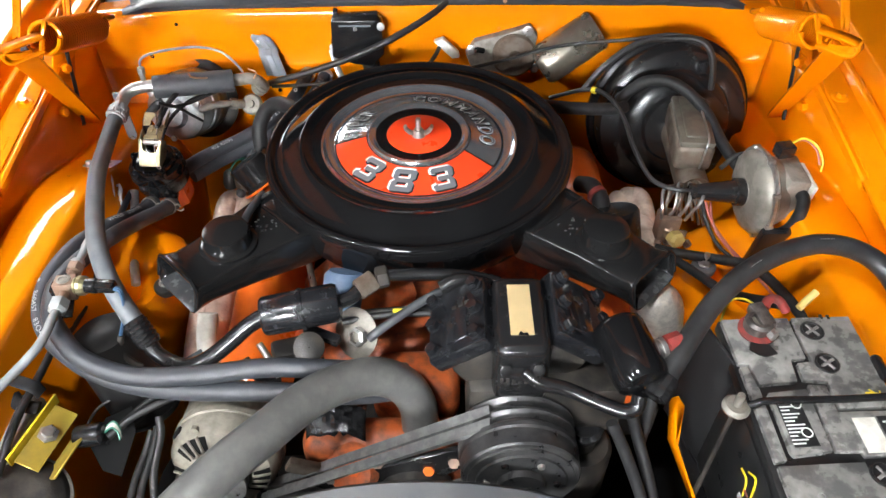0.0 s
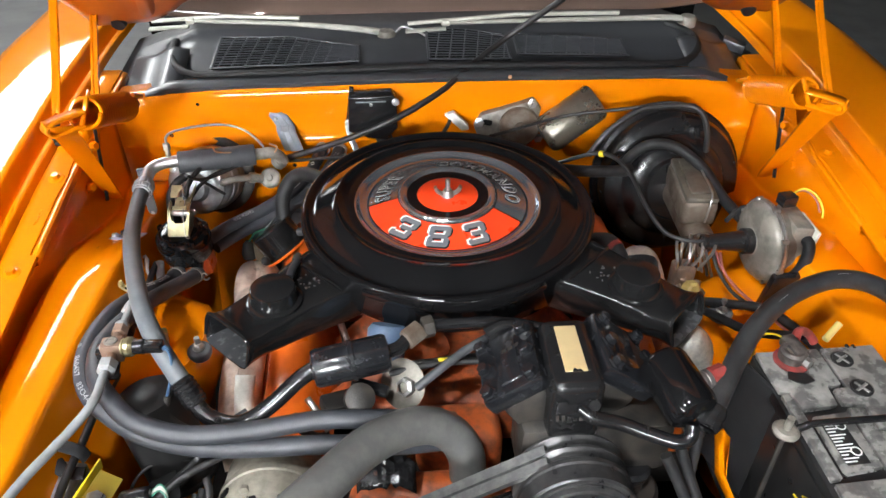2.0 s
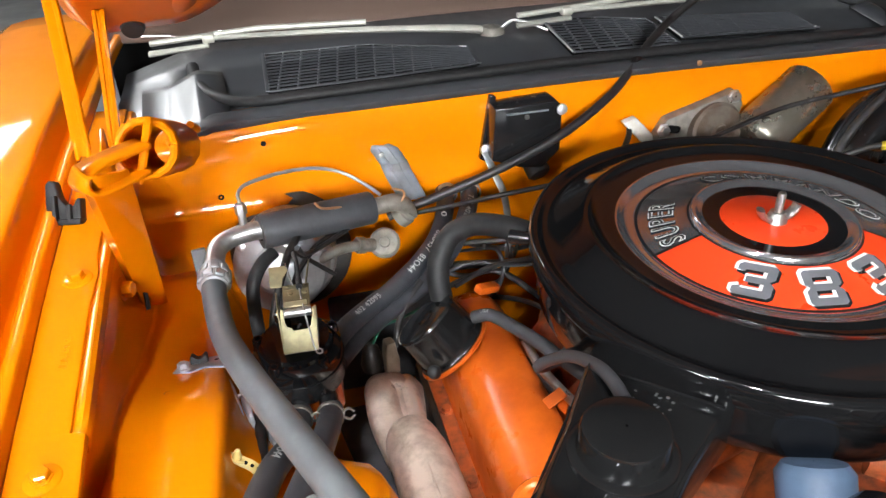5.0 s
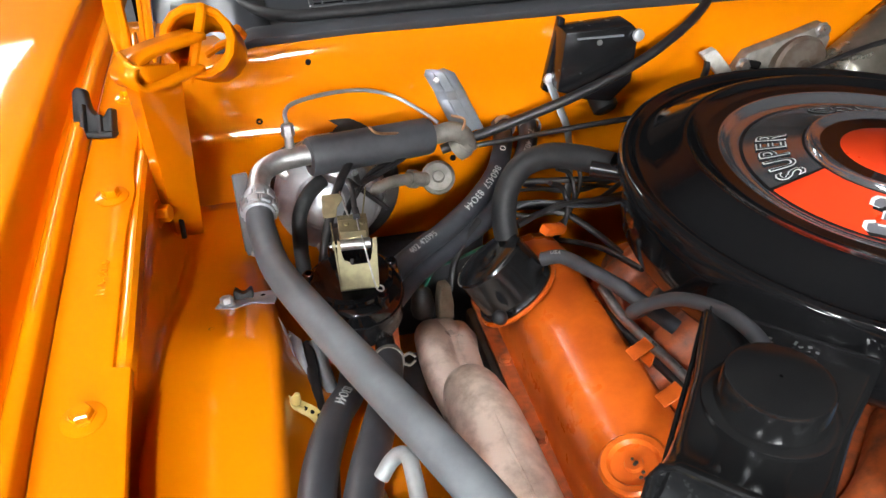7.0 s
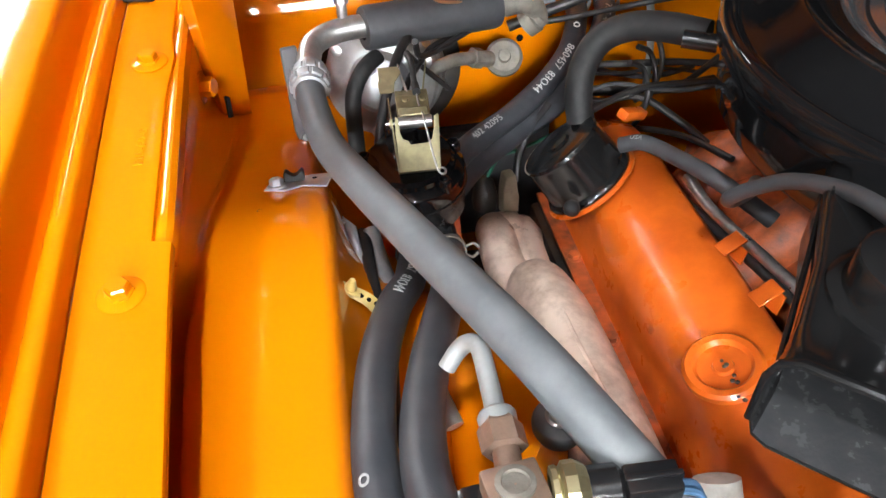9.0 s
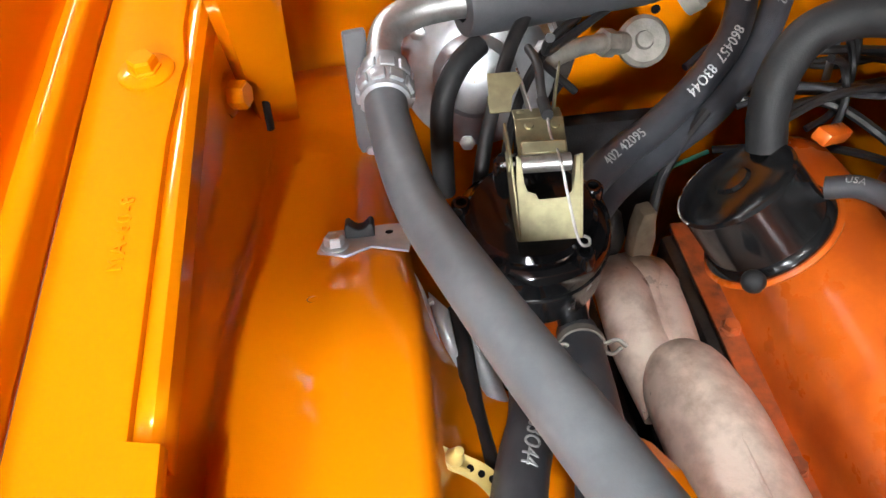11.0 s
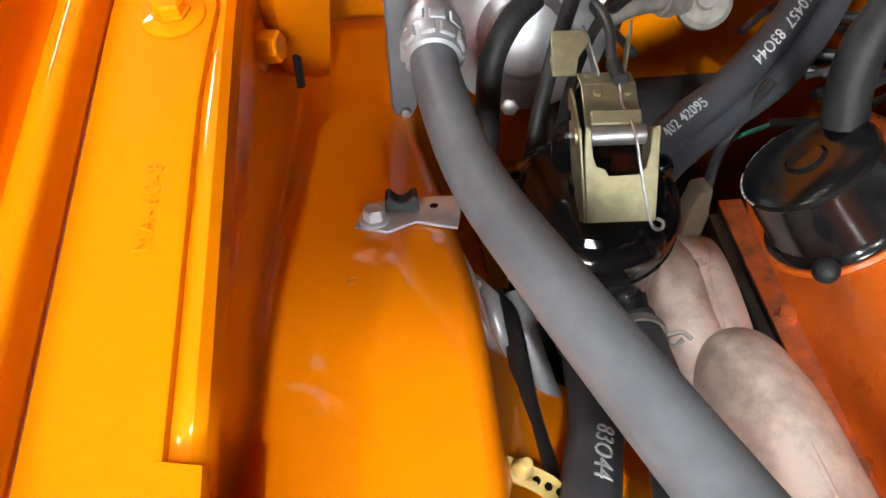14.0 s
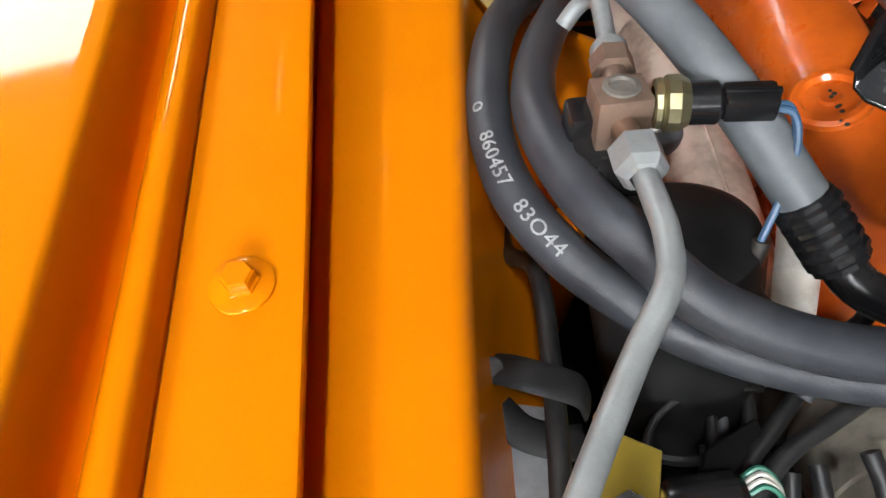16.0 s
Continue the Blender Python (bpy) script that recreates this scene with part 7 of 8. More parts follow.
def battery():
    o = thing("battery", "dusty grey-black car battery with labels", "battery", (0.432, -0.405, 0.70))
    part("case", box((0.148, 0.252, 0.185), pose(0.4205, -0.4085, 0.7925), 0.004), BATDARK, o)
    part("lid", box((0.156, 0.262, 0.018), pose(0.4205, -0.4085, 0.8905), 0.003), BATDARK, o, "black lid body")
    blocks = ([(0.344, -0.281), (0.4225, -0.279), (0.424, -0.337), (0.406, -0.339), (0.404, -0.368), (0.361, -0.372), (0.358, -0.345), (0.346, -0.344)],
              [(0.4268, -0.279), (0.495, -0.277), (0.4975, -0.400), (0.436, -0.402), (0.436, -0.3685), (0.4105, -0.3655), (0.4115, -0.3435), (0.4285, -0.3415)],
              [(0.413, -0.372), (0.4325, -0.3725), (0.4325, -0.406), (0.497, -0.4045), (0.4975, -0.455), (0.4405, -0.458), (0.439, -0.452), (0.413, -0.4515)],
              [(0.349, -0.468), (0.437, -0.4635), (0.437, -0.482), (0.464, -0.484), (0.470, -0.462), (0.4975, -0.460), (0.498, -0.530), (0.350, -0.535)],
              [(0.3465, -0.348), (0.3555, -0.348), (0.3595, -0.376), (0.3605, -0.462), (0.348, -0.464)])
    for b_ in blocks:
        part("lid_panel", prism(b_, 0.0075, pose(0, 0, 0.8985), 0.0014), BATTERY, o, "dusty grey raised lid panel")
    part("label_panel", prism([(0.3665, -0.383), (0.409, -0.3785), (0.4095, -0.452), (0.370, -0.457), (0.367, -0.452)], 0.0085, pose(0, 0, 0.8985), 0.0012), BATTERY, o)
    part("label", box((0.026, 0.060, 0.0008), pose(0.3835, -0.418, 0.9073, 0, 0, 3)), BATDARK, o, "black warning label")
    for x, y in ((0.444, -0.299), (0.444, -0.345), (0.449, -0.478)):
        c = part("cell_cap", lathe([(0.0135, 0), (0.0135, 0.0015), (0.0115, 0.0022), (0.0105, 0.0012), (0.0005, 0.0012)], 30, pose(x, y, 0.9058)), BATDARK, o)
        for a in (30, 120):
            part("cap_slot", box((0.019, 0.0034, 0.0016), pose(x, y, 0.9078, 0, 0, a), 0.0004, 1), BATTERY, c)
    for k in range(13):
        w_ = 0.008 + 0.013 * ((k * 37) % 10) / 10
        part("printed_bar", box((w_, 0.0016, 0.0004), pose(0.3715 + w_ / 2, -0.393 - 0.0043 * k, 0.9078, 0, 0, 3)), WHITEINK, o)
    for cy in (-0.398, -0.432):
        part("printed_ring", lathe([(0.0045, 0), (0.006, 0), (0.006, 0.0004), (0.0045, 0.0004)], 20, pose(0.390, cy, 0.9077)), WHITEINK, o)
    part("sticker", box((0.024, 0.040, 0.0006), pose(0.4555, -0.434, 0.9063, 0, 0, 2)), WHITEPL, o, "worn white sticker")
    part("ticket", box((0.022, 0.040, 0.0006), pose(0.481, -0.432, 0.9063, 0, 0, 2)), BATDARK, o, "black printed sticker")
    for k in range(5):
        part("printed_bar", box((0.016 - 0.0025 * (k % 3), 0.0022, 0.0004), pose(0.481, -0.419 - 0.0065 * k, 0.9068, 0, 0, 2)), WHITEINK, o)
    for x0, y0 in ((0.470, -0.282), (0.462, -0.281)):
        part("notch", box((0.003, 0.006, 0.003), pose(x0, y0 + 0.003, 0.9055)), BATDARK, o)
    part("handle_tab", box((0.012, 0.034, 0.012), pose(0.500, -0.352, 0.905, 0, 20, 0), 0.004), SATIN, o)
    for x0, y0 in ((0.372, -0.315), (0.378, -0.355), (0.38, -0.50)):
        part("embossed_ring", lathe([(0.0035, 0), (0.0042, 0.0006), (0.005, 0)], 16, pose(x0, y0, 0.906)), BATTERY, o)
    for k, (a, b, c) in enumerate(((0.0, 0.02, 0.012), (0.012, 0.006, 0.02), (0.02, 0.03, 0.009))):
        part("paint_mark", tube([(0.3462, -0.43 - a, 0.85 - b), (0.3462, -0.445 - a, 0.84 - b + c), (0.3462, -0.452 - a, 0.83 - b)], 0.0014, 6, 5), YELLOW if k < 2 else REDPL, o)
        part("paint_mark", tube([(0.470 + 0.4 * a, -0.378 - 0.3 * b, 0.9068), (0.478 + 0.4 * a, -0.384 - 0.2 * a, 0.9068), (0.486, -0.380 - 0.3 * b, 0.9068)], 0.0009, 6, 5), YELLOW if k < 2 else REDPL, o)
    part("front_side_text", box((0.001, 0.07, 0.010), pose(0.3462, -0.48, 0.80)), FADEDINK, o)
    part("front_side_text", box((0.001, 0.05, 0.006), pose(0.3462, -0.485, 0.82)), FADEDINK, o)
    part("post", lathe([(0.010, 0), (0.009, 0.016), (0.008, 0.017), (0.0005, 0.017)], 20, pose(0.379, -0.298, 0.905)), GREYCAST, o)
    return o


battery()
tm = thing("battery_terminal", "corroded grey battery clamp with a red washer", "clamp", (0.379, -0.298, 0.91))
part("washer", lathe([(0.010, 0), (0.021, 0.0005), (0.021, 0.0025), (0.010, 0.003)], 30, pose(0.379, -0.300, 0.9085)), REDPL, tm)
part("ring", lathe([(0.009, 0), (0.0155, 0.0005), (0.016, 0.012), (0.0125, 0.015), (0.009, 0.015)], 24, pose(0.379, -0.298, 0.9115)), TERMM, tm)
part("jaw", box((0.018, 0.034, 0.014), pose(0.385, -0.288, 0.9195, 0, 0, 12), 0.003), TERMM, tm)
part("bolt", lathe([(0, 0), (0.0065, 0), (0.0065, 0.008), (0, 0.009)], 6, aim((0.389, -0.309, 0.917), (0.5, -1, 0))), STEEL, tm, sharp=20)
# thin black patch on the lid beside the clamp
part("black_patch", prism([(0, 0), (0.020, -0.004), (0.026, -0.016), (0.012, -0.021), (0.004, -0.018), (-0.004, -0.010)], 0.0012, pose(0.366, -0.318, 0.9095), 0), BATDARK, tm)
part("red_boot", tube([(0.392, -0.276, 0.920), (0.402, -0.264, 0.922), (0.416, -0.262, 0.916), (0.425, -0.268, 0.905)], 0.0055, 12), REDPL, tm, "faded red cable boot")
solo("battery_cable", tube([(0.42, -0.262, 0.91), (0.415, -0.245, 0.895), (0.40, -0.215, 0.87), (0.388, -0.18, 0.845), (0.37, -0.12, 0.82), (0.34, -0.06, 0.80)], 0.0065, 12), BLACKRUB, "thick black battery cable", "cable")
solo("plastic_tube", straight((0.443, -0.262, 0.903), (0.466, -0.246, 0.914), 0.0045), NYLON, "clear yellowed plastic tube end", "tube")
hd = thing("battery_hold_down", "black hold-down bar with hook bolts", "hold-down", (0.42, -0.40, 0.91))
part("bar", tube([(0.325, -0.402, 0.905), (0.345, -0.4015, 0.914), (0.36, -0.400, 0.917), (0.44, -0.398, 0.917), (0.50, -0.395, 0.917), (0.525, -0.394, 0.913), (0.54, -0.393, 0.905)], 0.0042, 10), SATIN, hd)
for x, y in ((0.325, -0.403), (0.540, -0.393)):
    part("washer", lathe([(0.001, 0), (0.0145, 0), (0.0145, 0.003), (0.011, 0.006), (0.001, 0.006)], 24, pose(x, y, 0.909)), GREYCAST, hd)
    part("hook_bolt", straight((x, y, 0.912), (x, y, 0.932), 0.0042, 12), GREYCAST, hd)
    part("rod", straight((x, y, 0.91), (x - 0.012, y - 0.02, 0.72), 0.0030, 10), SOOT, hd)
solo("battery_tray", box((0.20, 0.30, 0.012), pose(0.43, -0.405, 0.692), 0.004), SATIN, "black steel tray under the battery", "tray")
# added black sheet in place of the deep shadow left of the battery
solo("battery_shade_panel", prism([(0, 0), (0.12, 0), (0.16, 0.12), (0.10, 0.20), (0.0, 0.20)], 0.004, pose(0.325, -0.27, 0.70, 90, 0, -72), 0.001, 1), BLACKRUB, "black sheet for the deep shade by the battery", "panel")
sheet(solo("radiator_yoke", loft([[(0.284, -0.345, 0.838), (0.290, -0.350, 0.850), (0.299, -0.356, 0.840)], [(0.286, -0.370, 0.790), (0.291, -0.378, 0.803), (0.296, -0.382, 0.790)], [(0.310, -0.420, 0.745), (0.314, -0.428, 0.755), (0.317, -0.434, 0.740)], [(0.322, -0.48, 0.66), (0.327, -0.49, 0.67), (0.330, -0.50, 0.65)]]), ORANGE, "orange yoke edge beside the radiator", "panel", kind="structure"), 0.003)
ps = thing("steering_reservoir", "black power steering reservoir with a cap", "reservoir", (0.20, -0.42, 0.70))
part("can", lathe([(0.001, 0), (0.04, 0), (0.042, 0.004), (0.042, 0.08), (0.036, 0.088), (0.020, 0.09), (0.019, 0.105), (0.0005, 0.106)], 36, pose(0.19, -0.345, 0.655)), SOOT, ps)
part("cap", lathe([(0.001, 0.103), (0.024, 0.103), (0.025, 0.112), (0.020, 0.117), (0.0005, 0.117)], 24, pose(0.19, -0.345, 0.668)), SATIN, ps)
for k, pts in enumerate(([(0.235, -0.36, 0.84), (0.245, -0.38, 0.81), (0.262, -0.42, 0.76), (0.275, -0.47, 0.70)], [(0.205, -0.39, 0.86), (0.225, -0.41, 0.82), (0.25, -0.45, 0.76), (0.265, -0.50, 0.70)], [(0.265, -0.33, 0.86), (0.262, -0.35, 0.83), (0.255, -0.37, 0.78)])):
    solo("rubber_hose", tube(pts, 0.007, 12), BLACKRUB, "black rubber hose beside the radiator", "hose", "front hoses")

# brake booster and master cylinder
bo = thing("brake_booster", "large round black brake booster", "brake booster", (0.413, 0.36, 0.84))
m = aim((0.432, 0.320, 0.790), (0.0, -0.96, 0.26)) @ Matrix.Diagonal((1.04, 1.04, 1, 1))
part("shell", lathe([(0.050, -0.075), (0.055, -0.03), (0.13, 0.0), (0.139, 0.008), (0.1405, 0.016), (0.1405, 0.022), (0.1385, 0.026), (0.132, 0.030), (0.130, 0.050), (0.124, 0.062), (0.112, 0.068), (0.096, 0.070), (0.090, 0.080), (0.076, 0.088), (0.060, 0.090), (0.055, 0.098), (0.001, 0.10)], 72, m), SATIN, bo, sharp=30)
part("rim_band", lathe([(0.1405, 0.014), (0.1425, 0.016), (0.1425, 0.023), (0.1405, 0.025)], 72, m), SATIN, bo)
part("clip_tab", box((0.030, 0.020, 0.010), m @ pose(0.040, 0.100, 0.072, 0, 0, 8), 0.002), SATIN, bo)
part("check_valve", straight(m @ Vector((-0.098, 0.053, 0.055)), m @ Vector((-0.102, 0.055, 0.10)), 0.014, 16), SATIN, bo)
mc = thing("master_cylinder", "grey-brown brake master cylinder with a wire bail", "brake cylinder", (0.405, 0.13, 0.85))
M = pose(0.428, 0.163, 0.850, 2, 0, -6)
part("reservoir", box((0.060, 0.135, 0.048), M, 0.010, 3), RUSTY, mc)
part("cover", box((0.056, 0.130, 0.012), M @ pose(0, 0, 0.027), 0.005, 2), MASTERM, mc, "grey pressed cover")
part("cover_rib", box((0.036, 0.105, 0.006), M @ pose(0, 0, 0.034), 0.003, 2), MASTERM, mc)
part("bore", straight((0.430, 0.245, 0.812), (0.424, 0.070, 0.806), 0.026), RUSTY, mc)
part("bail", tube([M @ Vector(p_) for p_ in ((0.008, 0.072, -0.015), (0.008, 0.071, 0.02), (0.010, 0.060, 0.039), (0.014, 0.0, 0.0395), (0.016, -0.055, 0.038), (0.012, -0.071, 0.02), (0.010, -0.072, -0.012))], 0.0018, 8), STEEL, mc)
part("flange", box((0.10, 0.012, 0.06), pose(0.430, 0.236, 0.812, -14, 0, 0), 0.006), RUSTY, mc)
solo("vacuum_hose", tube([(0.10, 0.20, 0.885), (0.17, 0.19, 0.892), (0.24, 0.185, 0.888), (0.305, 0.195, 0.880), (0.325, 0.205, 0.878)], 0.0105, 16), BLACKRUB, "black vacuum hose to the brake booster", "hose")
solo("vacuum_hose", tube([(0.322, 0.232, 0.868), (0.335, 0.230, 0.893), (0.362, 0.225, 0.915), (0.405, 0.215, 0.914), (0.447, 0.180, 0.890), (0.468, 0.120, 0.864), (0.480, 0.045, 0.862)], 0.0095, 16), BLACKRUB, "black rubber hose looped over the brake booster", "hose")
solo("wire_loom", tube([(0.20, 0.23, 0.88), (0.255, 0.20, 0.915), (0.285, 0.17, 0.92), (0.305, 0.13, 0.905), (0.315, 0.08, 0.885), (0.335, 0.03, 0.865), (0.365, 0.002, 0.866), (0.39, 0.0, 0.866)], 0.0036, 10), WIRE, "black control cable to the speed servo", "wire", "wires")
solo("wire_tag", lathe([(0.004, 0), (0.0055, 0.001), (0.0055, 0.008), (0.004, 0.009)], 12, aim((0.262, 0.196, 0.917), (1, -0.9, 0.2))), YELLOW, "small yellow wire marker", "tag")
solo("wire_loom", tube([(0.262, 0.26, 0.876), (0.295, 0.27, 0.917), (0.349, 0.28, 0.954), (0.400, 0.28, 0.962), (0.443, 0.27, 0.964), (0.464, 0.26, 0.950), (0.474, 0.25, 0.920), (0.478, 0.245, 0.885)], 0.0055, 10), WIRE, "black taped loom over the booster rim", "wire", "wires")
solo("wire_loom", tube([(0.270, 0.272, 0.870), (0.305, 0.282, 0.914), (0.355, 0.290, 0.948), (0.410, 0.290, 0.956), (0.452, 0.27, 0.956)], 0.0040, 10), WIRE, "black taped loom over the booster rim", "wire", "wires")

# speed control servo
sv = thing("speed_servo", "dull grey vacuum servo with a black cone boot", "servo", (0.485, 0.0, 0.82))
m = aim((0.462, 0.0, 0.862), (1, 0.05, 0.02))
part("front_half", lathe([(0.001, 0), (0.018, 0.0), (0.022, 0.004), (0.045, 0.006), (0.060, 0.012), (0.064, 0.018), (0.064, 0.022)], 44, m), GREYCAST, sv)
part("rear_half", lathe([(0.064, 0.024), (0.064, 0.030), (0.056, 0.036), (0.050, 0.050), (0.044, 0.056), (0.001, 0.058)], 44, m), GREYCAST, sv)
svj = part("joint_ring", lathe([(0.064, 0.0205), (0.068, 0.021), (0.068, 0.025), (0.064, 0.0255)], 44, m), STEEL, sv)
for k in range(8):
    a = k * math.pi / 4 + 0.2
    part("screw", lathe([(0, 0), (0.004, 0), (0.004, 0.010), (0, 0.010)], 6, m @ Matrix.Translation((0.066 * math.cos(a), 0.066 * math.sin(a), 0.018))), STEEL, svj)
part("boot", lathe([(0.009, 0), (0.0125, 0.002), (0.0125, 0.008), (0.011, 0.010), (0.0175, 0.066), (0.021, 0.068), (0.021, 0.080), (0.016, 0.082)], 28, aim((0.385, 0.0, 0.864), (1, 0, -0.02))), SATIN, sv, "black cone boot")
part("coil_block", box((0.034, 0.070, 0.075), pose(0.520, -0.004, 0.875, 0, 8, 0), 0.006), GREYCAST, sv)
part("relay_cube", box((0.024, 0.020, 0.018), pose(0.503, 0.0, 0.940, 0, 0, 10), 0.002), SATIN, sv, "black connector cube")
part("white_side", box((0.006, 0.060, 0.075), pose(0.543, -0.01, 0.865, 0, 8, 0), 0.002), WHITEPL, sv)
part("hose", tube([(0.53, -0.03, 0.89), (0.532, -0.048, 0.885), (0.530, -0.055, 0.86), (0.525, -0.050, 0.83), (0.51, -0.045, 0.81)], 0.009, 12), BLACKRUB, sv)
part("wire", tube([(0.51, 0.005, 0.945), (0.53, 0.01, 0.952), (0.548, 0.0, 0.945), (0.555, -0.015, 0.93), (0.552, -0.025, 0.92)], 0.0014, 8), YELLOW, sv)
part("wire", tube([(0.51, 0.01, 0.942), (0.535, 0.015, 0.945), (0.552, 0.005, 0.935), (0.556, -0.01, 0.92)], 0.0014, 8), REDWIRE, sv)
part("foot", box((0.05, 0.012, 0.10), pose(0.505, -0.055, 0.795, 12, 0, 0), 0.003), SATIN, sv)
# brake distribution block, tubes and wires round it
db = thing("brake_valve", "brass brake distribution valve with steel tubes", "valve", (0.365, 0.0, 0.77))
part("block", box((0.034, 0.030, 0.05), pose(0.365, -0.005, 0.80), 0.005), BRASS, db)
part("switch", lathe([(0.010, 0), (0.013, 0.002), (0.013, 0.018), (0.008, 0.022), (0.001, 0.022)], 6, aim((0.372, -0.02, 0.79), (0.2, -1, 0.4))), NYLON, db, sharp=20)
for k in range(7):
    a = 0.9 * k
    part("tube", tube([(0.352 + 0.006 * k, -0.01 + 0.004 * (k % 3), 0.815), (0.345 + 0.009 * k, -0.02 + 0.012 * (k % 2), 0.842 + 0.003 * k), (0.352 + 0.010 * k, 0.012, 0.858 + 0.004 * (k % 3)), (0.375 + 0.008 * k, 0.03 + 0.006 * k, 0.845 - 0.004 * k), (0.38 + 0.012 * k, 0.05, 0.80 - 0.01 * k)], 0.0026, 8), [STEEL, RUSTY][k % 2], db)
    part("tube_nut", lathe([(0.003, 0), (0.0065, 0.001), (0.0065, 0.010), (0.003, 0.011)], 6, aim((0.348 + 0.008 * k, -0.015, 0.775 + 0.012 * (k % 3)), (math.cos(a), -0.5, math.sin(a)))), BRASS, db, sharp=20)
for k, (pts, mt, r_) in enumerate((([(0.42, 0.01, 0.835), (0.425, -0.01, 0.82), (0.437, -0.04, 0.805), (0.455, -0.08, 0.80), (0.475, -0.13, 0.80), (0.49, -0.18, 0.80)], REDWIRE, 0.0022), ([(0.415, 0.012, 0.835), (0.42, -0.012, 0.815), (0.432, -0.05, 0.80), (0.452, -0.09, 0.80)], WIRE, 0.003), ([(0.43, 0.015, 0.83), (0.432, -0.01, 0.81), (0.445, -0.045, 0.80), (0.46, -0.075, 0.795)], REDWIRE, 0.002), ([(0.335, -0.055, 0.80), (0.363, -0.068, 0.802), (0.415, -0.081, 0.803), (0.467, -0.098, 0.803), (0.496, -0.150, 0.802), (0.51, -0.20, 0.80)], BLACKRUB, 0.0075), ([(0.47, 0.03, 0.84), (0.49, 0.055, 0.85), (0.515, 0.05, 0.86), (0.535, 0.03, 0.85)], WIRE, 0.0045), ([(0.45, 0.06, 0.86), (0.48, 0.075, 0.875), (0.51, 0.06, 0.88), (0.53, 0.04, 0.87)], WIRE, 0.004), ([(0.40, -0.262, 0.90), (0.385, -0.245, 0.90), (0.37, -0.24, 0.89), (0.36, -0.255, 0.87)], YELLOW, 0.0014))):
    solo("wire_loom" if r_ < 0.007 else "rubber_hose", tube(pts, r_, 10), mt, "loose wire on the inner fender" if r_ < 0.007 else "black hose along the inner fender", "wire" if r_ < 0.007 else "hose", "wires")
ib = thing("coil_bracket", "black cylinder and elbow hose beside the air cleaner", "canister", (0.27, -0.03, 0.80))
part("can", lathe([(0.001, 0), (0.030, 0), (0.033, 0.004), (0.033, 0.055), (0.030, 0.060), (0.001, 0.061)], 36, aim((0.285, -0.045, 0.795), (-0.15, 0.35, 0.9))), SATIN, ib)
part("elbow", tube([(0.235, 0.06, 0.83), (0.248, 0.035, 0.845), (0.258, 0.01, 0.84), (0.262, -0.02, 0.82), (0.262, -0.05, 0.79)], 0.0135, 16), BLACKRUB, ib)
part("clamp", lathe([(0.013, 0), (0.0155, 0.001), (0.0155, 0.009), (0.013, 0.010)], 24, aim((0.252, 0.022, 0.8435), (0.4, -0.9, 0))), REDPL, ib)
rr = thing("voltage_regulator", "flat black voltage regulator on the firewall", "regulator", (-0.13, 0.385, 0.87))
rrc = part("case", prism([(-0.046, 0.040), (0.034, 0.044), (0.044, 0.034), (0.044, -0.026), (0.020, -0.050), (-0.012, -0.044), (-0.050, -0.030)], 0.036, pose(-0.133, 0.388, 0.920, 90, 0, 0), 0.003), SATIN, rr)
part("flange", prism([(-0.058, -0.036), (-0.050, -0.040), (-0.036, 0.048), (-0.044, 0.050)], 0.010, pose(-0.133, 0.390, 0.918, 90, 0, 0), 0.001), SATIN, rr)
part("ridge", box((0.056, 0.003, 0.0018), pose(-0.137, 0.351, 0.952)), CLIPGREY, rr, "thin pale grey line")
part("rivet", lathe([(0, 0), (0.0035, 0), (0.003, 0.0015), (0, 0.002)], 12, aim((-0.137, 0.3515, 0.9455), (0, -1, 0.1))), STEEL, rrc)
part("plug", lathe([(0.001, 0), (0.016, 0), (0.016, 0.02), (0.011, 0.024), (0.001, 0.024)], 20, aim((-0.118, 0.375, 0.872), (0.2, -0.6, -0.6))), BLACKRUB, rr)
for x, z in ((-0.091, 0.951), (-0.184, 0.896)):
    part("screw", lathe([(0, 0), (0.0075, 0), (0.0065, 0.003), (0.003, 0.004), (0, 0.004)], 12, aim((x, 0.350 if x > -0.1 else 0.378, z), (0, -1, 0.2))), GALV, rrc)
wm = thing("wiper_motor", "grey wiper motor with a stained gear housing", "motor", (0.18, 0.385, 0.88))
wmm = part("mount", prism([(-0.085, -0.005), (-0.070, 0.020), (0.0, 0.040), (0.030, 0.050), (0.045, 0.030), (0.035, -0.035), (-0.02, -0.045), (-0.075, -0.030)], 0.018, pose(0.145, 0.388, 0.888, 90, 0, 0), 0.003), GREYCAST, wm)
part("gear_cover", lathe([(0.040, 0), (0.040, 0.012), (0.036, 0.016), (0.012, 0.017), (0.010, 0.022), (0.0005, 0.022)], 36, aim((0.148, 0.372, 0.884), (0.05, -1, 0.15))), RUSTY, wm)
part("barrel", lathe([(0.001, -0.004), (0.030, -0.002), (0.036, 0.004), (0.038, 0.012), (0.038, 0.115), (0.035, 0.119), (0.001, 0.121)], 40, aim((0.198, 0.350, 0.868), (0.80, 0.18, 0.52))), BARRELM, wm, "dull grey motor barrel")
for x, z in ((0.070, 0.893), (0.172, 0.930), (0.188, 0.855)):
    part("bolt", lathe([(0, 0), (0.010, 0), (0.010, 0.002), (0.0065, 0.003), (0.0065, 0.009), (0, 0.010)], 6, aim((x, 0.370, z), (0, -1, 0.2))), STEEL, wmm, sharp=20)
part("slot", box((0.018, 0.002, 0.010), pose(0.086, 0.3695, 0.893, 0, 12, 0), 0.003), DARK, wm)
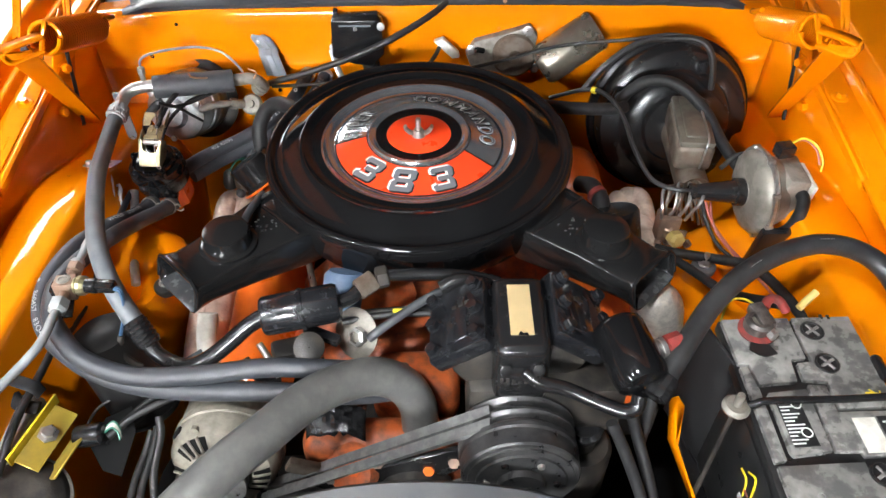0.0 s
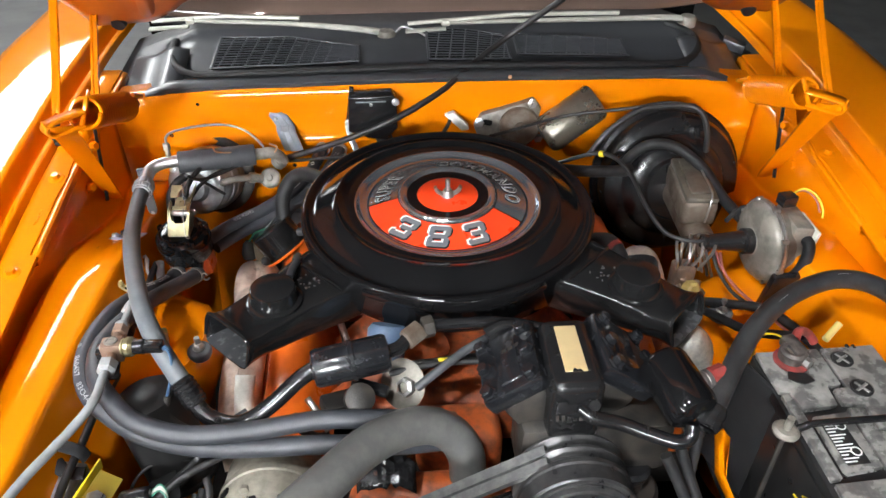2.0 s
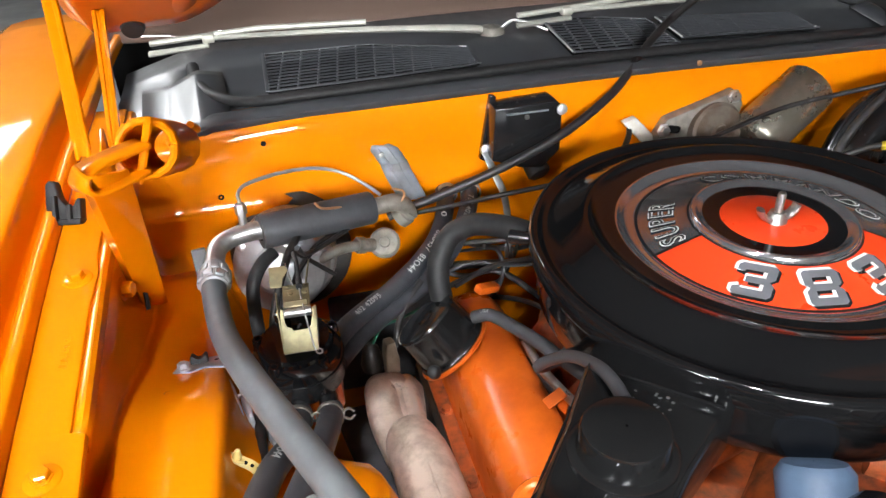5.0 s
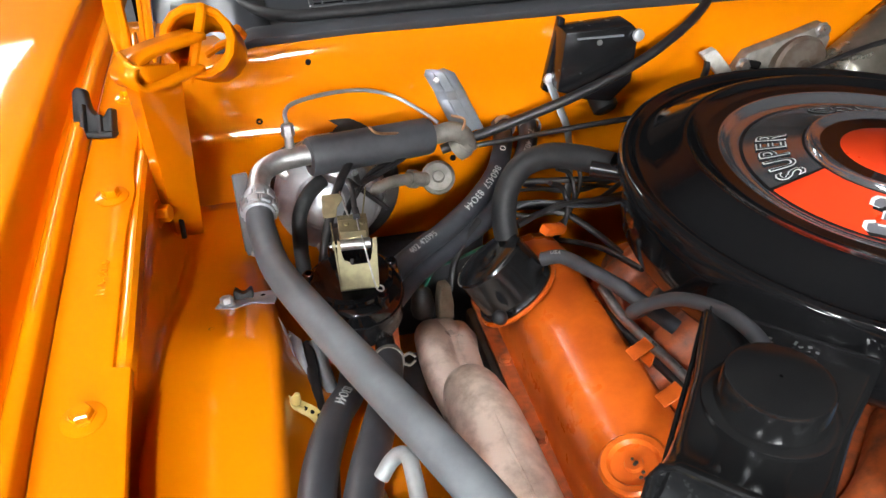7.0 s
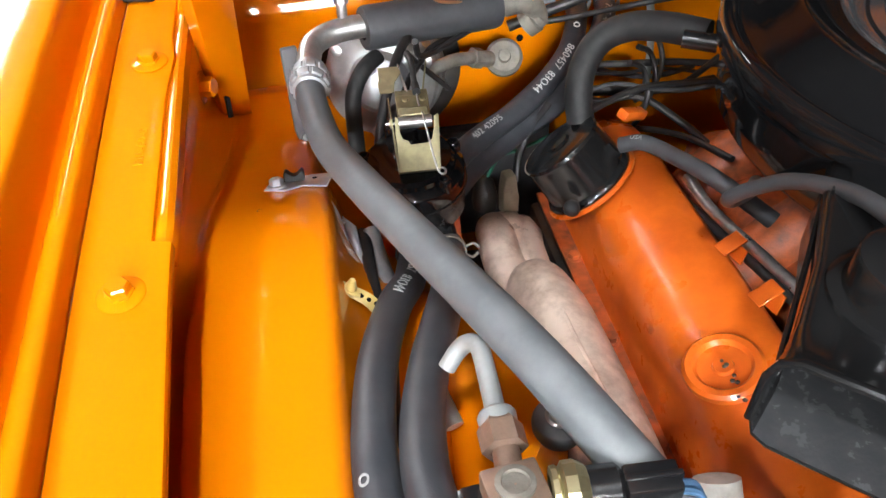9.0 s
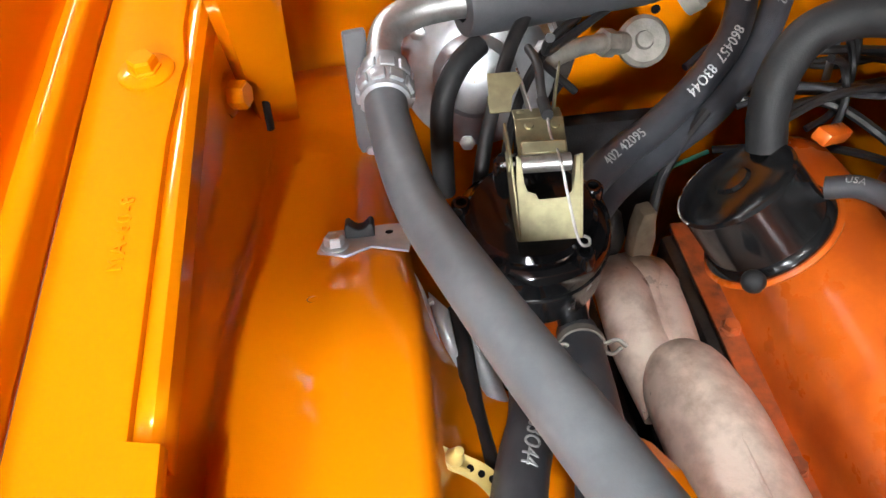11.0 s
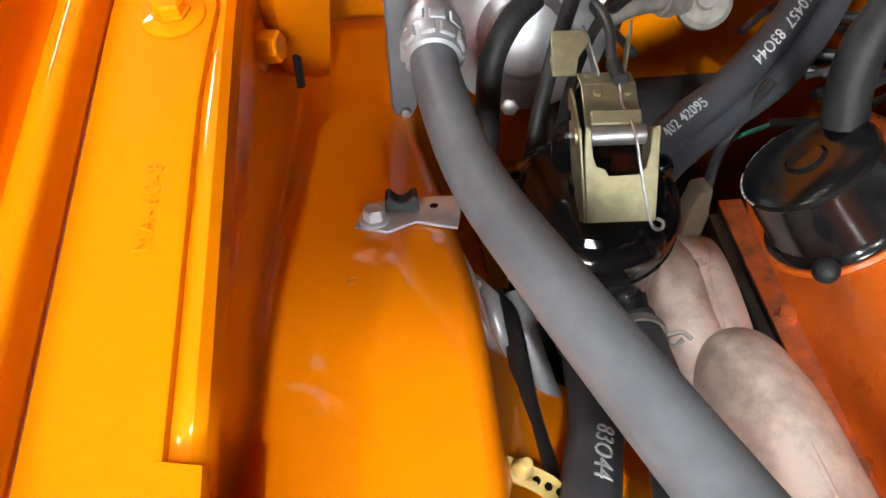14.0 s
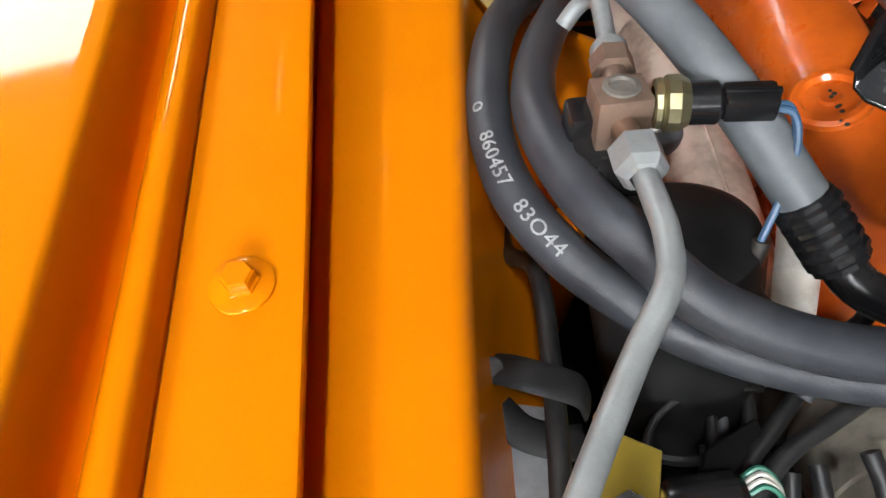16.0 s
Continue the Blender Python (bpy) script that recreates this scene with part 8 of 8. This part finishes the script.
part("white_connector", prism([(-0.024, 0.012), (-0.006, 0.018), (0.022, -0.010), (0.024, -0.020), (0.010, -0.022), (-0.010, -0.002)], 0.012, pose(0.025, 0.368, 0.905, 90, 0, 0), 0.002), WHITEPL, wm, "off-white wiring plug")
part("wire", tube([(0.015, 0.365, 0.91), (0.008, 0.352, 0.90), (-0.005, 0.34, 0.885), (-0.02, 0.335, 0.87)], 0.004, 8), WIRE, wm)
# cables
solo("hood_cable", tube([(-0.325, 0.345, 0.836), (-0.29, 0.342, 0.848), (-0.23, 0.338, 0.868), (-0.172, 0.334, 0.890), (-0.11, 0.338, 0.914), (-0.058, 0.350, 0.936), (0.000, 0.382, 0.958), (0.05, 0.425, 0.982), (0.115, 0.47, 1.012), (0.18, 0.475, 1.056), (0.235, 0.455, 1.105), (0.27, 0.43, 1.145)], 0.0058, 12), WIRE, "thick black cable running up to the hood", "cable")
solo("throttle_cable", tube([(-0.30, 0.34, 0.838), (-0.24, 0.325, 0.850), (-0.18, 0.312, 0.862), (-0.12, 0.30, 0.872), (-0.05, 0.295, 0.878), (0.04, 0.305, 0.888), (0.12, 0.318, 0.900), (0.22, 0.33, 0.921), (0.30, 0.315, 0.938), (0.345, 0.300, 0.950), (0.40, 0.285, 0.966), (0.45, 0.27, 0.966)], 0.0032, 10), WIRE, "thin black throttle cable", "cable")
tpw = thing("ground_strap", "braided steel ground strap", "strap", (-0.17, 0.36, 0.85))
part("braid", tube([(-0.186, 0.372, 0.895), (-0.178, 0.355, 0.870), (-0.168, 0.345, 0.842), (-0.165, 0.335, 0.80), (-0.17, 0.32, 0.76)], 0.006, 8, flat=0.3), GALV, tpw)
for k, pts in enumerate(([(-0.27, 0.22, 0.80), (-0.22, 0.24, 0.805), (-0.16, 0.25, 0.80), (-0.10, 0.24, 0.80)], [(-0.27, 0.25, 0.78), (-0.21, 0.26, 0.785), (-0.17, 0.22, 0.77), (-0.15, 0.16, 0.76)], [(-0.30, 0.30, 0.76), (-0.24, 0.31, 0.765), (-0.17, 0.30, 0.765), (-0.10, 0.30, 0.77)], [(-0.28, 0.27, 0.74), (-0.22, 0.24, 0.76), (-0.18, 0.20, 0.77), (-0.16, 0.14, 0.78)], [(-0.25, 0.33, 0.79), (-0.20, 0.33, 0.785), (-0.14, 0.32, 0.785), (-0.08, 0.31, 0.78)])):
    solo("wire_loom", tube(pts, 0.0032 + 0.0008 * (k % 3), 8), WIRE, "black wires along the back of the engine", "wire", "wires")
solo("orange_clip", box((0.035, 0.012, 0.010), pose(-0.235, 0.205, 0.800, 10, 20, 30), 0.002), ENGINE, "orange painted wire clip", "clip")
wc = thing("wiring_plug", "grey wiring plug with green wire", "connector", (-0.355, 0.20, 0.71))
part("plug", prism([(-0.006, 0.024), (0.005, 0.024), (0.007, 0.008), (0.0095, -0.004), (0.009, -0.024), (-0.008, -0.024), (-0.0085, 0.006)], 0.014, pose(-0.358, 0.207, 0.729, 90, 0, 12), 0.002), PLUGM, wc, "yellowed brown plug body")
part("boot", lathe([(0.012, 0), (0.014, 0.01), (0.010, 0.03), (0.004, 0.036), (0.001, 0.036)], 16, aim((-0.378, 0.21, 0.705), (0, 0.2, 1))), SOOT, wc)
part("wire", tube([(-0.375, 0.215, 0.74), (-0.360, 0.225, 0.755), (-0.335, 0.235, 0.755), (-0.30, 0.24, 0.765)], 0.0018, 8), GREENWIRE, wc)
part("wire", tube([(-0.348, 0.208, 0.735), (-0.340, 0.222, 0.76), (-0.325, 0.235, 0.78), (-0.305, 0.25, 0.795)], 0.004, 8), WIRE, wc)
# wipers
for name, piv, a, b, c0, c1 in (("wiper", (-0.106, 0.600, 0.985), (-0.30, 0.640, 0.998), (-0.525, 0.668, 1.000), (-0.61, 0.682, 0.996), (-0.29, 0.655, 1.005)), ("wiper", (0.560, 0.650, 0.985), (0.30, 0.625, 1.000), (0.02, 0.612, 1.004), (-0.06, 0.612, 1.004), (0.40, 0.640, 1.008))):
    o = thing(name, "silver wiper arm with its blade", "wiper", piv, "wipers")
    part("arm", sweep(spline([(*piv, 0.012), (piv[0] * 0.8 + a[0] * 0.2, piv[1] * 0.8 + a[1] * 0.2, piv[2] + 0.008, 0.012), (*a, 0.009), (*b, 0.007)], 6), 0.006, 8, flat=0.5), ARM, o)
    part("pivot_cap", lathe([(0.020, -0.012), (0.020, 0.004), (0.015, 0.010), (0.001, 0.012)], 24, pose(*piv)), GREYCAST, o)
    part("blade_frame", sweep([c0, tuple((Vector(c0) + Vector(c1)) / 2 + Vector((0, 0.004, 0.006))), c1], 0.0062, 8, flat=0.7), ARM, o)
    part("blade_rubber", sweep([(c0[0], c0[1] + 0.006, c0[2] - 0.006), (c1[0], c1[1] + 0.006, c1[2] - 0.006)], 0.0035, 6), BLACKRUB, o)
    part("yoke", box((0.018, 0.016, 0.012), pose(*b), 0.003), ARM, o)
    part("tip", sweep([(b[0], b[1] - 0.018, b[2] - 0.006, 0.008), (b[0] - 0.085, b[1] - 0.012, b[2] - 0.012, 0.009)], 0.008, 8, flat=0.45), ARM, o)
wt = thing("washer_jet", "small steel tube on the cowl", "tube", (-0.05, 0.60, 0.99))
part("jet", tube([(-0.085, 0.615, 0.985), (-0.07, 0.61, 0.998), (-0.05, 0.60, 0.996), (-0.02, 0.585, 0.985)], 0.0025, 8), STEEL, wt)


# ---- small things: pads, ridges, dimples, clips ----
solo("floor_mat_flap", prism([(-0.432, 0.262), (-0.368, 0.262), (-0.366, 0.075), (-0.392, 0.066), (-0.412, 0.144)], 0.010, pose(0, 0, 0.592), 0.002, 1), FELT, "black ribbed rubber mat below the heater hoses", "mat")
for s in (1, -1):
    rows = []
    for k in range(13):
        f = k / 12
        y = 0.402 + 0.165 * f
        crest = 0.964 + 0.020 * f
        x = -0.531 - 0.012 * f
        rows.append([(s * (x - 0.075), y, crest - 0.020), (s * (x - 0.040), y, crest - 0.0175), (s * (x - 0.018), y, crest - 0.0085), (s * (x - 0.004), y, crest - 0.0015), (s * (x + 0.004), y, crest), (s * (x + 0.016), y, crest - 0.002), (s * (x + 0.035), y, crest - 0.006)])
    sheet(solo("cowl_ridge", loft(rows), COWLM, "grey-black pressed ridge at the cowl corner", "cowl", kind="structure", sharp=60), 0.0015)


def crumpled(name, at, size, material, label):
    """A crushed sheet-metal shield."""
    rng = random.Random(5)
    rows = []
    for i in range(15):
        u = i / 14 - 0.5
        rows.append([Vector(at) + Vector((size[0] * u, size[1] * (v - 0.5) + 0.003 * rng.uniform(-1, 1), size[2] * (0.6 - 2.4 * (v - 0.5) ** 2 - 1.6 * u * u) + 0.003 * rng.uniform(-1, 1))) for v in [j / 14 for j in range(15)]])
    return sheet(solo(name, loft(rows), material, label, "shield", sharp=20), 0.0015)


crumpled("heat_shield", (-0.118, -0.320, 0.770), (0.075, 0.06, 0.035), SATIN, "crumpled black heat shield under the radiator hose")
for x, y in ((-0.5735, -0.0265), (-0.5685, -0.0265), (-0.5735, -0.092), (-0.567, -0.092), (-0.575, -0.16), (-0.568, -0.235)):
    z = lerp(y, SHELF_Z)
    solo("weld_dimple", lathe([(0.0050, -0.0014), (0.0038, -0.0002), (0.0020, 0.0006), (0.0001, 0.0008)], 18, Matrix.Translation((x, y, z + 0.0012))), ORANGE, "small painted weld dimple on the shelf", "dimple", "weld dimples", kind="structure")
solo("shelf_hole", lathe([(0.0001, 0.0), (0.0022, 0.0), (0.0026, 0.0005), (0.0032, 0.0002)], 16, aim((-0.5765, 0.071, 0.8446), (0, 0.3, 1))), SOOT, "small chipped hole in the orange shelf", "hole", kind="structure")

# clips and wires along the valve cover and the back of the engine
for y, z in ((0.020, 0.786), (-0.035, 0.786)):
    c = thing("wire_clip", "orange painted wire clip on the valve cover edge", "clip", (-0.222, y, z), "wire clips")
    part("tab", box((0.022, 0.014, 0.0016), pose(-0.224, y, z + 0.006, 0, -24, 12), 0.0005, 1), ENGINE, c)
    part("leg", box((0.0016, 0.014, 0.018), pose(-0.214, y, z - 0.004, 0, 10, 12), 0.0005, 1), ENGINE, c)
rng = random.Random(11)
for k in range(5):
    y0, z0 = 0.245 + 0.028 * k, 0.80 - 0.010 * k
    pts = [(-0.285 + 0.008 * rng.uniform(-1, 1), y0, z0)]
    for j in range(1, 5):
        pts.append((-0.285 + 0.045 * j, y0 + 0.02 * rng.uniform(-1, 1), z0 + 0.012 * rng.uniform(-1, 1)))
    solo("wire_loom", tube(pts, 0.0022 + 0.0012 * (k % 3), 8), WIRE if k % 4 else RUBBER, "black wires along the back of the engine", "wire", "wires")
for k in range(3):
    y0 = 0.25 + 0.03 * k
    solo("wire_loom", tube([(-0.225 + 0.02 * k, y0, 0.83), (-0.205 + 0.02 * k, y0 + 0.01, 0.815), (-0.20 + 0.02 * k, y0, 0.79), (-0.215 + 0.02 * k, y0 - 0.015, 0.77), (-0.235 + 0.02 * k, y0 - 0.02, 0.76)], 0.0030, 8), WIRE, "looped black wire behind the engine", "wire", "wires")
# cover rail bolts and chips
for k in range(9):
    a = 2.4 * k
    solo("paint_chip", lathe([(0.0001, 0.0003), (0.0008 + 0.0006 * rng.random(), 0.0002), (0.0012 + 0.0007 * rng.random(), -0.0004)], 7, aim((-0.280 + 0.010 * math.cos(a) * rng.random(), -0.100 + 0.016 * math.sin(a), 0.7880 - 0.0034 * math.cos(a)), (-0.34, 0, 1))), SOOT, "dark chip in the orange valve cover paint", "paint chip", "paint chips")
